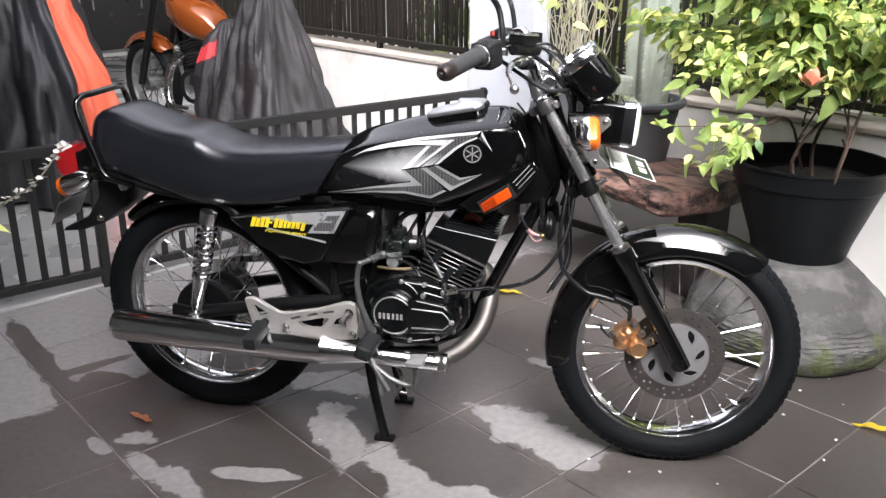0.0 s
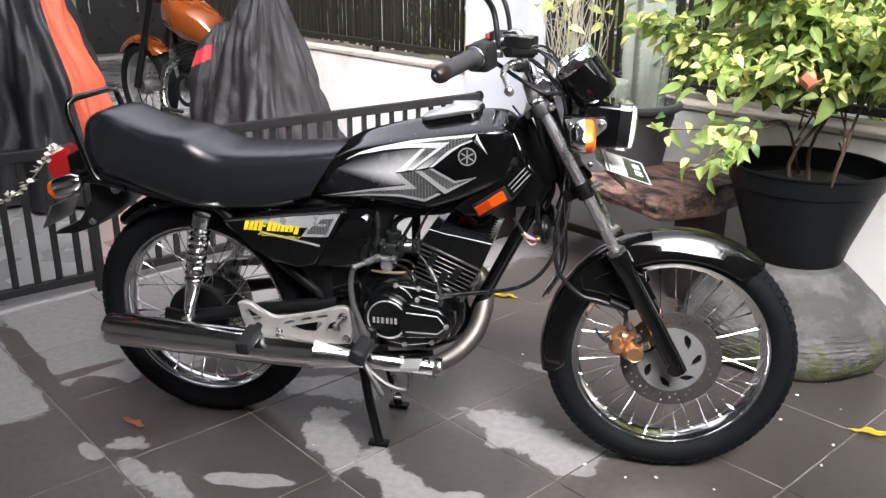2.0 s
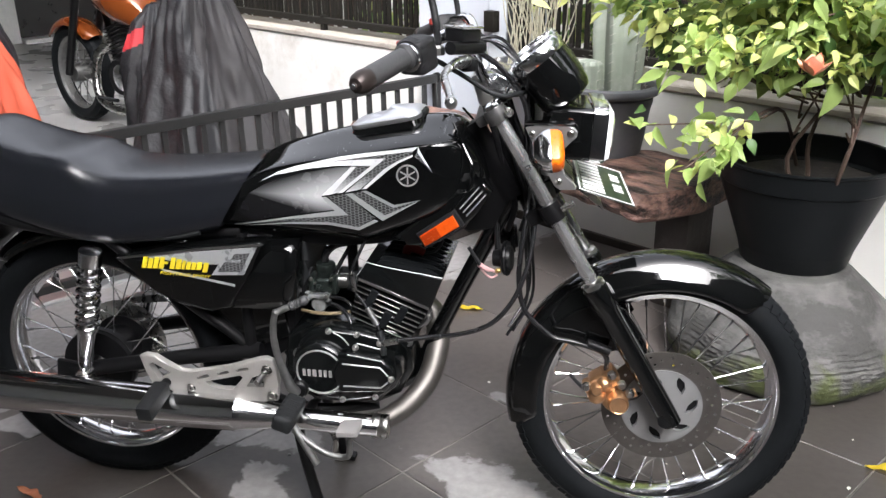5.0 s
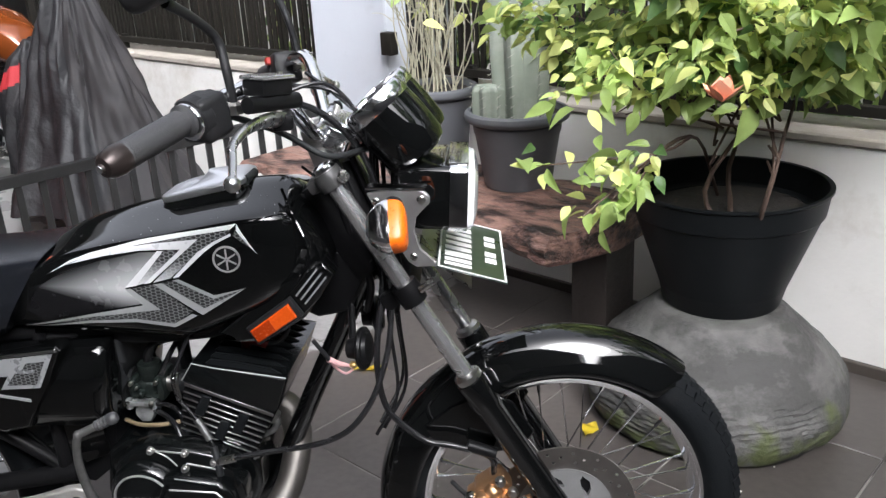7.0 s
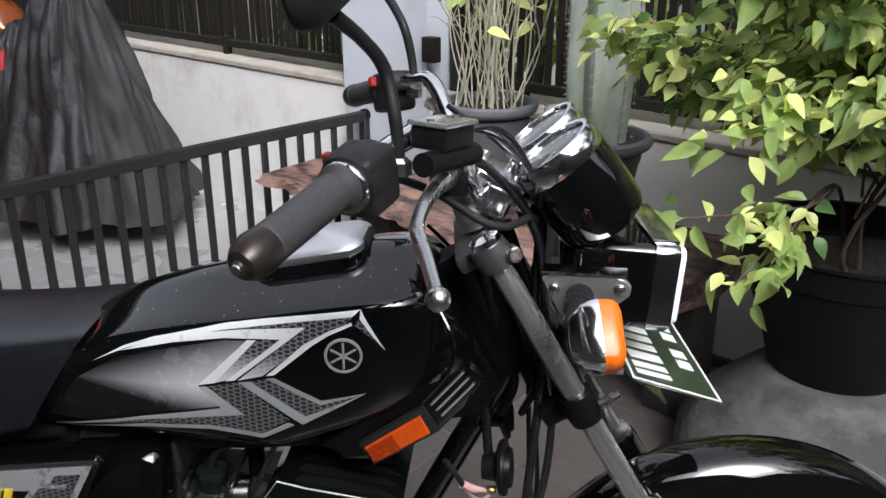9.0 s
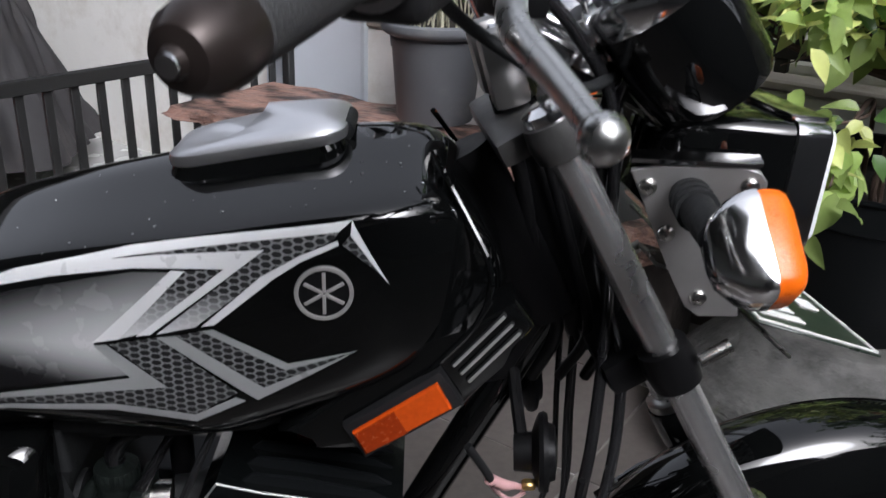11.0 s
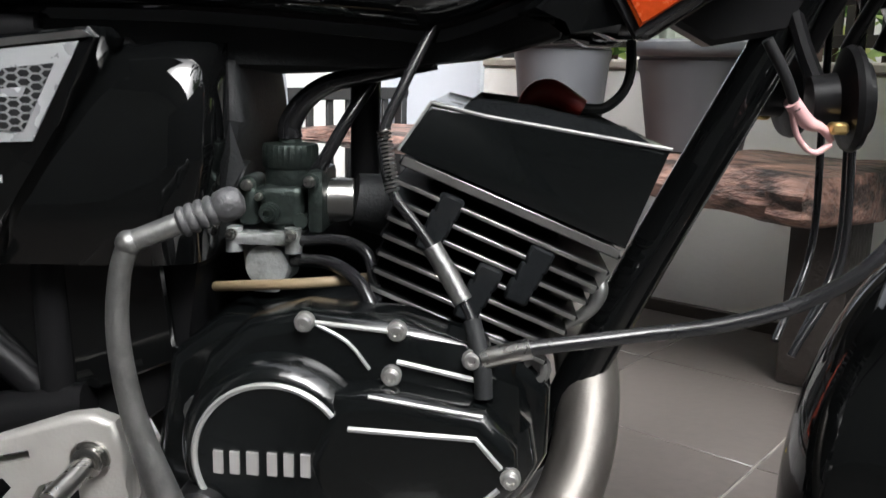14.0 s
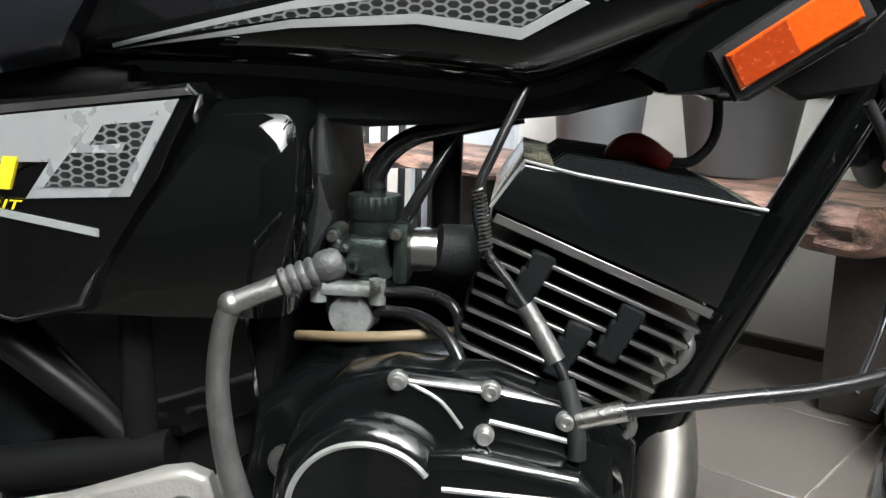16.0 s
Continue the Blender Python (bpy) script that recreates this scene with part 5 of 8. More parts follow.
# oil tank and air box between the covers
def oil_tank(b):
    """A moulded tank whose flank swells out below a broadly rounded top."""
    rings = []
    for k in range(17):
        t = k / 16
        z0, x0, x1 = 0.508 + 0.146 * t, -0.312 + 0.09 * max(0.0, t - 0.55) / 0.45 * t, -0.122 + 0.012 * min(1.0, t * 2)
        q = max(0.0, (t - 0.45) / 0.55)
        out = -0.124 + 0.036 * (1 - math.sqrt(max(0.0, 1 - q * q))) + 0.010 * max(0.0, 0.2 - t) / 0.2
        ring = []
        ring += [(x1, out + 0.020, z0), (x1 - 0.004, out + 0.009, z0), (x1 - 0.013, out + 0.002, z0), (x1 - 0.03, out - 0.002, z0)]
        ring += [(x1 + (x0 - x1) * w, out, z0 - 0.004 * w) for w in (0.45, 0.75, 0.93)] + [(x0, out + 0.012, z0 - 0.004), (x0, -0.070, z0 - 0.004), (x1, -0.070, z0)]
        rings.append(ring)
    return loft(b, rings)


both(oil_tank, "oil_tank", GLOSS, bike, "gloss black oil tank and air box")
ab = B()
block(ab, (0.20, 0.15, 0.16), pose(-0.27, 0, 0.58), 0.02, 3)
part("air_box", ab, PLASTIC, bike)
ab = B()
slab(ab, [(-0.30, 0.51), (-0.16, 0.515), (-0.135, 0.50), (-0.15, 0.40), (-0.20, 0.36), (-0.29, 0.38)], -0.07, 0.07, 0.008, 2)
part("battery_tray", ab, SATIN, bike)
# added black sheet in place of the dark empty space under the cover
ab = B()
slab(ab, [(-0.40, 0.53), (-0.16, 0.52), (-0.150, 0.43), (-0.21, 0.405), (-0.31, 0.43)], -0.082, -0.074, 0.002, 1)
part("dark_gap_sheet", ab, GLOSS, bike, "black sheet added for the dark empty space below the side cover")

ab = B()
slab(ab, [(-0.30, 0.70), (-0.30, 0.640), (-0.13, 0.640), (-0.078, 0.634), (0.0, 0.640), (0.06, 0.647), (0.115, 0.662), (0.125, 0.70)], -0.066, 0.066, 0.006, 2)
part("tank_cradle", ab, RUBBER, bike, "dark underside of the tank")
ab = B()
slab(ab, [(-0.22, 0.65), (-0.104, 0.645), (-0.098, 0.600), (-0.112, 0.574), (-0.116, 0.520), (-0.14, 0.49), (-0.22, 0.49)], -0.070, 0.060, 0.012, 3)
part("air_duct", ab, RUBBER, bike, "dull black rubber air duct")

# -- engine --
eng = B()
slab(eng, [(-0.165, 0.36), (-0.150, 0.440), (-0.112, 0.468), (-0.04, 0.474), (0.03, 0.478), (0.085, 0.465), (0.118, 0.425), (0.118, 0.375), (0.09, 0.318), (0.03, 0.285), (-0.10, 0.285), (-0.145, 0.31)], -0.095, 0.095, 0.012, 3)
engine = part("crankcase", eng, ENGINE, bike, "black two-stroke engine block")
cov = B()
slab(cov, [(-0.118, 0.375), (-0.120, 0.42), (-0.105, 0.458), (-0.078, 0.482), (-0.045, 0.490), (0.020, 0.486), (0.060, 0.472), (0.074, 0.466), (0.082, 0.440), (0.103, 0.420), (0.108, 0.393), (0.092, 0.362), (0.062, 0.335), (-0.01, 0.318), (-0.07, 0.325), (-0.10, 0.345)], -0.150, -0.100, 0.013, 4)
part("clutch_cover", cov, ENGINE, engine)
cv2 = B()
slab(cv2, [(-0.020, 0.444), (0.010, 0.447), (0.074, 0.436), (0.094, 0.413), (0.096, 0.388), (0.075, 0.362), (-0.02, 0.352), (-0.04, 0.40)], -0.172, -0.14, 0.012, 4)
part("oil_pump_cover", cv2, ENGINE, engine)
dm = B()
CC = Vector((-0.058, 0, 0.401))
lathe(dm, [(0.0625, 0.0), (0.062, 0.008), (0.0595, 0.0145), (0.056, 0.0195), (0.0515, 0.0228), (0.049, 0.0235), (0.046, 0.0225), (0.001, 0.0225)], pose(CC.x, -0.148, CC.z, 90), 56)
part("round_cover", dm, ENGINE, engine, "round black clutch cover with a bright ring")
rg = B()
arc = [(CC.x + 0.0485 * math.cos(radians(a)), -0.1722, CC.z + 0.0485 * math.sin(radians(a))) for a in range(38, 323, 6)]
tube(rg, arc, 0.0021, 6, 1)
part("bright_ring", rg, EDGE, engine)
tr = B()
tube(tr, [(-0.010, -0.172, 0.4235), (0.068, -0.172, 0.4205), (0.084, -0.172, 0.402)], 0.0019, 6, 1)
tube(tr, [(-0.010, -0.172, 0.3725), (0.068, -0.172, 0.3745), (0.083, -0.172, 0.388)], 0.0019, 6, 1)
tube(tr, [(0.017, -0.151, 0.4605), (0.072, -0.151, 0.4495)], 0.0018, 6, 1)
tube(tr, [(-0.034, -0.151, 0.484), (0.018, -0.151, 0.4795)], 0.0016, 6, 1)
tube(tr, [(-0.034, -0.151, 0.483), (-0.014, -0.151, 0.472), (0.000, -0.151, 0.455)], 0.0013, 6, 3)
tube(tr, [(0.002, -0.171, 0.4445), (0.072, -0.171, 0.4345)], 0.0013, 6, 1)
part("bright_edges", tr, EDGE, engine)
x = -0.0945
for w in (0.0105, 0.0105, 0.0130, 0.0105, 0.0105, 0.0105):
    mk = B()
    slab(mk, [(x, 0.3905), (x + w * 0.56, 0.3900), (x + w * 0.56, 0.4045), (x, 0.4050)], -0.1728, -0.170)
    x += w
    part("raised_bar", mk, SILVERPAINT, engine)


def bolt(b, x, y, z, r=0.0050, d=-1):
    m = pose(x, y, z, 90)
    lathe(b, [(r * 1.3, -0.002), (r * 1.3, 0.002), (r, 0.002), (r, 0.0065), (r * 0.85, 0.0075), (r * 0.5, 0.0075), (r * 0.45, 0.004), (0.0003, 0.004)], m, 14)


for x, z, y in ((-0.041, 0.484, -0.150), (0.017, 0.4805, -0.150), (0.014, 0.452, -0.152), (0.090, 0.396, -0.171), (0.064, 0.464, -0.150), (-0.105, 0.352, -0.150), (-0.02, 0.328, -0.150), (0.05, 0.340, -0.150)):
    b = B()
    bolt(b, x, y, z)
    part("bolt", b, BOLTSTEEL, engine, "bright steel socket bolt")
for x, z, y in ((0.105, 0.437, -0.085), (-0.126, 0.40, -0.10)):
    b = B()
    bolt(b, x, y, z, 0.010)
    part("bolt", b, GREYCAST, engine)

# added block that fills in the dark mass on the engine's far side
b = B()
slab(b, [(-0.15, 0.40), (-0.15, 0.495), (-0.11, 0.520), (0.01, 0.520), (0.04, 0.495), (0.04, 0.40)], 0.035, 0.110, 0.012, 3)
part("dark_mass_block", b, SATIN, engine, "dull black block added for the dark mass behind the engine")

# cylinder, leaning forward, with polished fin edges
CYL = Matrix.Translation((0.0785, 0, 0.541)) @ Matrix.Rotation(radians(22), 4, "Y")
b = B()
block(b, (0.10, 0.12, 0.12), CYL @ pose(-0.004, 0, -0.03), 0.01, 2)
cyl = part("cylinder", b, SATIN, bike, "black finned cylinder with polished fin edges")
for k in range(8):
    zz = 0.0115 - 0.0125 * k
    ln = 0.158 - 0.0035 * k
    b = B()
    block(b, (ln, 0.208 - 0.002 * k, 0.0034), CYL @ pose(0.002, 0, zz), 0.0012, 1)
    fin = part("fin", b, SATIN, cyl)
    for sy in (-1, 1):
        b = B()
        block(b, (ln - 0.004, 0.0016, 0.0028 if k else 0.006), CYL @ pose(0.002, sy * (0.1042 - 0.001 * k), zz + (0.002 if k == 0 else 0)), 0.0004, 1)
        part("fin_edge", b, POLISHED, cyl)
for cx, zz in ((-0.038, -0.022), (0.030, -0.030), (0.004, -0.055)):
    b = B()
    for k in range(3):
        block(b, (0.017, 0.010, 0.0165), CYL @ pose(cx + 0.0015 * k, -0.100, zz + 0.0125 * (k - 0.5)), 0.002, 1)
    part("fin_damper", b, TYRE, cyl)
b = B()
slab(b, [(0.010, 0.5875), (0.031, 0.619), (0.066, 0.611), (0.186, 0.593), (0.161, 0.527)], -0.104, 0.104, 0.004, 2)
head = part("cylinder_head", b, ENGINE, bike, "black cylinder head with smooth side plate")
for k in range(9):
    yy = -0.092 + 0.023 * k
    b = B()
    slab(b, [(0.045, 0.610), (0.060, 0.621), (0.10, 0.617), (0.160, 0.604), (0.180, 0.592)], yy - 0.0016, yy + 0.0016)
    part("head_fin", b, TYRE, head)
for sy in (-1, 1):
    b = B()
    tube(b, [(0.011, sy * 0.104, 0.588), (0.032, sy * 0.104, 0.619), (0.067, sy * 0.104, 0.611), (0.186, sy * 0.104, 0.593)], 0.0012, 5, 1)
    part("plate_edge", b, EDGE, head)
b = B()
tube(b, [(0.094, -0.02, 0.600), (0.100, -0.024, 0.619), (0.112, -0.026, 0.624), (0.134, -0.024, 0.613)], [0.0085, 0.0105, 0.0105, 0.008], 12, 4)
plug = part("plug_cap", b, RED, head, "red spark plug cap")
b = B()
tube(b, [(0.132, -0.024, 0.614), (0.154, -0.02, 0.616), (0.170, -0.01, 0.64), (0.165, 0.0, 0.70)], 0.0038, 8, 5)
part("plug_lead", b, RUBBER, plug)

# carburettor
b = B()
lathe(b, [(0.0175, 0.0), (0.0185, 0.004), (0.0185, 0.050), (0.001, 0.050)], pose(-0.076, -0.035, 0.522), 32)
block(b, (0.034, 0.044, 0.030), pose(-0.078, -0.035, 0.541), 0.008, 3)
rod(b, (-0.102, -0.058, 0.556), (-0.102, -0.030, 0.556), 0.0065, 14)
rod(b, (-0.056, -0.062, 0.560), (-0.056, -0.030, 0.560), 0.0060, 14)
rod(b, (-0.086, -0.062, 0.5365), (-0.086, -0.030, 0.5365), 0.0075, 16)
rod(b, (-0.064, -0.058, 0.531), (-0.064, -0.030, 0.531), 0.0055, 14)
rod(b, (-0.093, -0.060, 0.548), (-0.093, -0.030, 0.548), 0.0040, 12)
carb = part("carburettor", b, CARBMETAL, bike, "dark oily cast metal carburettor")
part("flange", block(B(), (0.012, 0.054, 0.046), pose(-0.053, -0.033, 0.545), 0.005, 2), CARBMETAL, carb)
part("shoulder", block(B(), (0.015, 0.050, 0.030), pose(-0.102, -0.034, 0.541), 0.006, 3), CARBMETAL, carb)
part("throat", lathe(B(), [(0.0215, 0), (0.022, 0.012), (0.016, 0.02)], pose(-0.11, -0.03, 0.548, 0, -90), 20), CARBMETAL, carb)
b = B()
knurl = [(0.0205 * (1.0 if k % 2 else 0.965) * math.cos(math.pi * k / 30), 0.0205 * (1.0 if k % 2 else 0.965) * math.sin(math.pi * k / 30)) for k in range(60)]
loft(b, [[(-0.076 + x * s, -0.035 + y * s, z) for x, y in knurl] for z, s in ((0.567, 0.96), (0.568, 1.0), (0.581, 1.0), (0.584, 0.95), (0.585, 0.5))])
lathe(b, [(0.0085, 0), (0.008, 0.010), (0.001, 0.010)], pose(-0.076, -0.035, 0.584), 20)
part("cap", b, CARBMETAL, carb, "round knurled carburettor cap")
BOWL = mat("pale_cast_bowl", (0.30, 0.31, 0.31), 0.45, 0.5, 0, 0.3, 60, 0.15, 300, second=(0.10, 0.11, 0.10), second_at=(0.5, 0.7), second_scale=40)
b = B()
slab(b, roundrect(-0.114, 0.5135, -0.066, 0.5225, 0.004), -0.066, -0.006, 0.003, 2)
for x in (-0.112, -0.069):
    rod(b, (x, -0.060, 0.508), (x, -0.060, 0.526), 0.0062, 14)
    rod(b, (x, -0.012, 0.508), (x, -0.012, 0.526), 0.0062, 14)
lathe(b, [(0.001, -0.031), (0.013, -0.031), (0.018, -0.027), (0.0215, -0.016), (0.0225, 0.002)], pose(-0.090, -0.036, 0.514), 32)
block(b, (0.020, 0.020, 0.012), pose(-0.092, -0.042, 0.481), 0.003, 2)
part("float_bowl", b, BOWL, carb, "pale grey float bowl")
b = B()
lathe(b, [(0.017, 0), (0.017, 0.008), (0.0155, 0.011), (0.001, 0.0118)], pose(-0.089, -0.048, 0.4975, 90), 28)
part("bowl_boss", b, BOWL, carb)
for x, z, y, r in ((-0.102, 0.556, -0.059, 0.0032), (-0.056, 0.560, -0.063, 0.0032), (-0.112, 0.5215, -0.066, 0.0032), (-0.069, 0.5215, -0.066, 0.0032), (-0.086, 0.5365, -0.062, 0.0050), (-0.093, 0.548, -0.060, 0.0022)):
    b = B()
    bolt(b, x, y, z, r)
    part("screw", b, CARBMETAL if r > 0.0045 else STEEL, carb)
b = B()
rod(b, (-0.05, -0.03, 0.543), (-0.030, -0.028, 0.543), 0.0165, 18)
part("inlet_collar", b, STEEL, carb)
b = B()
tube(b, [(-0.03, -0.028, 0.543), (-0.005, -0.02, 0.538), (0.02, 0, 0.53)], [0.02, 0.024, 0.03], 16, 4)
part("inlet_stub", b, RUBBER, carb)
b = B()
tube(b, [(-0.11, -0.03, 0.546), (-0.14, -0.03, 0.55), (-0.18, -0.02, 0.56)], [0.024, 0.026, 0.03], 16, 4)
part("air_hose", b, RUBBER, carb)

# cables and hoses
def hose(name, pts, r, material, label="", parent=bike, k=6):
    return part(name, tube(B(), pts, r, 12, k), material, parent, label)


hose("throttle_cable", [(-0.076, -0.035, 0.588), (-0.076, -0.035, 0.598), (-0.066, -0.036, 0.614), (-0.048, -0.04, 0.627), (-0.025, -0.04, 0.633), (0.03, -0.04, 0.645)], [0.0090, 0.0085, 0.0078, 0.0070, 0.0065, 0.006], CABLE)
hose("fuel_hose", [(-0.055, -0.045, 0.563), (-0.046, -0.05, 0.578), (-0.034, -0.045, 0.600), (-0.016, -0.03, 0.632), (-0.005, -0.03, 0.66)], [0.0062, 0.0048, 0.0046, 0.0046, 0.0046], CABLE)
hose("overflow_hose", [(-0.066, -0.058, 0.516), (-0.035, -0.07, 0.520), (-0.012, -0.085, 0.515), (-0.005, -0.09, 0.49)], 0.0042, CABLE)
hose("vent_hose", [(-0.075, -0.050, 0.500), (-0.04, -0.08, 0.506), (-0.015, -0.10, 0.498), (0.000, -0.115, 0.476)], 0.0048, CABLE)
hose("oil_hose", [(-0.13, -0.05, 0.478), (-0.09, -0.080, 0.488), (-0.05, -0.088, 0.493), (-0.012, -0.080, 0.496)], 0.0038, TAN, "tan oil hose")
hose("pump_cable", [(0.034, -0.09, 0.672), (0.014, -0.108, 0.628), (0.003, -0.118, 0.597), (0.009, -0.122, 0.565), (0.028, -0.126, 0.540), (0.048, -0.132, 0.512), (0.063, -0.140, 0.486), (0.071, -0.150, 0.458), (0.072, -0.150, 0.444)], 0.0034, CABLE)
hose("cable_sleeve", [(0.036, -0.128, 0.530), (0.047, -0.132, 0.513), (0.057, -0.136, 0.497)], 0.0064, GREYCAST)
hose("cable_sleeve", [(0.063, -0.140, 0.486), (0.070, -0.150, 0.462), (0.072, -0.152, 0.440)], 0.0060, RUBBER)
b = B()
sm = along(Vector((0.0035, -0.118, 0.602)), Vector((0.010, -0.122, 0.563)))
tube(b, [sm @ Vector((0.0042 * math.cos(2 * math.pi * k / 10), 0.0042 * math.sin(2 * math.pi * k / 10), 0.040 * k / 160)) for k in range(161)], 0.0008, 5, 1)
part("cable_spring", b, STEEL, bike)
hose("tacho_cable", [(0.074, -0.150, 0.466), (0.092, -0.150, 0.471), (0.168, -0.140, 0.481), (0.215, -0.140, 0.489), (0.262, -0.142, 0.505), (0.300, -0.146, 0.533), (0.333, -0.136, 0.578), (0.354, -0.112, 0.635), (0.362, -0.090, 0.69), (0.361, -0.070, 0.735), (0.345, -0.025, 0.79), (0.34, -0.03, 0.90), (0.35, -0.06, 0.98)], 0.0048, CABLE, "black tachometer cable")
b = B()
rod(b, (0.070, -0.150, 0.464), (0.100, -0.150, 0.4725), 0.0066, 12)
part("cable_ferrule", b, STEEL, bike)

# exhaust
b = B()
block(b, (0.052, 0.07, 0.016), pose(0.122, -0.035, 0.486, 0, -52), 0.005, 2)
block(b, (0.020, 0.02, 0.024), pose(0.141, -0.066, 0.502, 0, -52), 0.005, 2)
tube(b, [(0.126, -0.072, 0.466), (0.142, -0.072, 0.476), (0.150, -0.070, 0.490), (0.147, -0.066, 0.502)], [0.004, 0.005, 0.006, 0.005], 10, 4)
part("exhaust_flange", b, GREYCAST, bike, "grey cast exhaust flange")
b = B()
tube(b, [(0.105, 0.03, 0.475), (0.135, 0.035, 0.455), (0.151, 0.024, 0.42), (0.153, -0.012, 0.375), (0.139, -0.052, 0.330), (0.105, -0.098, 0.295), (0.06, -0.14, 0.279), (0.02, -0.155, 0.276)], [0.026, 0.026, 0.0255, 0.025, 0.0245, 0.023, 0.0215, 0.021], 20, 6)
part("header_pipe", b, PIPE, bike, "dull steel header pipe")
b = B()
ex0, ex1 = Vector((0.06, -0.165, 0.279)), Vector((-0.815, -0.190, 0.312))
L0 = (ex1 - ex0).length
prof = [(0.020, 0), (0.0225, 0.004), (0.0225, 0.188), (0.0235, 0.198), (0.036, 0.288), (0.0395, 0.302), (0.0402, 0.304), (0.0402, 0.309), (0.0392, 0.311), (0.0425, 0.42), (0.0430, 0.52), (0.0430, L0 - 0.02), (0.040, L0 - 0.005), (0.037, L0), (0.033, L0 - 0.002), (0.030, L0 - 0.02), (0.001, L0 - 0.03)]
lathe(b, prof, along(ex0, ex1), 40)
muffler = part("muffler", b, MUFFLER, bike, "long chrome muffler")
b = B()
lathe(b, [(0.0245, 0.0), (0.0255, 0.002), (0.0255, 0.012), (0.0245, 0.014), (0.0245, 0.022), (0.0255, 0.024), (0.0255, 0.032), (0.024, 0.034)], along(ex0 + Vector((0.018, 0.004, -0.001)), ex1), 24)
part("clamp", b, STEEL, muffler)

# -- footrest hangers --
def hanger(b):
    o = [(-0.449, 0.410), (-0.436, 0.416), (-0.413, 0.413), (-0.388, 0.395), (-0.362, 0.377), (-0.339, 0.375), (-0.255, 0.399), (-0.187, 0.424), (-0.169, 0.427), (-0.155, 0.422), (-0.148, 0.400),
         (-0.151, 0.369), (-0.149, 0.346), (-0.153, 0.327), (-0.183, 0.324), (-0.319, 0.325), (-0.384, 0.322), (-0.404, 0.327), (-0.426, 0.341), (-0.440, 0.372)]
    slab(b, o, -0.178, -0.162, 0.005, 3)
    return b


def hanger_holes(b):
    for poly in ([(-0.430, 0.391), (-0.420, 0.398), (-0.383, 0.376), (-0.411, 0.357)], [(-0.327, 0.370), (-0.301, 0.379), (-0.296, 0.374), (-0.323, 0.365)], [(-0.281, 0.383), (-0.255, 0.391), (-0.251, 0.386), (-0.277, 0.378)], [(-0.238, 0.395), (-0.210, 0.402), (-0.209, 0.396), (-0.236, 0.389)],
                 [(-0.309, 0.361), (-0.228, 0.382), (-0.223, 0.376), (-0.248, 0.347), (-0.276, 0.346), (-0.297, 0.351)], [(-0.217, 0.357), (-0.205, 0.378), (-0.180, 0.389), (-0.178, 0.360)]):
        slab(b, poly, -0.190, -0.150)
    return b


def cut(name, make, holes, material, parent, label):
    """A plate with real openings."""
    h1, c2 = link(name, make(B()), material), link("cutter", holes(B()), material)
    mod = h1.modifiers.new("holes", "BOOLEAN")
    mod.object, mod.operation, mod.solver = c2, "DIFFERENCE", "EXACT"
    dg = bpy.context.evaluated_depsgraph_get()
    me = bpy.data.meshes.new_from_object(h1.evaluated_get(dg))
    h1.modifiers.clear()
    me.set_sharp_from_angle(angle=radians(38))
    h1.data = me
    bpy.data.objects.remove(c2)
    h1.parent = parent
    return tagged(h1, label)


hang = cut("footrest_hanger", hanger, hanger_holes, ALU, bike, "silver cast footrest hanger with openings")
b = B()
for x, z, r in ((-0.170, 0.398, 0.010), (-0.163, 0.340, 0.009), (-0.340, 0.345, 0.008)):
    b = B()
    bolt(b, x, -0.178, z, r)
    part("bolt", b, STEEL, hang)
b = B()
rod(b, (-0.170, -0.178, 0.398), (-0.178, -0.215, 0.388), 0.007, 10)
part("brake_pivot", b, STEEL, hang)
mirror_b = mirror_y(hanger(B()))
part("footrest_hanger", mirror_b, ALU, bike)


def peg(b):
    block(b, (0.033, 0.090, 0.033), Matrix.Translation((-0.396, -0.238, 0.343)) @ pose(0, 0, 0, 9, 0, 0), 0.006, 2)
    return b


def front_peg(b):
    m = Matrix.Translation((-0.099, -0.255, 0.352)) @ pose(0, 0, 0, 0, 18, 0)
    block(b, (0.042, 0.095, 0.036), m, 0.013, 4)
    return b


def peg_rib(k):
    def make(b):
        m = Matrix.Translation((-0.099, -0.255, 0.352)) @ pose(0, 0, 0, 0, 18, 0)
        return block(b, (0.036, 0.005, 0.037), m @ pose(0, -0.035 + 0.014 * k, 0), 0.002, 1)
    return make


p1, p2 = both(peg, "rear_footpeg", RUBBER, bike, "black rubber passenger footpeg")
f1, f2 = both(front_peg, "front_footpeg", RUBBER, bike, "black rubber rider footpeg")
for k in range(6):
    both(peg_rib(k), "rib", RUBBER, f1)


def peg_arm(b):
    tube(b, [(-0.392, -0.165, 0.354), (-0.396, -0.19, 0.352), (-0.396, -0.23, 0.345)], 0.010, 10, 4)
    return b


def front_peg_arm(b):
    tube(b, [(-0.10, -0.11, 0.285), (-0.10, -0.19, 0.30), (-0.096, -0.225, 0.34)], 0.011, 10, 4)
    return b


both(peg_arm, "footpeg_arm", SATIN, p1)
both(front_peg_arm, "footpeg_arm", SATIN, bike)
b = B()
tube(b, [(-0.135, -0.19, 0.33), (-0.095, -0.235, 0.300), (-0.06, -0.245, 0.245), (-0.052, -0.247, 0.232)], 0.0075, 10, 4)
tube(b, [(-0.10, -0.235, 0.300), (-0.04, -0.245, 0.262), (0.012, -0.245, 0.255), (0.018, -0.245, 0.30)], 0.0065, 10, 4)
brake = part("brake_pedal", b, GREYCAST, bike, "grey cast brake pedal")
b = B()
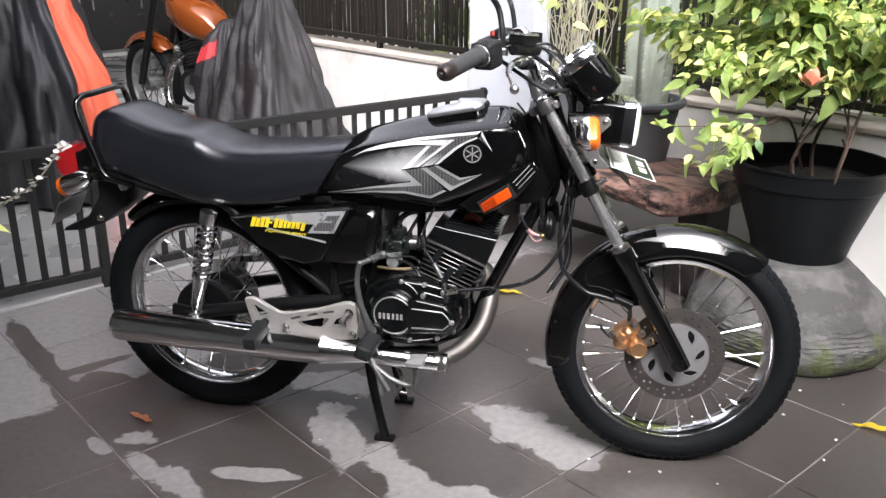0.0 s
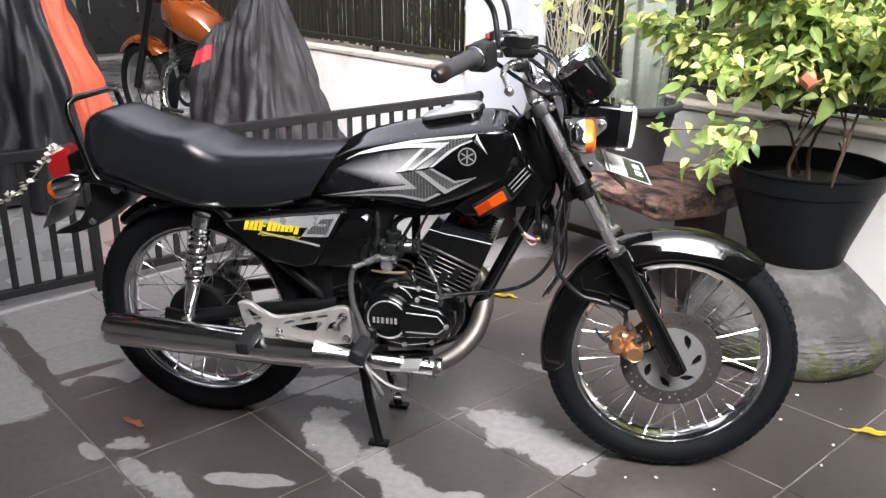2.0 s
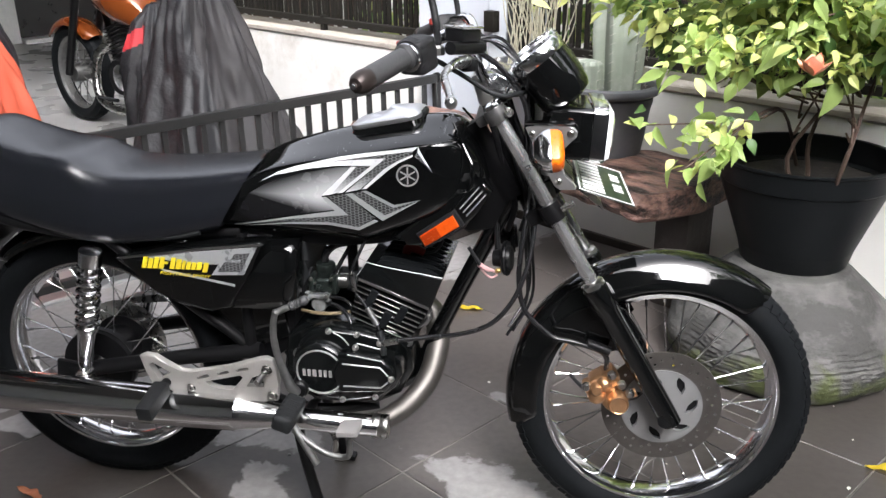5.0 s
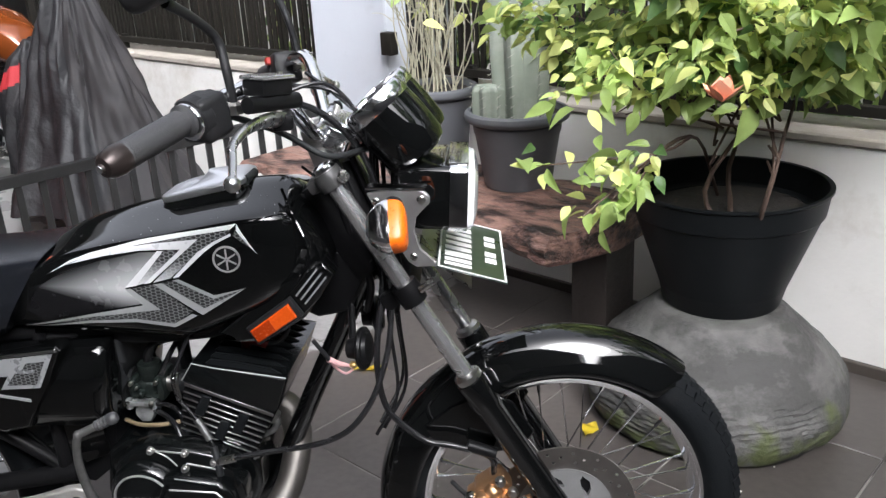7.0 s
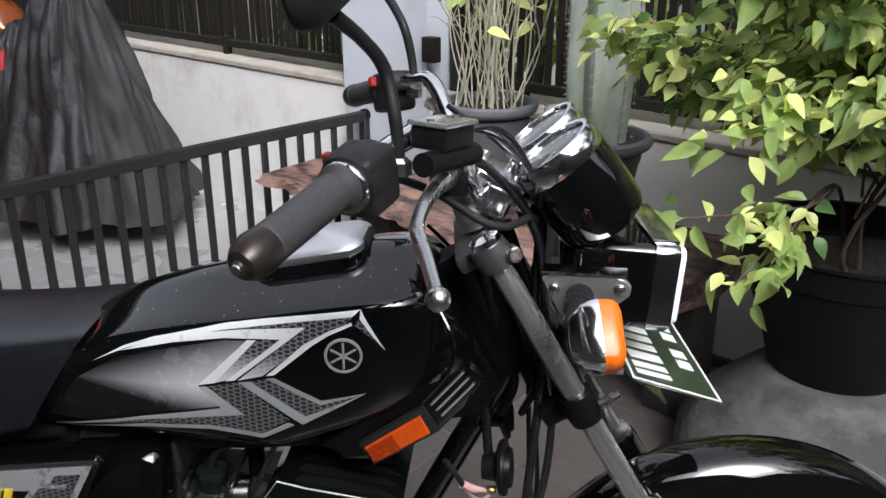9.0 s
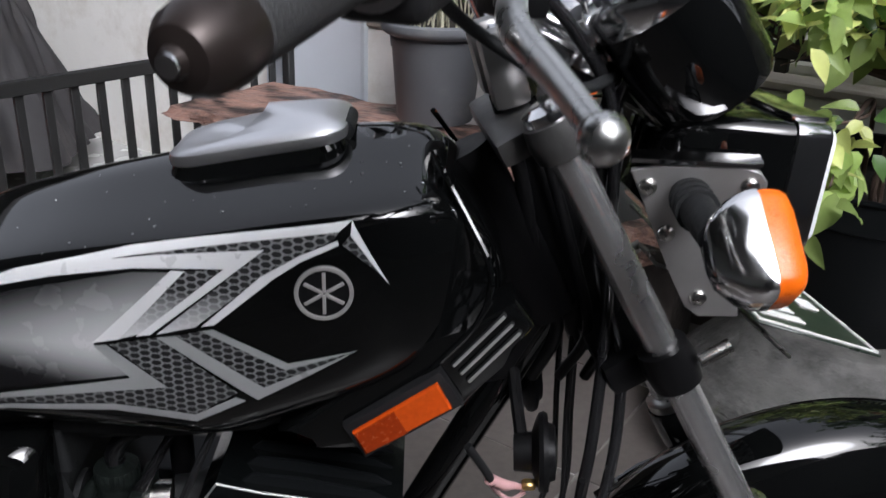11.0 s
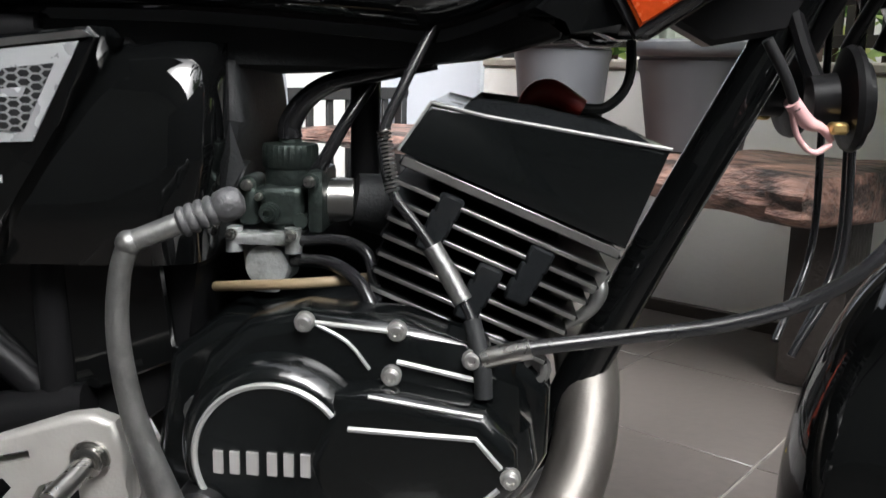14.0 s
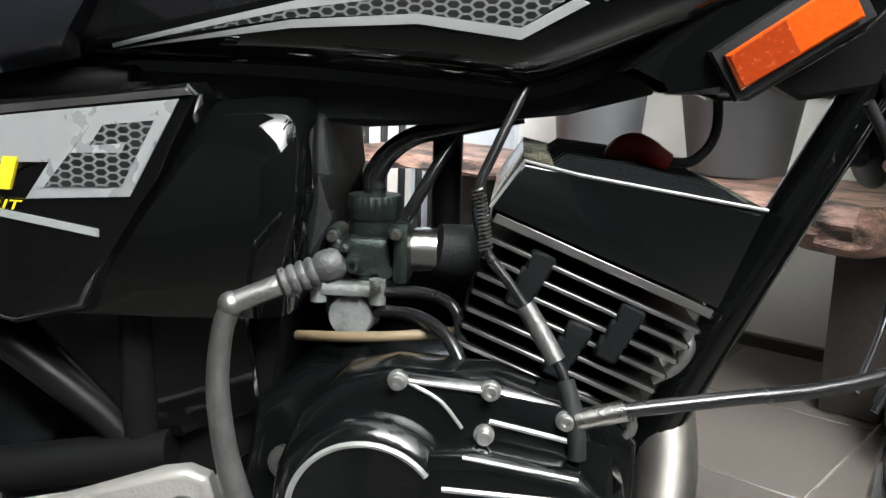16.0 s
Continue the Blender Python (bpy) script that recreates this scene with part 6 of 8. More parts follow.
block(b, (0.044, 0.050, 0.012), pose(0.020, -0.245, 0.322, 0, -6), 0.004, 2)
part("pad", b, SILVERPAINT, brake, "silver brake pedal pad")

# kick starter
WORNRUBBER = mat("worn_grey_rubber", (0.075, 0.075, 0.078), 0.5, 0.2, 0, 0.3, 60, 0.2, 250, second=(0.14, 0.14, 0.14), second_at=(0.55, 0.75), second_scale=40)
b = B()
tube(b, [(-0.106, -0.155, 0.358), (-0.110, -0.19, 0.364), (-0.121, -0.195, 0.395), (-0.134, -0.196, 0.440), (-0.140, -0.196, 0.485), (-0.138, -0.194, 0.520), (-0.133, -0.192, 0.538)], [0.0115, 0.0115, 0.0095, 0.0075, 0.0068, 0.0064, 0.0064], 14, 5)
ball(b, (-0.1325, -0.192, 0.539), 0.0078, 16)
kick = part("kick_starter", b, GREYCAST, bike, "grey cast kick start lever")
b = B()
tube(b, [(-0.1325, -0.192, 0.539), (-0.100, -0.183, 0.5525)], [0.0066, 0.0064], 14, 1)
part("stub", b, GREYCAST, kick)
b = B()
prof = [(0.0062, 0)]
for k in range(4):
    prof += [(0.0088, 0.002 + 0.0056 * k), (0.0092, 0.0036 + 0.0056 * k), (0.0088, 0.0050 + 0.0056 * k), (0.0074, 0.0058 + 0.0056 * k)]
prof += [(0.0095, 0.0255), (0.0100, 0.030), (0.0094, 0.035), (0.0068, 0.0385), (0.001, 0.040)]
lathe(b, prof, along((-0.106, -0.1850, 0.5500), (-0.068, -0.174, 0.5652)), 20)
part("foot_rubber", b, WORNRUBBER, kick, "ribbed grey rubber kick pedal")
b = B()
lathe(b, [(0.020, 0), (0.020, 0.03), (0.016, 0.034), (0.001, 0.034)], pose(-0.104, -0.150, 0.360, 90), 20)
part("boss", b, SATIN, kick)

# centre stand and side stand
b = B()
for sy in (-1, 1):
    tube(b, [(-0.155, sy * 0.085, 0.25), (-0.130, sy * 0.098, 0.12), (-0.105, sy * 0.102, 0.010)], 0.0125, 12, 3)
    block(b, (0.055, 0.026, 0.012), pose(-0.105, sy * 0.104, 0.007, 0, 0, 0), 0.003, 2)
tube(b, [(-0.146, -0.09, 0.20), (-0.146, 0.09, 0.20)], 0.010, 10, 1)
part("centre_stand", b, SATIN, bike, "black centre stand, down")
b = B()
tube(b, [(-0.05, 0.10, 0.27), (-0.12, 0.13, 0.20), (-0.22, 0.13, 0.185)], 0.009, 10, 3)
part("side_stand", b, SATIN, bike)
b = B()
tube(b, [(-0.07, -0.12, 0.25), (-0.050, -0.125, 0.205), (-0.055, -0.13, 0.170), (-0.035, -0.13, 0.165)], 0.006, 8, 4)
part("stand_spring", b, STEEL, bike)

# -- wheels --
def wheel(name, c, tyre_w, xf, label, hub_r, hub_w, lean=1):
    w = B()
    lathe(w, [(0.012, -hub_w - 0.012), (hub_r * 0.62, -hub_w), (hub_r, -hub_w), (hub_r, -hub_w + 0.008), (hub_r * 0.72, -hub_w + 0.012), (hub_r * 0.72, hub_w - 0.012), (hub_r, hub_w - 0.008), (hub_r, hub_w), (hub_r * 0.62, hub_w), (0.012, hub_w + 0.012)], Matrix.Translation(c) @ pose(0, 0, 0, 90), 32)
    e = part(name, w, SATIN, bike, label, xf=xf)
    rim = B()
    pr = [(0.2425, 0.031), (0.2405, 0.0335), (0.236, 0.0325), (0.2345, 0.028), (0.229, 0.026), (0.222, 0.012), (0.2205, 0.0), (0.222, -0.012), (0.229, -0.026), (0.2345, -0.028), (0.236, -0.0325), (0.2405, -0.0335), (0.2425, -0.031), (0.234, -0.022), (0.234, 0.022)]
    lathe(rim, pr, Matrix.Translation(c) @ pose(0, 0, 0, 90), 80, True)
    part("rim", rim, CHROME, e, "chrome wheel rim", xf=xf)
    ty = B()
    R, h = c.z, tyre_w / 2
    pr = [(0.2375, 0.029), (0.2435, 0.0345), (0.252, h * 0.93), (0.264, h), (0.278, h * 0.965), (0.289, h * 0.80), (0.298, h * 0.52), (0.3025, h * 0.2), (0.3035, 0)]
    pr = [(r * (R - 0.003) / 0.3035 if r > 0.26 else r, y) for r, y in pr]
    lathe(ty, pr + [(r, -y) for r, y in reversed(pr[:-1])], Matrix.Translation(c) @ pose(0, 0, 0, 90), 96, True)
    tyre = part("tyre", ty, TYRE, e, "black rubber tyre", xf=xf, smooth=50)
    tread = B()
    n = 84
    for k in range(n):
        for row, (y, rr, sk, ln, wd) in enumerate(((-0.34, 0.9915, 24, 0.019, 0.019), (-0.70, 0.972, 12, 0.019, 0.016), (0.34, 0.9915, -24, 0.019, 0.019), (0.70, 0.972, -12, 0.019, 0.016), (0.0, 0.998, 0, 0.017, 0.012))):
            a = 2 * math.pi * (k + (0.5 if row % 2 else 0)) / n
            tilt = {0: 28, 1: 52, 2: -28, 3: -52, 4: 0}[row]
            m = Matrix.Translation(c) @ Matrix.Rotation(-a, 4, "Y") @ Matrix.Translation((0, y * h, (R - 0.0032) * rr - 0.0012)) @ Matrix.Rotation(radians(tilt), 4, "X") @ Matrix.Rotation(radians(sk), 4, "Z")
            block(tread, (ln, wd, 0.0045), m)
    part("tread", tread, TYRE, tyre, xf=xf)
    sp = None
    n = 36
    for k in range(n):
        side = -1 if k % 2 else 1
        a = 2 * math.pi * k / n
        swing = radians(52) * (1 if (k // 2) % 2 else -1)
        b = B()
        p0 = c + Vector((hub_r * 0.9 * math.sin(a - swing * 0.55), side * (hub_w - 0.003), hub_r * 0.9 * math.cos(a - swing * 0.55)))
        p1 = c + Vector((0.2225 * math.sin(a), side * 0.006, 0.2225 * math.cos(a)))
        rod(b, p0, p1, 0.0015, 6)
        d = (p1 - p0).normalized()
        rod(b, p1 - d * 0.016, p1, 0.0032, 6)
        part("spoke", b, CHROME, e, xf=xf)
    return e


rear_wheel = wheel("rear_wheel", REAR, 0.098, None, "spoked rear wheel with chrome rim and black tyre", 0.070, 0.055)
b = B()
lathe(b, [(0.078, -0.06), (0.085, -0.055), (0.085, -0.04), (0.07, -0.035)], Matrix.Translation(REAR) @ pose(0, 0, 0, -90), 36)
lathe(b, [(0.010, 0.04), (0.072, 0.045), (0.085, 0.058), (0.083, 0.066), (0.03, 0.072), (0.012, 0.10), (0.001, 0.10)], Matrix.Translation(REAR) @ pose(0, 0, 0, 90), 36)
part("drum", b, SATIN, rear_wheel, "black brake drum")
b = B()
lathe(b, [(0.098, 0.058), (0.105, 0.0605), (0.098, 0.063), (0.04, 0.064)], Matrix.Translation(REAR) @ pose(0, 0, 0, -90), 48)
part("sprocket", b, STEEL, rear_wheel)

# swingarm, chain guard, mudguard
b = B()
for sy in (-1, 1):
    tube(b, [(-0.215, sy * 0.085, 0.395), (-0.42, sy * 0.10, 0.365), (-0.66, sy * 0.105, 0.318)], 0.017, 12, 3)
    block(b, (0.09, 0.014, 0.05), pose(-0.65, sy * 0.108, 0.318, 0, 8), 0.006, 2)
part("swingarm", b, SATIN, bike)
b = B()
slab(b, [(-0.25, 0.45), (-0.42, 0.452), (-0.60, 0.425), (-0.66, 0.39), (-0.60, 0.405), (-0.42, 0.425), (-0.25, 0.42)], 0.075, 0.10, 0.004, 1)
part("chain_guard", b, STEEL, bike)
b = B()
rod(b, (REAR.x, -0.135, REAR.z), (REAR.x, 0.135, REAR.z), 0.009, 12)
lathe(b, [(0.016, 0), (0.016, 0.012), (0.010, 0.014)], pose(REAR.x, -0.124, REAR.z, 90), 6)
part("rear_axle", b, STEEL, bike)


def arc_guard(b, c, r, a0, a1, w, lip, thick=0.003, n=40, half=None):
    """A mudguard: an arched strip with rolled-down edges; angles in degrees from the front, upwards."""
    outer, rings = [], []
    for i in range(n + 1):
        a = radians(a0 + (a1 - a0) * i / n)
        e = min(1.0, 9 * min(i, n - i) / n + 0.66)
        ring = []
        half = half or [(1.0, 1.0), (0.98, 0.80), (0.92, 0.61), (0.83, 0.44), (0.71, 0.29), (0.56, 0.17), (0.38, 0.075), (0.19, 0.018), (0.05, 0.0)]
        prof = [(-w * e * a, 0.004 - lip * e * d) for a, d in half] + [(w * e * a, 0.004 - lip * e * d) for a, d in reversed(half)]
        for y, d in prof + [(y * 0.97, d - thick) for y, d in reversed(prof)]:
            ring.append((c.x + (r + d) * math.cos(a), c.y + y, c.z + (r + d) * math.sin(a)))
        rings.append(ring)
    return loft(b, rings)


part("rear_mudguard", arc_guard(B(), REAR, 0.338, 20, 132, 0.062, 0.035), GLOSS, bike, "black rear mudguard", 50)
b = B()
slab(b, [(-0.86, 0.70), (-0.80, 0.665), (-0.83, 0.60), (-0.90, 0.545), (-0.965, 0.520), (-1.03, 0.512), (-1.02, 0.525), (-0.94, 0.555), (-0.895, 0.62), (-0.905, 0.70)], -0.065, 0.065, 0.006, 2)
part("mud_flap", b, PLASTIC, bike, "black plastic tail bracket")
b = B()
slab(b, [(-0.86, 0.78), (-0.72, 0.70), (-0.80, 0.66), (-0.95, 0.665), (-0.955, 0.74)], -0.075, 0.075, 0.012, 3)
part("tail_fairing", b, GLOSS, bike)
b = B()
slab(b, [(-0.945, 0.762), (-1.005, 0.752), (-1.022, 0.735), (-1.020, 0.690), (-1.000, 0.664), (-0.945, 0.668)], -0.070, 0.070, 0.012, 3)
part("tail_light", b, REDLENS, bike, "red tail light")
for sy in (-1, 1):
    b = B()
    a, c = Vector((-0.862, sy * 0.16, 0.700)), Vector((-0.945, sy * 0.165, 0.668))
    lathe(b, [(0.012, -0.004), (0.024, 0.012), (0.027, 0.05), (0.026, 0.066)], along(a, c), 20)
    sig = part("rear_indicator", b, CHROME, bike, "chrome rear indicator with amber lens")
    b = B()
    lathe(b, [(0.026, 0.066), (0.024, 0.080), (0.014, 0.088), (0.001, 0.090)], along(a, c), 20)
    part("lens", b, AMBER, sig)
    b = B()
    tube(b, [(-0.885, sy * 0.06, 0.685), (-0.89, sy * 0.15, 0.690)], 0.008, 8, 1)
    part("stem", b, PLASTIC, sig)
b = B()
block(b, (0.004, 0.13, 0.075), pose(-1.03, -0.02, 0.568, 0, 28), 0.002, 1)
part("rear_plate", b, mat("grey_plate_back", (0.20, 0.20, 0.20), 0.4, 0.5), bike, "grey rear number plate")
for x, z in ((-0.817, 0.665), (-0.905, 0.56)):
    b = B()
    bolt(b, x, -0.067, z, 0.008)
    part("tail_bolt", b, STEEL, bike)
b = B()
lathe(b, [(0.012, 0), (0.013, 0.012), (0.004, 0.016)], pose(-0.79, -0.112, 0.672, 90), 14)
part("tail_bolt", b, STEEL, bike)


# rear shock absorbers
def shock(sy):
    top, low = Vector((-0.540, sy * 0.145, 0.632)), Vector((-0.612, sy * 0.135, 0.330))
    d = (low - top)
    L = d.length
    m = along(top, low)
    b = B()
    lathe(b, [(0.010, 0), (0.023, 0.002), (0.024, 0.008), (0.024, 0.034), (0.021, 0.037), (0.001, 0.037)], m, 24)
    e = part("shock_absorber", b, CHROME, bike, "chrome coil spring shock absorber")
    b = B()
    turns, n = 8, 18
    pts = [m @ Vector((0.0215 * math.cos(2 * math.pi * k / n), 0.0215 * math.sin(2 * math.pi * k / n), 0.040 + 0.146 * k / (turns * n))) for k in range(turns * n + 1)]
    tube(b, pts, 0.0046, 8, 1)
    part("spring", b, CHROME, e)
    b = B()
    rod(b, m @ Vector((0, 0, 0.03)), m @ Vector((0, 0, 0.20)), 0.011, 14)
    part("damper_rod", b, STEEL, e)
    b = B()
    lathe(b, [(0.024, 0.186), (0.024, 0.194), (0.0195, 0.198), (0.0175, L - 0.035), (0.012, L - 0.02), (0.012, L)], m, 20)
    lathe(b, [(0.017, -0.014), (0.017, 0.014)], Matrix.Translation(low) @ pose(0, 0, 0, 90), 18)
    part("damper_body", b, CHROME, e)
    b = B()
    bolt(b, low.x, low.y + (-0.016 if sy < 0 else 0.0), low.z, 0.010)
    part("bolt", b, STEEL, e)


shock(-1)
shock(1)

# ---- the motorcycle's front, steered a little to its left ----
def U(x, y, z):
    """A place on the steered front, given where it stands, as it lies with the bars straight."""
    return UNSTEER @ Vector((x, y, z))


front_wheel = wheel("front_wheel", FRONT, 0.094, STEER, "spoked front wheel with chrome rim, black tyre and brake disc", 0.045, 0.034)
# brake disc: a drilled ring on a slotted carrier
def disc_ring(b):
    lathe(b, [(0.080, -0.002), (0.122, -0.002), (0.122, 0.002), (0.080, 0.002)], Matrix.Translation(FRONT + Vector((0, -0.050, 0))) @ pose(0, 0, 0, 90), 72, True)
    return b


def disc_holes(b):
    for k in range(32):
        a = 2 * math.pi * k / 32
        for r in ((0.094, 0.111) if k % 2 else (0.1025,)):
            aa = a + (0.06 if r > 0.1 else 0)
            rod(b, FRONT + Vector((r * math.cos(aa), -0.060, r * math.sin(aa))), FRONT + Vector((r * math.cos(aa), -0.040, r * math.sin(aa))), 0.0030, 10)
    return b


def carrier(b):
    lathe(b, [(0.012, -0.004), (0.030, -0.009), (0.052, -0.004), (0.081, -0.003), (0.083, 0.004), (0.012, 0.006)], Matrix.Translation(FRONT + Vector((0, -0.052, 0))) @ pose(0, 0, 0, 90), 56, True)
    return b


def carrier_holes(b):
    for k in range(7):
        a = 2 * math.pi * k / 7
        poly = []
        for r, da in ((0.049, -0.24), (0.062, -0.13), (0.071, 0.03), (0.075, 0.26), (0.066, 0.27), (0.053, 0.10)):
            poly.append((FRONT.x + r * math.cos(a + da), FRONT.z + r * math.sin(a + da)))
        slab(b, poly, -0.075, -0.030)
    return b


dr = cut("brake_disc", disc_ring, disc_holes, DISC, front_wheel, "drilled steel brake disc")
dc = cut("disc_carrier", carrier, carrier_holes, DISCGREY, front_wheel, "slotted grey disc carrier")
for ob in (dr, dc):
    ob.data.transform(STEER)

b = B()
lathe(b, [(0.028, -0.001), (0.078, -0.001), (0.079, 0.001), (0.078, 0.004), (0.028, 0.006)], Matrix.Translation(FRONT + Vector((0, -0.044, 0))) @ pose(0, 0, 0, 90), 40, True)
part("hub_flange", b, SATIN, front_wheel, "dark hub flange behind the disc carrier", xf=STEER)

# forks
FZ = 0.095
fork = None
for sy in (-1, 1):
    b = B()
    off = Vector((0, sy * FZ, 0))
    p0, p1 = FRONT + off, FRONT + off + AXIS
    lathe(b, [(0.012, -0.022), (0.020, -0.016), (0.0215, 0.03), (0.0215, 0.262), (0.0250, 0.272), (0.0255, 0.312), (0.0245, 0.318), (0.018, 0.322)], along(p0 + LEG, p1 + LEG), 24)
    lower = part("fork_lower", b, GLOSS, bike, "black fork lower leg", xf=STEER)
    b = B()
    lathe(b, [(0.0137, 0.30), (0.0137, 0.722)], along(p0 + LEG, p1 + LEG), 24)
    part("fork_tube", b, FORKTUBE, bike, "polished steel fork tube", xf=STEER)
    b = B()
    lathe(b, [(0.0165, 0.315), (0.0225, 0.317), (0.0225, 0.328), (0.0165, 0.332)], along(p0 + LEG, p1 + LEG), 20)
    part("dust_seal", b, STEEL, lower, xf=STEER)
    b = B()
    lathe(b, [(0.012, 0.0), (0.012, 0.012), (0.016, 0.016), (0.016, 0.03), (0.001, 0.03)], Matrix.Translation(FRONT + Vector((0, sy * 0.085, 0))) @ pose(0, 0, 0, 90 if sy < 0 else -90), 20)
    part("axle_nut", b, SATIN, lower, xf=STEER)
b = B()
rod(b, FRONT + Vector((0, -0.10, 0)), FRONT + Vector((0, 0.10, 0)), 0.008, 10)
part("front_axle", b, STEEL, bike, xf=STEER)


SATINGREY = mat("dull_grey_casting", (0.085, 0.084, 0.083), 0.36, 0.6, 0, 0.15, 60, 0.06, 300)
ZINC = mat("zinc_plated_sheet", (0.52, 0.515, 0.51), 0.45, 0.9, 0, 0.2, 30, 0.04, 200, rough_vary=0.1)


def clamp(b, s, wide, deep, hgt, back=0.05):
    c = FRONT + AXIS * s + LEG
    m = Matrix.Translation(c) @ Matrix.Rotation(-RAKE, 4, "Y")
    block(b, (deep, 2 * wide, hgt), m @ pose(-back / 2 + 0.004, 0, 0), 0.008, 2)
    for sy in (-1, 1):
        lathe(b, [(0.0205, -hgt / 2 - 0.003), (0.0225, 0), (0.0205, hgt / 2 + 0.003)], m @ pose(0, sy * FZ, 0), 20)
    return b


low_cl = part("lower_clamp", clamp(B(), 0.491, 0.085, 0.060, 0.030), SATIN, bike, "black lower fork clamp", xf=STEER)
bm_m = Matrix.Translation(FRONT + AXIS * 0.491 + LEG) @ Matrix.Rotation(-RAKE, 4, "Y")
for sy in (-1, 1):
    b = B()
    rod(b, bm_m @ Vector((0.02, sy * (FZ + 0.016), 0)), bm_m @ Vector((0.046, sy * (FZ + 0.016), 0)), 0.006, 10)
    part("clamp_bolt", b, STEEL, low_cl, xf=STEER)
top_cl = part("upper_clamp", clamp(B(), 0.702, 0.082, 0.044, 0.022), SATINGREY, bike, "grey cast upper fork clamp", xf=STEER)
for sy in (-1, 1):
    b = B()
    lathe(b, [(0.0175, 0), (0.0185, 0.004), (0.0175, 0.010), (0.010, 0.014), (0.001, 0.014)], along(FRONT + AXIS * 0.714 + LEG + Vector((0, sy * FZ, 0)), FRONT + AXIS + LEG + Vector((0, sy * FZ, 0))), 20)
    part("fork_cap", b, CHROME, top_cl, xf=STEER)
    b = B()
    q = FRONT + AXIS * 0.702 + LEG + Vector((0.020, sy * (FZ + 0.010), 0.006))
    lathe(b, [(0.008, -0.014), (0.009, -0.010), (0.009, 0.010), (0.007, 0.012), (0.001, 0.012)], along(q, q + Vector((0.3, sy * 1.0, 0.1))), 16)
    part("pinch_bolt", b, STEEL, top_cl, xf=STEER)

# front mudguard with its stay
fg = part("front_mudguard", arc_guard(B(), FRONT, 0.3165, 50, 192, 0.060, 0.062, n=64, half=[(1.0, 1.0), (0.995, 0.92), (0.985, 0.84), (0.96, 0.76), (0.90, 0.655), (0.80, 0.475), (0.70, 0.30), (0.60, 0.175), (0.48, 0.09), (0.33, 0.035), (0.17, 0.008), (0.05, 0.0)]), GLOSS, bike, "gloss black front mudguard", 60, STEER)
for sy in (-1, 1):
    b = B()
    slab(b, [(0.395, 0.485), (0.44, 0.520), (0.50, 0.545), (0.540, 0.525), (0.575, 0.470), (0.555, 0.440), (0.500, 0.432), (0.41, 0.452)], sy * 0.0685 - 0.004, sy * 0.0685 + 0.004, 0.002, 1)
    part("stay", b, GLOSS, fg, xf=STEER)

# caliper
b = B()
CA = FRONT + Vector((-0.116, -0.066, 0.046))
cm = Matrix.Translation(CA) @ Matrix.Rotation(radians(-33), 4, "Y")
block(b, (0.044, 0.050, 0.080), cm, 0.014, 4)
ball(b, cm @ Vector((-0.020, -0.022, 0.006)), 0.019, 16)
ball(b, cm @ Vector((0.006, -0.024, 0.020)), 0.016, 16)
rod(b, cm @ Vector((0.026, -0.020, -0.026)), cm @ Vector((0.050, -0.020, -0.030)), 0.009, 12)
block(b, (0.030, 0.040, 0.036), cm @ pose(0.022, -0.006, 0.022), 0.007, 2)
block(b, (0.026, 0.036, 0.030), cm @ pose(-0.024, -0.004, 0.020), 0.006, 2)
lathe(b, [(0.021, 0), (0.021, 0.024), (0.018, 0.029), (0.016, 0.027), (0.001, 0.027)], cm @ pose(0.010, -0.022, -0.024, 90), 28)
lathe(b, [(0.012, 0), (0.012, 0.016), (0.009, 0.02), (0.001, 0.02)], cm @ pose(-0.012, -0.022, 0.022, 90), 20)
cal = part("brake_caliper", b, GOLD, bike, "bronze anodised brake caliper", xf=STEER)
for x, z in ((0.030, 0.034), (0.036, 0.006), (-0.026, 0.038), (0.040, -0.020)):
    b = B()
    q = cm @ Vector((x, -0.030, z))
    lathe(b, [(0.009, 0), (0.009, 0.008), (0.006, 0.012), (0.001, 0.012)], Matrix.Translation(q) @ pose(0, 0, 0, 90), 12)
    part("bolt", b, STEEL, cal, xf=STEER)
b = B()
tube(b, [FRONT + Vector((-0.118, -0.075, 0.090)), FRONT + Vector((-0.125, -0.085, 0.13)), U(0.452, -0.10, 0.468), U(0.405, -0.10, 0.478), U(0.358, -0.10, 0.519), U(0.342, -0.10, 0.551), U(0.336, -0.10, 0.602), U(0.340, -0.10, 0.662), U(0.348, -0.07, 0.735), U(0.352, -0.03, 0.82), U(0.338, -0.05, 0.93), U(0.305, -0.055, 0.985), U(0.268, -0.075, 1.022), U(0.235, -0.13, 1.045)], 0.0052, 10, 6)
part("brake_hose", b, CABLE, bike, "black brake hose", xf=STEER)
b = B()
tube(b, [FRONT + Vector((-0.16, -0.085, 0.152)), FRONT + Vector((-0.115, -0.085, 0.135))], 0.010, 10, 1)
part("hose_union", b, SATIN, cal, xf=STEER)
b = B()
tube(b, [FRONT + Vector((-0.11, -0.06, 0.03)), FRONT + Vector((-0.16, -0.07, 0.045)), FRONT + Vector((-0.19, -0.07, 0.075))], 0.004, 8, 4)
part("speedo_cable", b, RUBBER, bike, xf=STEER)

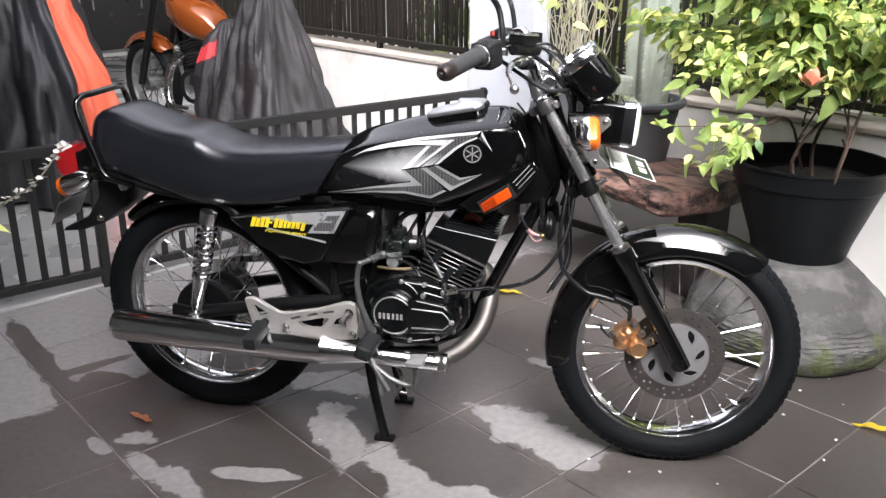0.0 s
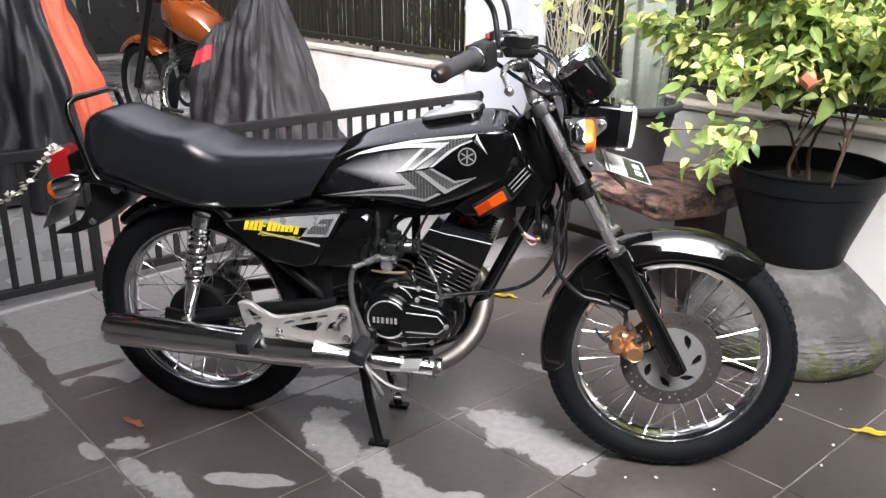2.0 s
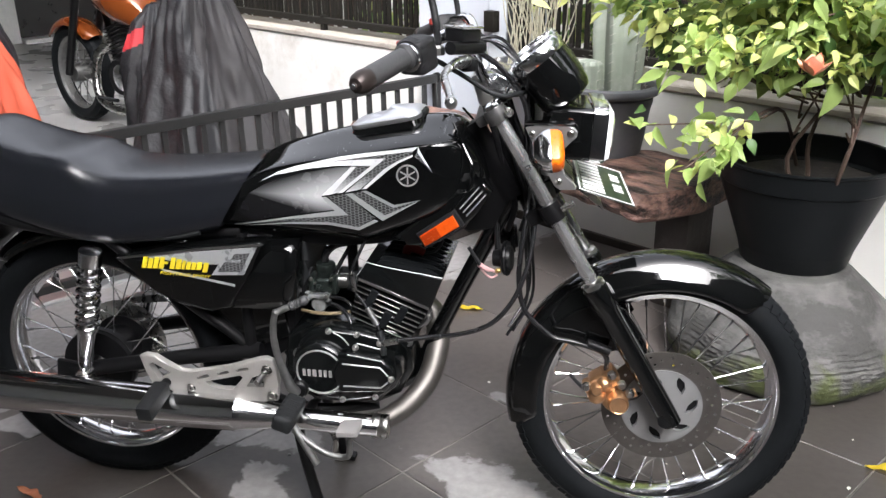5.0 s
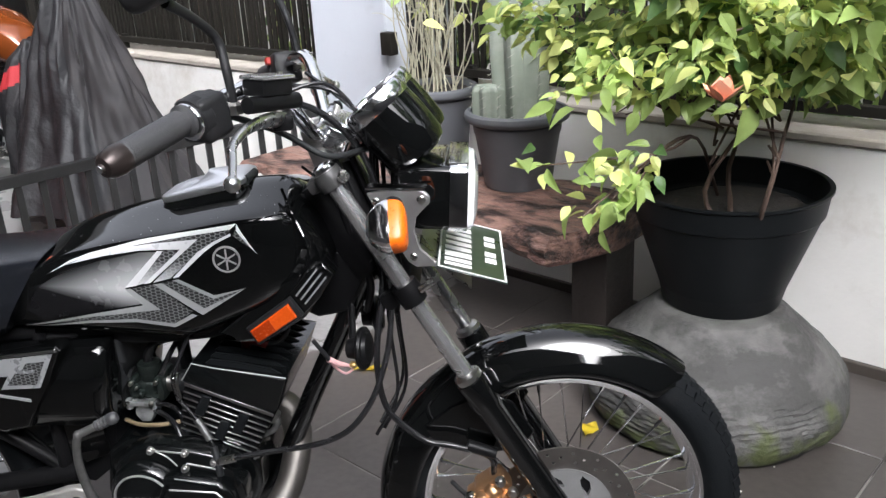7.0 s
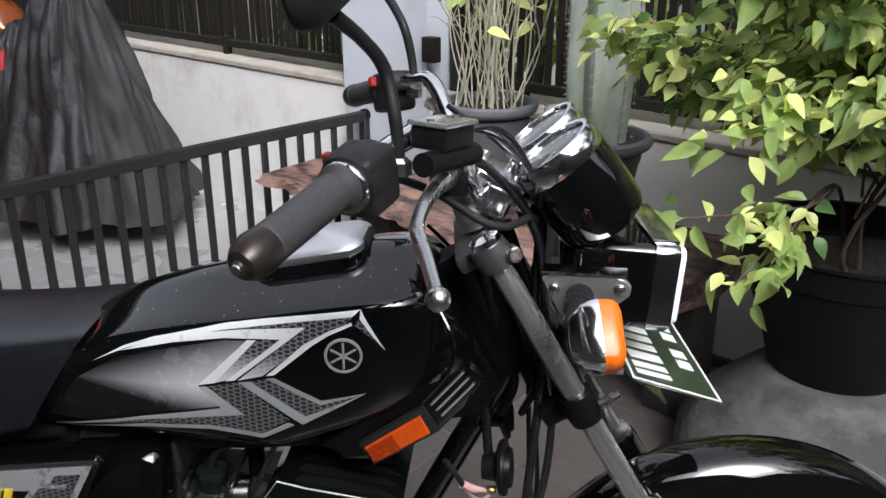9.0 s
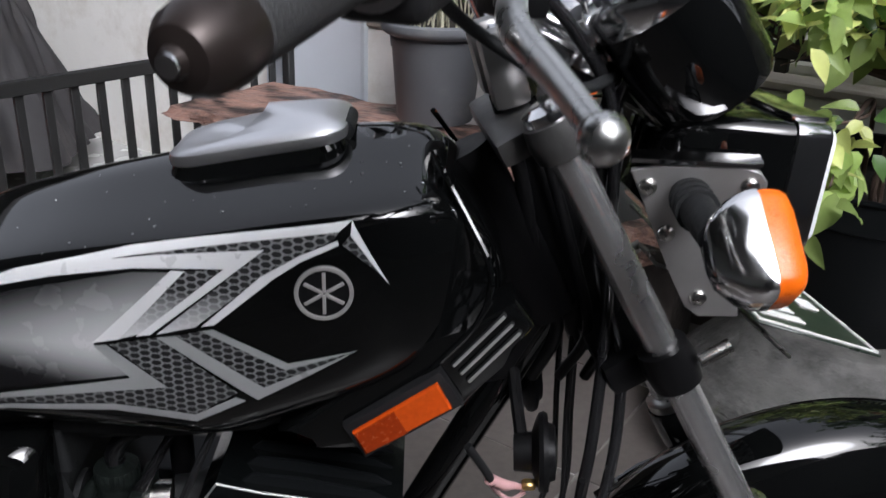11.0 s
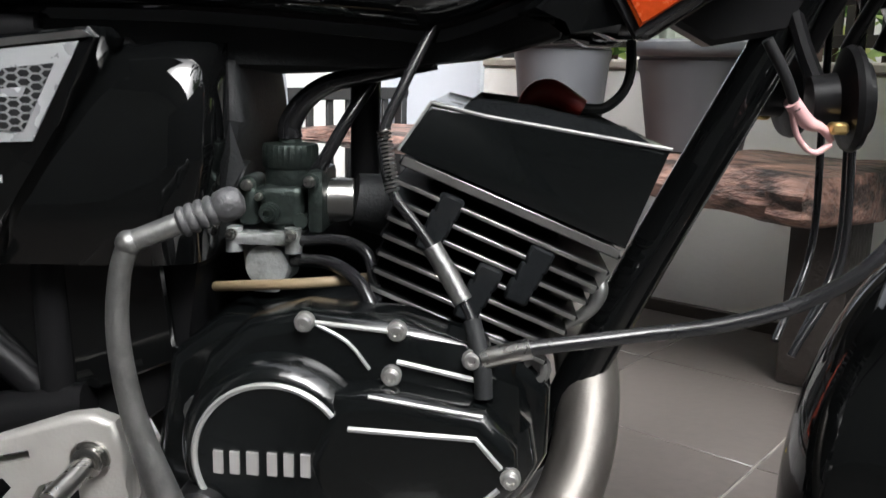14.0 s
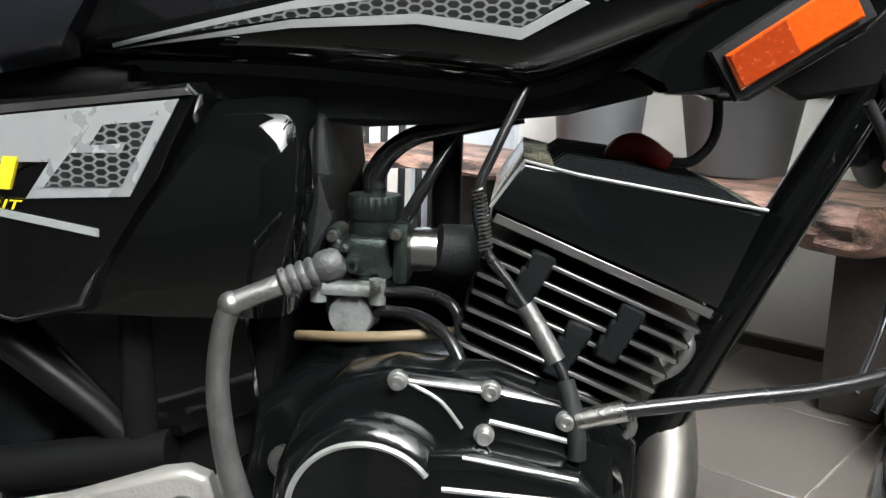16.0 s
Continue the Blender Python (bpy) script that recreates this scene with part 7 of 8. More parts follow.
# handlebar
GRIPRUBBER = mat("worn_grip_rubber", (0.045, 0.045, 0.047), 0.50, 0, 0, 0.25, 60, 0.15, 400, ior=1.5)
BRIGHTALU = mat("bright_lever_aluminium", (0.60, 0.60, 0.59), 0.28, 1.0, 0, 0.1, 40, 0.04, 300)
ge, gi = U(0.115, -0.408, 1.031), U(0.176, -0.262, 1.060)
gd = (gi - ge).normalized()
half = [ge + gd * 0.02, gi, gi + gd * 0.07 + Vector((0.004, 0, 0)), gi + gd * 0.115 + Vector((0.012, 0, -0.012)), Vector((HEAD.x + 0.034, -0.058, HEAD.z + 0.085)), Vector((HEAD.x + 0.030, -0.03, HEAD.z + 0.080))]
bar = B()
tube(bar, half + [Vector((p.x, -p.y, p.z)) for p in reversed(half)], 0.011, 14, 6)
hb = part("handlebar", bar, CHROME, bike, "chrome handlebar", xf=STEER)
for sy in (-1, 1):
    b = B()
    block(b, (0.030, 0.022, 0.062), pose(HEAD.x + 0.030, sy * 0.034, HEAD.z + 0.062, 0, -18), 0.008, 2)
    part("bar_clamp", b, POLISHED, hb, xf=STEER)
for sy in (-1, 1):
    fl = Matrix.Diagonal((1, -sy, 1, 1))
    m = fl @ along(ge, gi)
    b = B()
    prof = [(0.0162, 0.028), (0.0172, 0.031)]
    for k in range(18):
        prof += [(0.0172, 0.033 + 0.005 * k), (0.0166, 0.0345 + 0.005 * k)]
    prof += [(0.0165, 0.125), (0.021, 0.129), (0.021, 0.134), (0.012, 0.136)]
    lathe(b, prof, m, 28)
    grip = part("grip", b, GRIPRUBBER, bike, "dull black rubber handlebar grip", xf=STEER)
    b = B()
    lathe(b, [(0.001, -0.006), (0.005, -0.006), (0.006, -0.003), (0.0120, -0.001), (0.0165, 0.006), (0.0185, 0.018), (0.0175, 0.029), (0.012, 0.030)], m, 28)
    part("bar_end", b, mat("worn_dark_bar_end", (0.045, 0.035, 0.032), 0.32, 0.6), grip, "dark metal bar end", xf=STEER)
    b = B()
    lathe(b, [(0.001, -0.0075), (0.0045, -0.0075), (0.005, -0.004), (0.001, -0.004)], m, 12)
    part("end_screw", b, CHROME, grip, xf=STEER)
    b = B()
    sw = Matrix.Translation((0, 0, -0.004)) @ m @ pose(0, 0, 0.162)
    lathe(b, [(0.020, -0.022), (0.027, -0.020), (0.028, -0.004), (0.024, 0.0), (0.024, 0.026), (0.018, 0.028)], sw, 24)
    block(b, (0.050, 0.056, 0.050), sw @ pose(0.0, -0.004, 0.004), 0.010, 3)
    swt = part("switch_housing", b, PLASTIC, bike, "black plastic switch housing", xf=STEER)
    b = B()
    lathe(b, [(0.0235, -0.026), (0.0245, -0.024), (0.0245, -0.0215), (0.0235, -0.020)], sw, 24)
    part("collar", b, CHROME, swt, xf=STEER)
    b = B()
    block(b, (0.012, 0.014, 0.010), sw @ pose(0.028, 0.012, 0.0), 0.002, 1)
    part("switch_button", b, RED, swt, xf=STEER)
    # mirror
    b = B()
    q = [U(0.207, -0.225, 1.060), U(0.204, -0.226, 1.10), U(0.194, -0.218, 1.142), U(0.180, -0.250, 1.172), U(0.165, -0.290, 1.195)]
    q = [Vector((p.x, -sy * p.y, p.z)) for p in q]
    tube(b, q, [0.0055, 0.006, 0.0062, 0.0062, 0.007], 10, 5)
    mir = part("mirror", b, PLASTIC, bike, "black rear view mirror on a bent stalk", xf=STEER)
    b = B()
    c = q[-1] + Vector((-0.012, -sy * -0.0 + (sy * 0.03), 0.035))
    mm = Matrix.Translation(c) @ pose(0, 0, 0, 8, -12, sy * 8)
    loft(b, [[mm @ Vector((x, y * k, z * k)) for y, z in [(p[0], p[1]) for p in roundrect(-0.062, -0.040, 0.062, 0.040, 0.028, 5)]] for x, k in ((-0.008, 0.96), (-0.004, 1.0), (0.006, 0.98), (0.020, 0.78), (0.030, 0.42))])
    part("shell", b, PLASTIC, mir, xf=STEER)
    b = B()
    loft(b, [[mm @ Vector((x, y * k, z * k)) for y, z in roundrect(-0.062, -0.040, 0.062, 0.040, 0.028, 5)] for x, k in ((-0.0085, 0.90), (-0.0095, 0.90))])
    part("glass", b, mat("mirror_glass", (0.9, 0.9, 0.9), 0.03, 1.0, vary=0.0, rough_vary=0.01), mir, xf=STEER)
    b = B()
    lathe(b, [(0.011, 0), (0.011, 0.012), (0.007, 0.016)], Matrix.Translation(q[0] - Vector((0, 0, 0.012))), 6)
    part("locknut", b, STEEL, mir, xf=STEER)
    # lever
    b = B()
    lv = [U(0.246, -0.155, 1.022), U(0.243, -0.20, 1.034), U(0.236, -0.262, 1.038), U(0.232, -0.315, 1.030), U(0.245, -0.36, 1.018), U(0.255, -0.395, 1.008)]
    lv = [Vector((p.x, -sy * p.y, p.z)) for p in lv]
    tube(b, lv, [0.014, 0.0125, 0.0095, 0.0080, 0.0064, 0.0060], 12, 5, 0.7)
    ball(b, lv[-1] + (lv[-1] - lv[-2]).normalized() * 0.006, 0.0098, 16)
    part("brake_lever" if sy < 0 else "clutch_lever", b, BRIGHTALU, bike, "bright aluminium hand lever", xf=STEER)
    b = B()
    block(b, (0.030, 0.045, 0.022), Matrix.Translation(lv[0]) @ pose(0, 0, 0, 0, 0, 15), 0.005, 2)
    part("lever_perch", b, SATIN, bike, xf=STEER)
# master cylinder
b = B()
mc = Matrix.Translation(U(0.243, -0.190, 1.076)) @ pose(0, 0, 0, -4, 2, -30)
block(b, (0.038, 0.058, 0.022), mc, 0.005, 2)
rod(b, mc @ Vector((0.01, -0.05, -0.02)), mc @ Vector((0.01, 0.045, -0.02)), 0.011, 14)
mcyl = part("brake_reservoir", b, SATIN, bike, "black cast front brake reservoir", xf=STEER)
b = B()
block(b, (0.042, 0.062, 0.005), mc @ pose(0, 0, 0.013), 0.002, 2)
part("cover", b, mat("worn_grey_cover", (0.50, 0.50, 0.50), 0.18, 0.8), mcyl, xf=STEER)
for dy in (-0.03, 0.03):
    b = B()
    lathe(b, [(0.004, 0), (0.004, 0.002), (0.001, 0.002)], mc @ pose(0, dy * 0.8, 0.0155), 10)
    part("screw", b, STEEL, mcyl, xf=STEER)

# instruments
DIAL = mat("dial_face", (0.012, 0.012, 0.012), 0.5)
for yy in (-0.056, 0.056):
    c = Vector((0.368, yy * 1.05, 0.996))
    ax = Vector((-0.62, 0, 0.78)).normalized()
    m = along(c, c + ax) @ Matrix.Scale(0.98, 4)
    b = B()
    lathe(b, [(0.001, -0.078), (0.036, -0.077), (0.048, -0.071), (0.0530, -0.060), (0.0545, -0.020), (0.0525, 0.024), (0.047, 0.026)], m, 36)
    cup = part("instrument", b, GLOSS, bike, "round gauge in a gloss black cup with chrome bezel", xf=STEER)
    b = B()
    lathe(b, [(0.0505, 0.012), (0.0535, 0.016), (0.0535, 0.034), (0.050, 0.040), (0.045, 0.040), (0.044, 0.034)], m, 40, True)
    part("bezel", b, CHROME, cup, xf=STEER)
    b = B()
    lathe(b, [(0.045, 0.030), (0.001, 0.030)], m, 32)
    part("dial", b, DIAL, cup, xf=STEER)
    b = B()
    for k in range(15):
        a = radians(-40 - 18.5 * k)
        block(b, (0.0015, 0.008 if k % 2 == 0 else 0.005, 0.0006), m @ pose(0.037 * math.cos(a), 0.037 * math.sin(a), 0.0308, 0, 0, math.degrees(a) - 90))
    block(b, (0.0018, 0.034, 0.0006), m @ pose(0.008, -0.012, 0.0315, 0, 0, 30))
    part("dial_marks", b, WHITE, cup, xf=STEER)
    b = B()
    lathe(b, [(0.045, 0.0345), (0.043, 0.0365), (0.001, 0.0375)], m, 32)
    gm = bpy.data.materials.get("gauge_glass") or mat("gauge_glass", (1, 1, 1), 0.03, vary=0.0, rough_vary=0.01, transmission=1.0)
    gl = part("gauge_glass", b, gm, cup, xf=STEER)
    gl.visible_shadow = False
b = B()
block(b, (0.07, 0.06, 0.022), pose(0.345, 0, 1.00, 0, -38), 0.006, 2)
block(b, (0.05, 0.10, 0.020), pose(0.335, 0, 0.955, 0, -20), 0.006, 2)
part("instrument_bracket", b, SATIN, bike, xf=STEER)
b = B()
block(b, (0.062, 0.105, 0.012), pose(0.292, 0, 0.985, 0, 24), 0.005, 3)
block(b, (0.040, 0.100, 0.040), pose(0.286, 0, 0.962, 0, 24), 0.010, 3)
block(b, (0.018, 0.116, 0.020), pose(0.318, 0, 0.960, 0, 24), 0.006, 2)
part("bar_cover", b, BRIGHTCHROME, bike, "chrome handlebar clamp cover", xf=STEER)
for sy in (-1, 1):
    for dx in (-0.018, 0.018):
        b = B()
        lathe(b, [(0.0055, 0), (0.0055, 0.004), (0.004, 0.006), (0.0025, 0.006), (0.002, 0.003), (0.0003, 0.003)], pose(0.292, sy * 0.036, 0.985, 0, 24) @ pose(dx, 0, 0.006), 12)
        part("clamp_bolt", b, STEEL, bike, xf=STEER)

# headlight: a rectangular chrome-rimmed lamp in a black case
hl = B()
rr = roundrect(-0.088, -0.049, 0.088, 0.049, 0.012, 4)
HM = Matrix.Translation(U(0.449, -0.088, 0.936) + Vector((-0.020, 0.088, -0.050))) @ pose(0, 0, 0, 0, 4, 0)
loft(hl, [[HM @ Vector((x, y * k, z * k)) for y, z in rr] for x, k in ((-0.055, 0.62), (-0.040, 0.88), (-0.01, 0.99), (0.040, 1.0))])
hlp = part("headlight", hl, GLOSS, bike, "rectangular headlight in a black case with chrome rim", xf=STEER, smooth=45)
b = B()
loft(b, [[HM @ Vector((x, y * k, z * k)) for y, z in rr] for x, k in ((0.033, 1.0), (0.034, 1.03), (0.056, 1.035), (0.061, 1.01), (0.061, 0.95))], True, False)
part("rim", b, CHROME, hlp, "chrome headlight rim", xf=STEER, smooth=45)
b = B()
loft(b, [[HM @ Vector((x, y * k, z * k)) for y, z in rr] for x, k in ((0.060, 0.96), (0.070, 0.90), (0.076, 0.6))])
part("lens", b, GLASS, hlp, "fluted glass lens", xf=STEER)
b = B()
block(b, (0.030, 0.156, 0.004), HM @ pose(0.046, 0, 0.0520, 0, 0), 0.002, 2)
part("peak", b, CHROME, hlp, "chrome strip over the lamp", xf=STEER)

# indicator brackets and indicators
BRKT_O, BRKT_X, BRKT_N = Vector((0.356, -0.102, 0.886)), Vector((0.987, -0.156, 0.024)), Vector((0.149, 0.983, 0.109))
BRKT_Z = BRKT_N.cross(BRKT_X) * -1


def bracket_at(a, c, out=0.0):
    """A place on the right lamp bracket's plane, a along it and c up it, with the bars straight."""
    return UNSTEER @ (BRKT_O + BRKT_X * a + BRKT_Z * c - BRKT_N * out)


def mirrored(p, sy):
    return Vector((p.x, -sy * p.y, p.z))


for sy in (-1, 1):
    b = B()
    outline = [(-0.012, 0.015), (0.010, 0.019), (0.066, 0.021), (0.077, 0.018), (0.083, 0.010), (0.082, 0.000), (0.074, -0.007), (0.058, -0.022), (0.052, -0.045), (0.058, -0.075), (0.078, -0.092), (0.080, -0.102), (0.050, -0.104), (0.039, -0.096), (0.022, -0.062)]
    loft(b, [[mirrored(bracket_at(u, w, d), sy) for u, w in outline] for d in (-0.003, 0.003)])
    bmesh.ops.bevel(b, geom=[e for e in b.edges], offset=0.0009, segments=1, affect="EDGES")
    ind = part("indicator_bracket", b, ZINC, bike, "brushed steel lamp bracket", xf=STEER)
    b = B()
    loft(b, [[mirrored(bracket_at(u, w, d), sy) for u, d in ((-0.012, 0.004), (0.072, 0.004), (0.078, 0.001), (0.078, -0.014), (-0.012, -0.014))] for w in (0.0215, 0.0245)])
    part("flange", b, CHROME, ind, xf=STEER)
    for u, w in ((0.001, 0.003), (0.071, 0.007), (0.018, -0.034), (0.048, -0.087)):
        b = B()
        q = mirrored(bracket_at(u, w, 0.003), sy)
        q2 = mirrored(bracket_at(u, w, 0.103), sy)
        lathe(b, [(0.0068, 0), (0.0068, 0.0012), (0.0058, 0.0028), (0.0034, 0.0038), (0.0012, 0.0040), (0.0010, 0.0026), (0.0002, 0.0026)], along(q, q2), 16)
        part("screw", b, STEEL, ind, xf=STEER)
    # the stem and the lamp: a chrome cup, longer than wide, that leans outwards, with an amber lens ahead
    top, low = Vector((0.397, -0.192, 0.911)), Vector((0.404, -0.243, 0.867))
    mid, run = (top + low) / 2, (low - top).normalized()
    face = Vector((1, 0, 0.06))
    fwd = (face - run * face.dot(run)).normalized()
    side = fwd.cross(run)
    st0, st1 = mirrored(bracket_at(0.030, -0.002, 0.002), sy), mirrored(UNSTEER @ (mid - fwd * 0.028 - run * 0.010), sy)
    b = B()
    tube(b, [st0, st0.lerp(st1, 0.5), st1], [0.0135, 0.0120, 0.0100], 16, 4)
    for k in range(3):
        q = st0.lerp(st1, 0.10 + 0.13 * k)
        rod(b, q, st0.lerp(st1, 0.16 + 0.13 * k), 0.0152, 16)
    part("rubber_stem", b, RUBBER, ind, xf=STEER)
    o2 = [(y + 0.10 * z, z) for y, z in roundrect(-0.019, -0.034, 0.019, 0.034, 0.009, 2)]
    at = lambda f, k, y, z: mirrored(UNSTEER @ (mid + fwd * f + side * (y * k) + run * (z * k)), sy)
    b = B()
    loft(b, [[at(f, k, y, z) for y, z in o2] for f, k in ((-0.036, 0.30), (-0.032, 0.58), (-0.020, 0.88), (-0.010, 0.985), (-0.006, 1.0), (-0.003, 1.0))])
    sg = part("front_indicator", b, CHROME, bike, "chrome front indicator with amber lens", xf=STEER, smooth=40)
    b = B()
    loft(b, [[at(f, k, y, z) for y, z in o2] for f, k in ((-0.004, 0.985), (0.004, 0.98), (0.010, 0.95), (0.0145, 0.86), (0.0175, 0.66), (0.0185, 0.3))])
    part("lens", b, AMBER, sg, "amber indicator lens", xf=STEER, smooth=50)

# number plate over the mudguard
PLATE_AT = U(0.495, -0.128, 0.780) + Vector((0, 0.131, 0))
PM = Matrix.Translation(PLATE_AT) @ pose(0, 0, 0, 0, 17, 0)
b = B()
block(b, (0.108, 0.262, 0.0022), PM, 0.001, 1)
plate = part("front_plate", b, PLATEGREEN, bike, "dark number plate with white rim and marks", xf=STEER)
b = B()
for dx, dy, sx, sy2 in ((0.051, 0, 0.003, 0.256), (-0.051, 0, 0.003, 0.256), (0, 0.127, 0.104, 0.003), (0, -0.127, 0.104, 0.003)):
    block(b, (sx, sy2, 0.001), PM @ pose(dx, dy, 0.0017))
part("plate_rim", b, WHITE, plate, xf=STEER)
y = -0.112
for w in (0.016, 0.02, 0.03, 0.024, 0.024, 0.024, 0.02, 0.03, 0.022):
    b = B()
    block(b, (0.042, w * 0.62, 0.001), PM @ pose(-0.022, y + w / 2, 0.0017, 0, 0, 4))
    part("plate_bar", b, WHITE, plate, xf=STEER)
    y += w + 0.002
for y in (-0.05, -0.02, 0.03, 0.06):
    b = B()
    block(b, (0.018, 0.02, 0.001), PM @ pose(0.030, y, 0.0017))
    part("plate_bar", b, WHITE, plate, xf=STEER)
b = B()
block(b, (0.09, 0.05, 0.004), Matrix.Translation(PLATE_AT + Vector((-0.05, 0, 0.006))) @ pose(0, 0, 0, 0, 17, 0), 0.001, 1)
block(b, (0.10, 0.20, 0.003), Matrix.Translation(PLATE_AT + Vector((-0.04, 0, 0.0))) @ pose(0, 0, 0, 0, 40, 0), 0.001, 1)
part("plate_bracket", b, STEEL, bike, xf=STEER)

# an added black bundle for the dark mass behind the forks, and the cables that fill the space
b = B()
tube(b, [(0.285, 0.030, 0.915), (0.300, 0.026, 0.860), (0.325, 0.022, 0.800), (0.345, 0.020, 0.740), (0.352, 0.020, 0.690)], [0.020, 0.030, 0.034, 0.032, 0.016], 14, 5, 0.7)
bundle = part("wiring_loom", b, SATIN, bike, "black bundle added for the dark mass behind the forks")
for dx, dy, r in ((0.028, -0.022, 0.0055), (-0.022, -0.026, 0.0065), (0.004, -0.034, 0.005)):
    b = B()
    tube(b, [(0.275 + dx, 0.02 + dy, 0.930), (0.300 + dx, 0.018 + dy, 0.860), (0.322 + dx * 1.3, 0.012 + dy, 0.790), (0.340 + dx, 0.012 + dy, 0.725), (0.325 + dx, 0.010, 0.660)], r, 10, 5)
    part("cable", b, SATIN, bundle)

# horns under the headstock
for sy in (-1, 1):
    c = Vector((0.304, sy * 0.062, 0.626))
    ax = Vector((0.985, sy * 0.10, 0.08))
    m = along(c, c + ax)
    b = B()
    lathe(b, [(0.001, -0.022), (0.016, -0.022), (0.018, -0.006), (0.027, -0.003), (0.034, 0.0), (0.0355, 0.004), (0.034, 0.008), (0.026, 0.008), (0.024, 0.014), (0.010, 0.016), (0.001, 0.016)], m, 32)
    hn = part("horn", b, SATIN, bike, "small black disc horn")
    b = B()
    block(b, (0.012, 0.010, 0.008), Matrix.Translation(c + Vector((-0.010, sy * 0.022, -0.018))), 0.002, 1)
    part("terminal", b, BRASS, hn)
    b = B()
    tube(b, [c + Vector((-0.015, sy * -0.01, 0.01)), Vector((0.285, sy * 0.03, 0.66)), Vector((0.28, 0, 0.70))], 0.006, 8, 3)
    part("horn_bracket", b, SATIN, hn)
hose("horn_wire", [(0.238, -0.105, 0.662), (0.252, -0.103, 0.640), (0.262, -0.098, 0.620)], 0.0036, PLASTIC)
hose("horn_wire", [(0.258, -0.099, 0.625), (0.272, -0.09, 0.612), (0.283, -0.086, 0.608), (0.292, -0.08, 0.600)], [0.0052, 0.005, 0.003, 0.0022], WIREPINK, "pink wire to the horn")
hose("horn_wire", [(0.258, -0.099, 0.622), (0.268, -0.088, 0.602), (0.280, -0.084, 0.592), (0.292, -0.08, 0.597)], 0.0020, WIREPINK)
# cables from the bars
for k, (y0, x1) in enumerate(((-0.02, 0.335), (0.015, 0.345), (0.045, 0.335))):
    hose("control_cable", [U(0.225, -0.10 + 0.08 * k, 1.05), U(0.30, -0.05 + 0.03 * k, 1.055 - 0.02 * k), U(0.345, y0 * 0.6, 0.95), Vector((x1, y0 + 0.02, 0.80)), Vector((x1 + 0.005, y0 + 0.03, 0.62)), Vector((x1 + 0.008, y0 + 0.03, 0.50)), Vector((x1 - 0.03, y0 * 0.6, 0.43))], 0.0032, CABLE)
hose("brake_cable_loop", [U(0.20, -0.20, 1.055), U(0.235, -0.10, 1.00), U(0.30, -0.10, 0.965), U(0.335, -0.04, 0.955), U(0.36, 0.05, 0.94)], 0.0045, RUBBER)

# ---- beyond the low fence: a second motorcycle, half under a grey cover, and a covered one ----
ORANGE = mat("burnt_orange_paint", (0.20, 0.048, 0.010), 0.16, 0.3, 0.7, 0.15, 12)
CLOTHGREY = mat("grey_cover_cloth", (0.019, 0.0175, 0.019), 0.75, vary=0.2, scale=14, bump=0.22, bump_scale=10, second=(0.034, 0.030, 0.030), second_at=(0.5, 0.7), second_scale=5)
CLOTHBLACK = mat("black_cover_cloth", (0.012, 0.012, 0.014), 0.6, vary=0.25, scale=14, bump=1.0, bump_scale=18)
CLOTHSLATE = mat("slate_cover_cloth", (0.020, 0.021, 0.025), 0.5, vary=0.2, scale=14, bump=0.8, bump_scale=12)
CLOTHORANGE = mat("orange_cover_cloth", (0.80, 0.145, 0.075), 0.6, vary=0.06, scale=9, bump=0.12, bump_scale=200)
CLOTHRED = mat("red_cover_cloth", (0.42, 0.028, 0.035), 0.6, vary=0.1, scale=9)


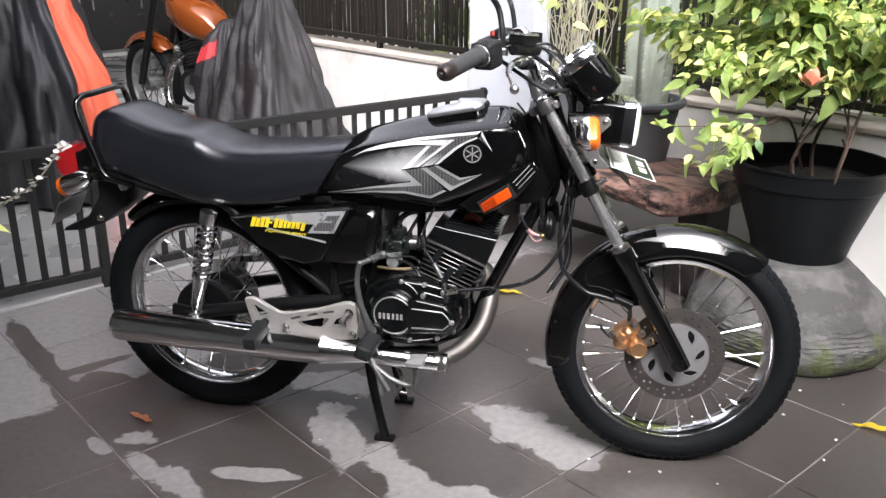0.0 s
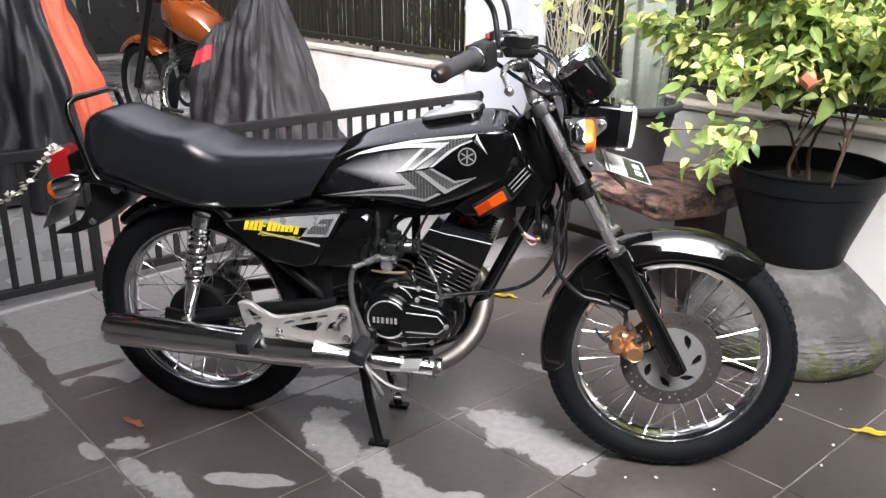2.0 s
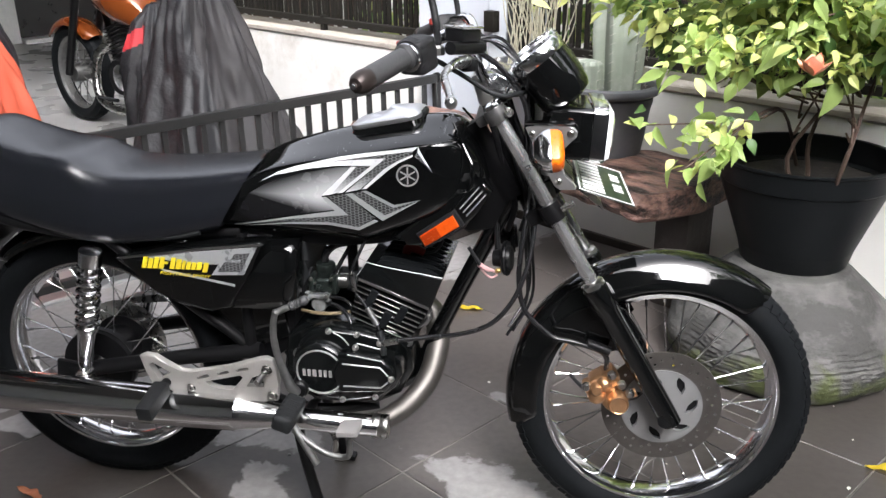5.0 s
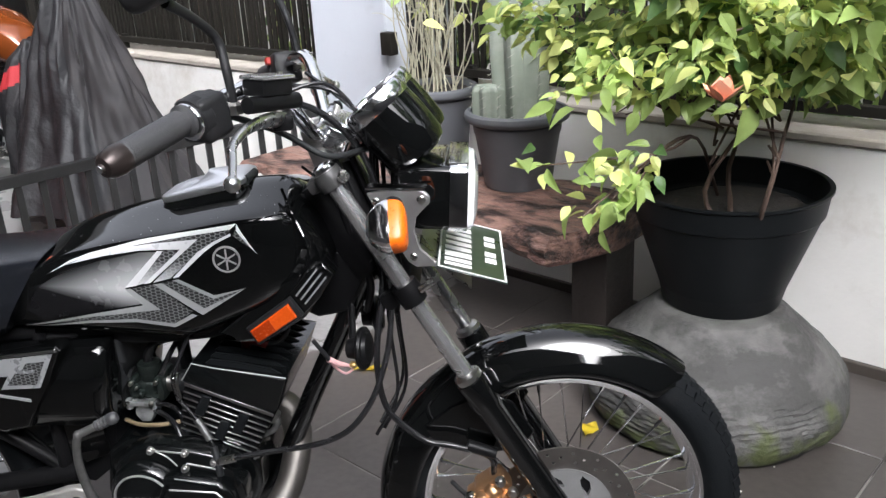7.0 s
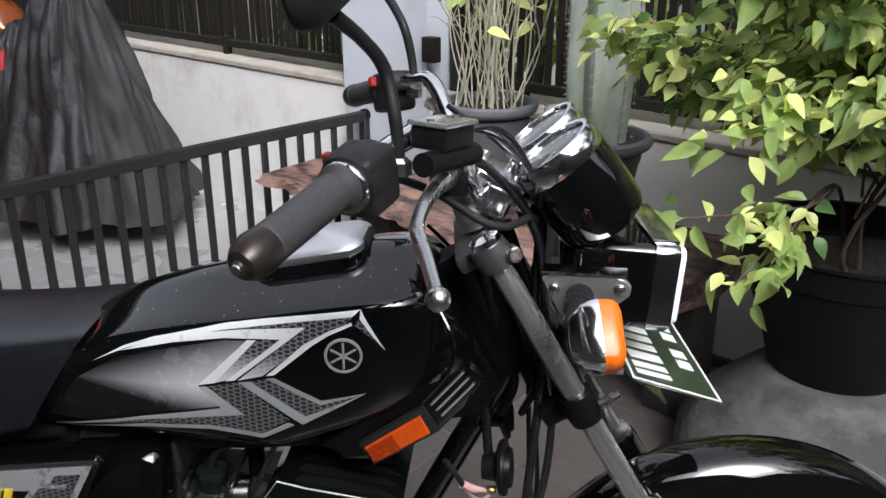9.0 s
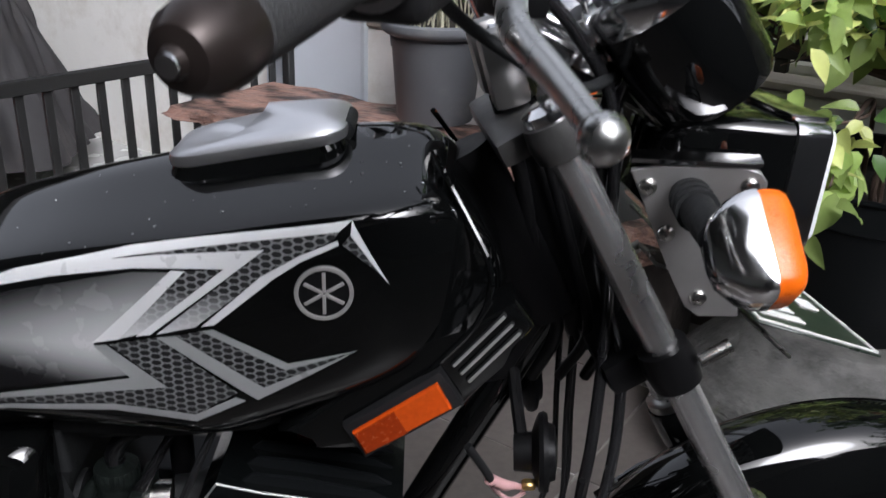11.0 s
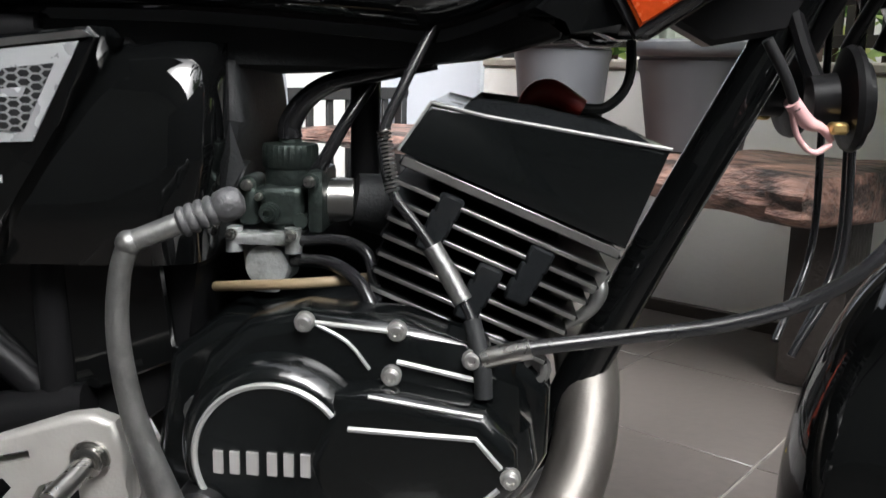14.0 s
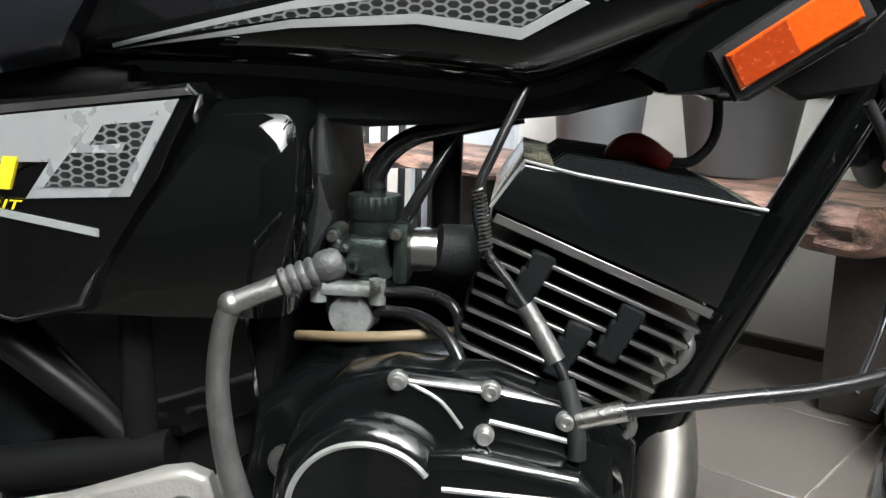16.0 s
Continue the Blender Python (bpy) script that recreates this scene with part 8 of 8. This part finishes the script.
def orange_bike():
    e = thing("motorcycle", "orange and black cruiser motorcycle half under a grey cover", "motorcycle", m=YARD @ pose(-3.56, 1.27, 0.012, 0, 0, 187))
    # local: x ahead, z up
    def p(name, bm, material, label="", parent=None):
        return part(name, bm, material, parent or e, label)
    for name, x, r in (("front_wheel", 0.75, 0.31), ("rear_wheel", -0.62, 0.30)):
        b = B()
        c = Vector((x, 0, r))
        lathe(b, [(r * 0.74, 0.045), (r * 0.86, 0.055), (r * 0.96, 0.04), (r, 0.0), (r * 0.96, -0.04), (r * 0.86, -0.055), (r * 0.74, -0.045)], Matrix.Translation(c) @ pose(0, 0, 0, 90), 48, True)
        w = p(name, b, TYRE, "black tyre")
        b = B()
        lathe(b, [(r * 0.76, 0.04), (r * 0.70, 0.02), (r * 0.70, -0.02), (r * 0.76, -0.04)], Matrix.Translation(c) @ pose(0, 0, 0, 90), 48, True)
        p("rim", b, GREYCAST, parent=w)
        b = B()
        lathe(b, [(0.05, -0.06), (0.06, 0.0), (0.05, 0.06)], Matrix.Translation(c) @ pose(0, 0, 0, 90), 24)
        for k in range(18):
            a = 2 * math.pi * k / 18
            rod(b, c + Vector((0.05 * math.cos(a), 0.02 * (-1) ** k, 0.05 * math.sin(a))), c + Vector((r * 0.72 * math.cos(a + 0.2), 0, r * 0.72 * math.sin(a + 0.2))), 0.0035, 5)
        p("spokes", b, GREYCAST, parent=w)
    b = B()
    arc_guard(b, Vector((0.75, 0, 0.31)), 0.345, 40, 135, 0.07, 0.05, n=20)
    p("front_mudguard", b, ORANGE, "orange front mudguard")
    for sy in (-1, 1):
        b = B()
        rod(b, (0.75, sy * 0.09, 0.31), (0.44, sy * 0.09, 0.98), 0.024, 14)
        p("fork_leg", b, SATIN)
    b = B()
    loft(b, [superring(x, z, h, w, 2.6, 28) for x, z, h, w in ((-0.10, 0.70, 0.05, 0.06), (-0.04, 0.73, 0.10, 0.11), (0.12, 0.78, 0.13, 0.15), (0.28, 0.83, 0.12, 0.14), (0.37, 0.86, 0.08, 0.09), (0.40, 0.865, 0.03, 0.04))])
    p("fuel_tank", b, ORANGE, "glossy orange fuel tank")
    b = B()
    lathe(b, [(0.035, 0), (0.035, 0.016), (0.028, 0.022), (0.001, 0.022)], pose(0.17, 0, 0.912, 0, -12), 20)
    p("filler_cap", b, CHROME)
    b = B()
    half = [(0.26, -0.36, 1.02), (0.36, -0.22, 1.05), (0.40, -0.06, 1.02)]
    tube(b, half + [(x, -y, z) for x, y, z in reversed(half)], 0.013, 10, 5)
    p("handlebar", b, CHROME)
    for sy in (-1, 1):
        b = B()
        rod(b, (0.235, sy * 0.42, 1.01), (0.30, sy * 0.30, 1.035), 0.018, 14)
        p("grip", b, RUBBER)
        b = B()
        tube(b, [(0.37, sy * 0.20, 1.04), (0.38, sy * 0.28, 1.02), (0.33, sy * 0.38, 1.00)], 0.007, 8, 4)
        p("lever", b, ALU)
    b = B()
    ball(b, (0.50, 0, 0.96), 0.095, 20, 1.0, 1, 1)
    p("headlight", b, SATIN)
    b = B()
    tube(b, [(0.42, 0, 0.86), (0.34, 0, 0.55), (0.28, 0, 0.26), (0.05, 0, 0.20), (-0.30, 0, 0.22)], 0.022, 10, 4)
    tube(b, [(0.40, 0, 0.86), (-0.05, 0, 0.66), (-0.40, 0, 0.50), (-0.62, 0, 0.31)], 0.022, 10, 4)
    p("frame", b, SATIN)
    b = B()
    block(b, (0.30, 0.20, 0.22), pose(0.08, 0, 0.36), 0.05, 3)
    lathe(b, [(0.10, -0.14), (0.11, -0.12), (0.11, 0.12), (0.10, 0.14)], pose(0.10, 0, 0.36, 90), 28)
    p("engine", b, SATIN)
    for k in range(9):
        b = B()
        block(b, (0.17, 0.17, 0.006), pose(0.16 + 0.006 * k, 0, 0.48 + 0.020 * k, 0, 18), 0.002, 1)
        p("cylinder_fin", b, SATIN)
    b = B()
    tube(b, [(0.24, 0.06, 0.55), (0.36, 0.10, 0.45), (0.34, 0.14, 0.24), (0.10, 0.16, 0.17), (-0.5, 0.17, 0.19)], 0.026, 12, 5)
    p("exhaust", b, STEEL)
    b = B()
    lathe(b, [(0.07, 0), (0.075, 0.02), (0.05, 0.03), (0.001, 0.03)], pose(0.08, 0.12, 0.36, -90), 28)
    p("engine_cover", b, CHROME)
    b = B()
    tube(b, [(0.14, 0.14, 0.22), (0.28, 0.18, 0.23)], 0.012, 8, 1)
    p("footpeg", b, RUBBER)


orange_bike()


def draped(name, label, rings, folds, depth, materials, split, seed, m, category="cover"):
    """Cloth hung over something: rings of (z, half length, half width, shift) from the top down, with folds that deepen downwards; split(angle, height) picks the panel."""
    e = thing(name, label, category, m=m)
    n, rows = 176, 64
    zs = [r[0] for r in rings][::-1]
    grid = []
    for i in range(rows + 1):
        t = i / rows
        z = rings[0][0] + (rings[-1][0] - rings[0][0]) * t
        at = lambda k: float(np.interp(z, zs, [r[k] for r in rings][::-1]))
        a0, b0, sx = at(1), at(2), at(3)
        row = []
        for j in range(n):
            a = 2 * math.pi * j / n
            wob = math.sin(folds * a + 1.7 * math.sin(2 * a + seed) + 0.8 * noise.noise(Vector((math.cos(a) * 2, math.sin(a) * 2, z * 1.5 + seed)))) * depth * t ** 0.6
            wob -= 4.0 * depth * max(0.0, 0.25 - abs(noise.noise(Vector((math.cos(a) * 2.6 + seed, math.sin(a) * 2.6, z * 0.7))))) * (0.4 + t)
            wob += 0.05 * noise.noise(Vector((math.cos(a) * 2.2, math.sin(a) * 2.2, z * 3 + seed * 2))) + 0.012 * noise.noise(Vector((math.cos(a) * 7, math.sin(a) * 7, z * 8 + seed)))
            crease = abs(noise.noise(Vector((math.cos(a) * 3.1 + seed, math.sin(a) * 3.1, z * 2.3 + seed)))) + 0.5 * abs(noise.noise(Vector((math.cos(a) * 6.5, math.sin(a) * 6.5 + seed, z * 4.1))))
            wob += 0.045 * (crease - 0.22) * min(1.0, 2.5 * t)
            row.append(Vector((sx + (a0 + wob) * math.cos(a), (b0 + wob) * math.sin(a), max(0.004, z + 0.02 * noise.noise(Vector((math.cos(a) * 3, math.sin(a) * 3, seed)))))))
        grid.append(row)
    for k, (pname, material) in enumerate(materials):
        bm = B()
        vs = {}
        def V(i, j):
            if (i, j) not in vs:
                vs[(i, j)] = bm.verts.new(grid[i][j])
            return vs[(i, j)]
        for i in range(rows):
            for j in range(n):
                if split(360 * (j + 0.5) / n, grid[i][j].z) == k:
                    bm.faces.new((V(i, j), V(i, (j + 1) % n), V(i + 1, (j + 1) % n), V(i + 1, j)))
        if split(0, 9) == k:
            bm.faces.new([V(0, j) for j in range(n)])
        if bm.faces:
            part(pname, bm, material, e, smooth=70)
        else:
            bm.free()
    return e


draped("motorcycle_cover", "crumpled black and grey cloth cover over the cruiser", [(1.16, 0.05, 0.04, -0.02), (1.05, 0.11, 0.09, -0.04), (0.80, 0.22, 0.18, -0.06), (0.45, 0.37, 0.30, -0.04), (0.10, 0.52, 0.42, 0.0)], 6, 0.032,
       (("grey_panel", CLOTHGREY), ("black_panel", CLOTHBLACK)), lambda a, z: 0 if a < 140 or a > 318 + 12 * math.sin(5 * z) or z > 2 else 1, 2.0, YARD @ pose(-2.68, 1.18, 0.012))
draped("motorcycle_cover", "black cloth cover with a red flash over the cruiser's seat", [(0.80, 0.07, 0.10, 0.0), (0.72, 0.16, 0.17, 0.0), (0.50, 0.20, 0.24, 0.0), (0.15, 0.24, 0.26, 0.0)], 9, 0.03,
       (("black_panel", CLOTHBLACK), ("red_panel", CLOTHRED)), lambda a, z: 1 if 232 < a < 300 and 0.585 < z - 0.0010 * (a - 262) < 0.675 else 0, 5.0, YARD @ pose(-3.18, 1.22, 0.012))
draped("motorcycle_cover", "black and orange cloth cover over a parked motorcycle", [(1.42, 0.05, 0.05, 0.0), (1.25, 0.14, 0.14, 0.0), (1.0, 0.30, 0.24, 0.0), (0.6, 0.55, 0.36, 0.0), (0.02, 0.72, 0.46, 0.0)], 10, 0.03,
       (("slate_panel", CLOTHSLATE), ("orange_panel", CLOTHORANGE), ("black_panel", CLOTHBLACK)), lambda a, z: 1 if 4 < a < 60 else (0 if a > 298 or a < 100 else 2), 7.0, YARD @ pose(-3.36, 0.10, 0.012))

# ---- small things on the floor ----
LEAFYELLOW = mat("fallen_yellow_leaf", (0.72, 0.56, 0.04), 0.5, vary=0.2, scale=40)
LEAFRUST = mat("fallen_rust_leaf", (0.48, 0.19, 0.10), 0.6, vary=0.3, scale=40)
SPECK = mat("white_petal_speck", (0.75, 0.73, 0.68), 0.6)


def fallen(name, label, x, y, z, l, w, yaw, material, seed):
    rng = random.Random(seed)
    bm = B()
    n = 14
    left, mid, right = [], [], []
    for i in range(n + 1):
        t = i / n
        h = w * math.sin(math.pi * t) ** 0.8 * (1 + 0.22 * rng.uniform(-1, 1)) if 0 < i < n else 0.0004
        c = 0.12 * l * math.sin(2.2 * t)
        zz = 0.004 + 0.006 * math.sin(7 * t + seed) ** 2
        left.append((l * t, c - h, zz + 0.004))
        mid.append((l * t, c, zz))
        right.append((l * t, c + h, zz + 0.003))
    rows = [[bm.verts.new(p) for p in r] for r in (left, mid, right)]
    for a, b in zip(rows, rows[1:]):
        for i in range(n):
            bm.faces.new((a[i], a[i + 1], b[i + 1], b[i]))
    r = bmesh.ops.solidify(bm, geom=bm.faces[:], thickness=0.0006)
    ob = link(name, bm, material, None, "", 60)
    ob.matrix_basis = pose(x, y, z, 0, 0, yaw)
    return tagged(ob, label, "leaf", group="fallen leaves")


fallen("fallen_leaf", "curled rust brown fallen leaf on wet tile", -0.842, -0.142, 0.0, 0.095, 0.012, -28, LEAFRUST, 1)
fallen("fallen_leaf", "ragged yellow fallen leaf on the floor", 1.145, 0.245, 0.0, 0.12, 0.016, -14, LEAFYELLOW, 2)
fallen("fallen_leaf", "ragged yellow fallen leaf under the motorcycle", 0.02, 0.985, 0.0, 0.105, 0.016, -4, LEAFYELLOW, 3)
fallen("fallen_leaf", "yellow fallen leaf by the planter", 0.70, 0.64, 0.0, 0.07, 0.022, 60, LEAFYELLOW, 4)
rng = random.Random(5)
speck = None
places = [(1.14, 0.53), (1.04, 0.43), (1.15, 0.37), (0.97, 0.27), (1.09, 0.16), (1.04, 0.05), (0.44, -0.08), (0.62, -0.10), (0.76, -0.12)] + [(rng.uniform(-0.3, 1.5), rng.uniform(-0.35, 0.6)) for i in range(12)]
for x, y in places:
    if speck is None:
        speck = tagged(link("petal_speck", ball(B(), (0, 0, 0.002), 0.004, 8, 1.3, 0.9, 0.5), SPECK), "tiny white petal speck on the tiles", "debris", group="petal specks")
        ob = speck
    else:
        ob = copy_thing(speck, Matrix())
    ob.matrix_basis = pose(x, y, 0.0, 0, 0, rng.uniform(0, 180)) @ Matrix.Scale(rng.uniform(0.5, 1.2), 4)


# a spray of small white orchid-like blooms that hangs in at the side
def spray():
    e = thing("blossom_spray", "thin stem of small white blooms beside the fence", "flower spray")
    b = B()
    pts = [(-1.45, -0.30, 0.0), (-1.32, -0.28, 0.36), (-1.16, -0.25, 0.57), (-1.06, -0.25, 0.637), (-0.952, -0.25, 0.703), (-0.872, -0.25, 0.785), (-0.855, -0.25, 0.80)]
    tube(b, pts, [0.004, 0.003, 0.0025, 0.002, 0.0015], 6, 6)
    part("stem", b, TWIG, e)
    lf = new("leaf", leaf_data("leaf", 0.035, 0.07, 0.3, LEAFLIGHT))
    lf.parent = e
    lf.matrix_basis = pose(-1.12, -0.26, 0.585, -10, 20, -60)
    petal = None
    rng = random.Random(6)
    path = spline(pts, 8)
    for q in path[18::2]:
        for k in range(4):
            if petal is None:
                lf = leaf_mesh(0.013, 0.017, -0.3)
                petal = part("petal", lf, SPECK, e)
                ob = petal
            else:
                ob = new("petal", petal.data)
                ob.parent = e
            ob.matrix_basis = pose(*(q + Vector((rng.uniform(-0.01, 0.01), rng.uniform(-0.01, 0.01), rng.uniform(-0.008, 0.008)))), rng.uniform(-40, 40), rng.uniform(-40, 40), rng.uniform(0, 360))


spray()

# ---- floor tiles, laid along the yard's walls ----
TS = 0.40
tile_mesh = None
for i in range(-4, 7):
    for j in range(-9, 4):
        u0, v0 = TS * i, 0.083 + TS * j
        if v0 > 1.68 or v0 < -3.9:
            continue
        if tile_mesh is None:
            b = block(B(), (TS - 0.0045, TS - 0.0045, 0.012), pose(0, 0, -0.006), 0.0012, 1)
            first_tile = link("tile", b, TILE, ground)
            tile_mesh = first_tile.data
            ob = first_tile
        else:
            ob = new("tile", tile_mesh)
            ob.parent = ground
        ob.matrix_basis = YARD @ pose(u0 + TS / 2, v0 + TS / 2, random.uniform(-0.0006, 0.0))
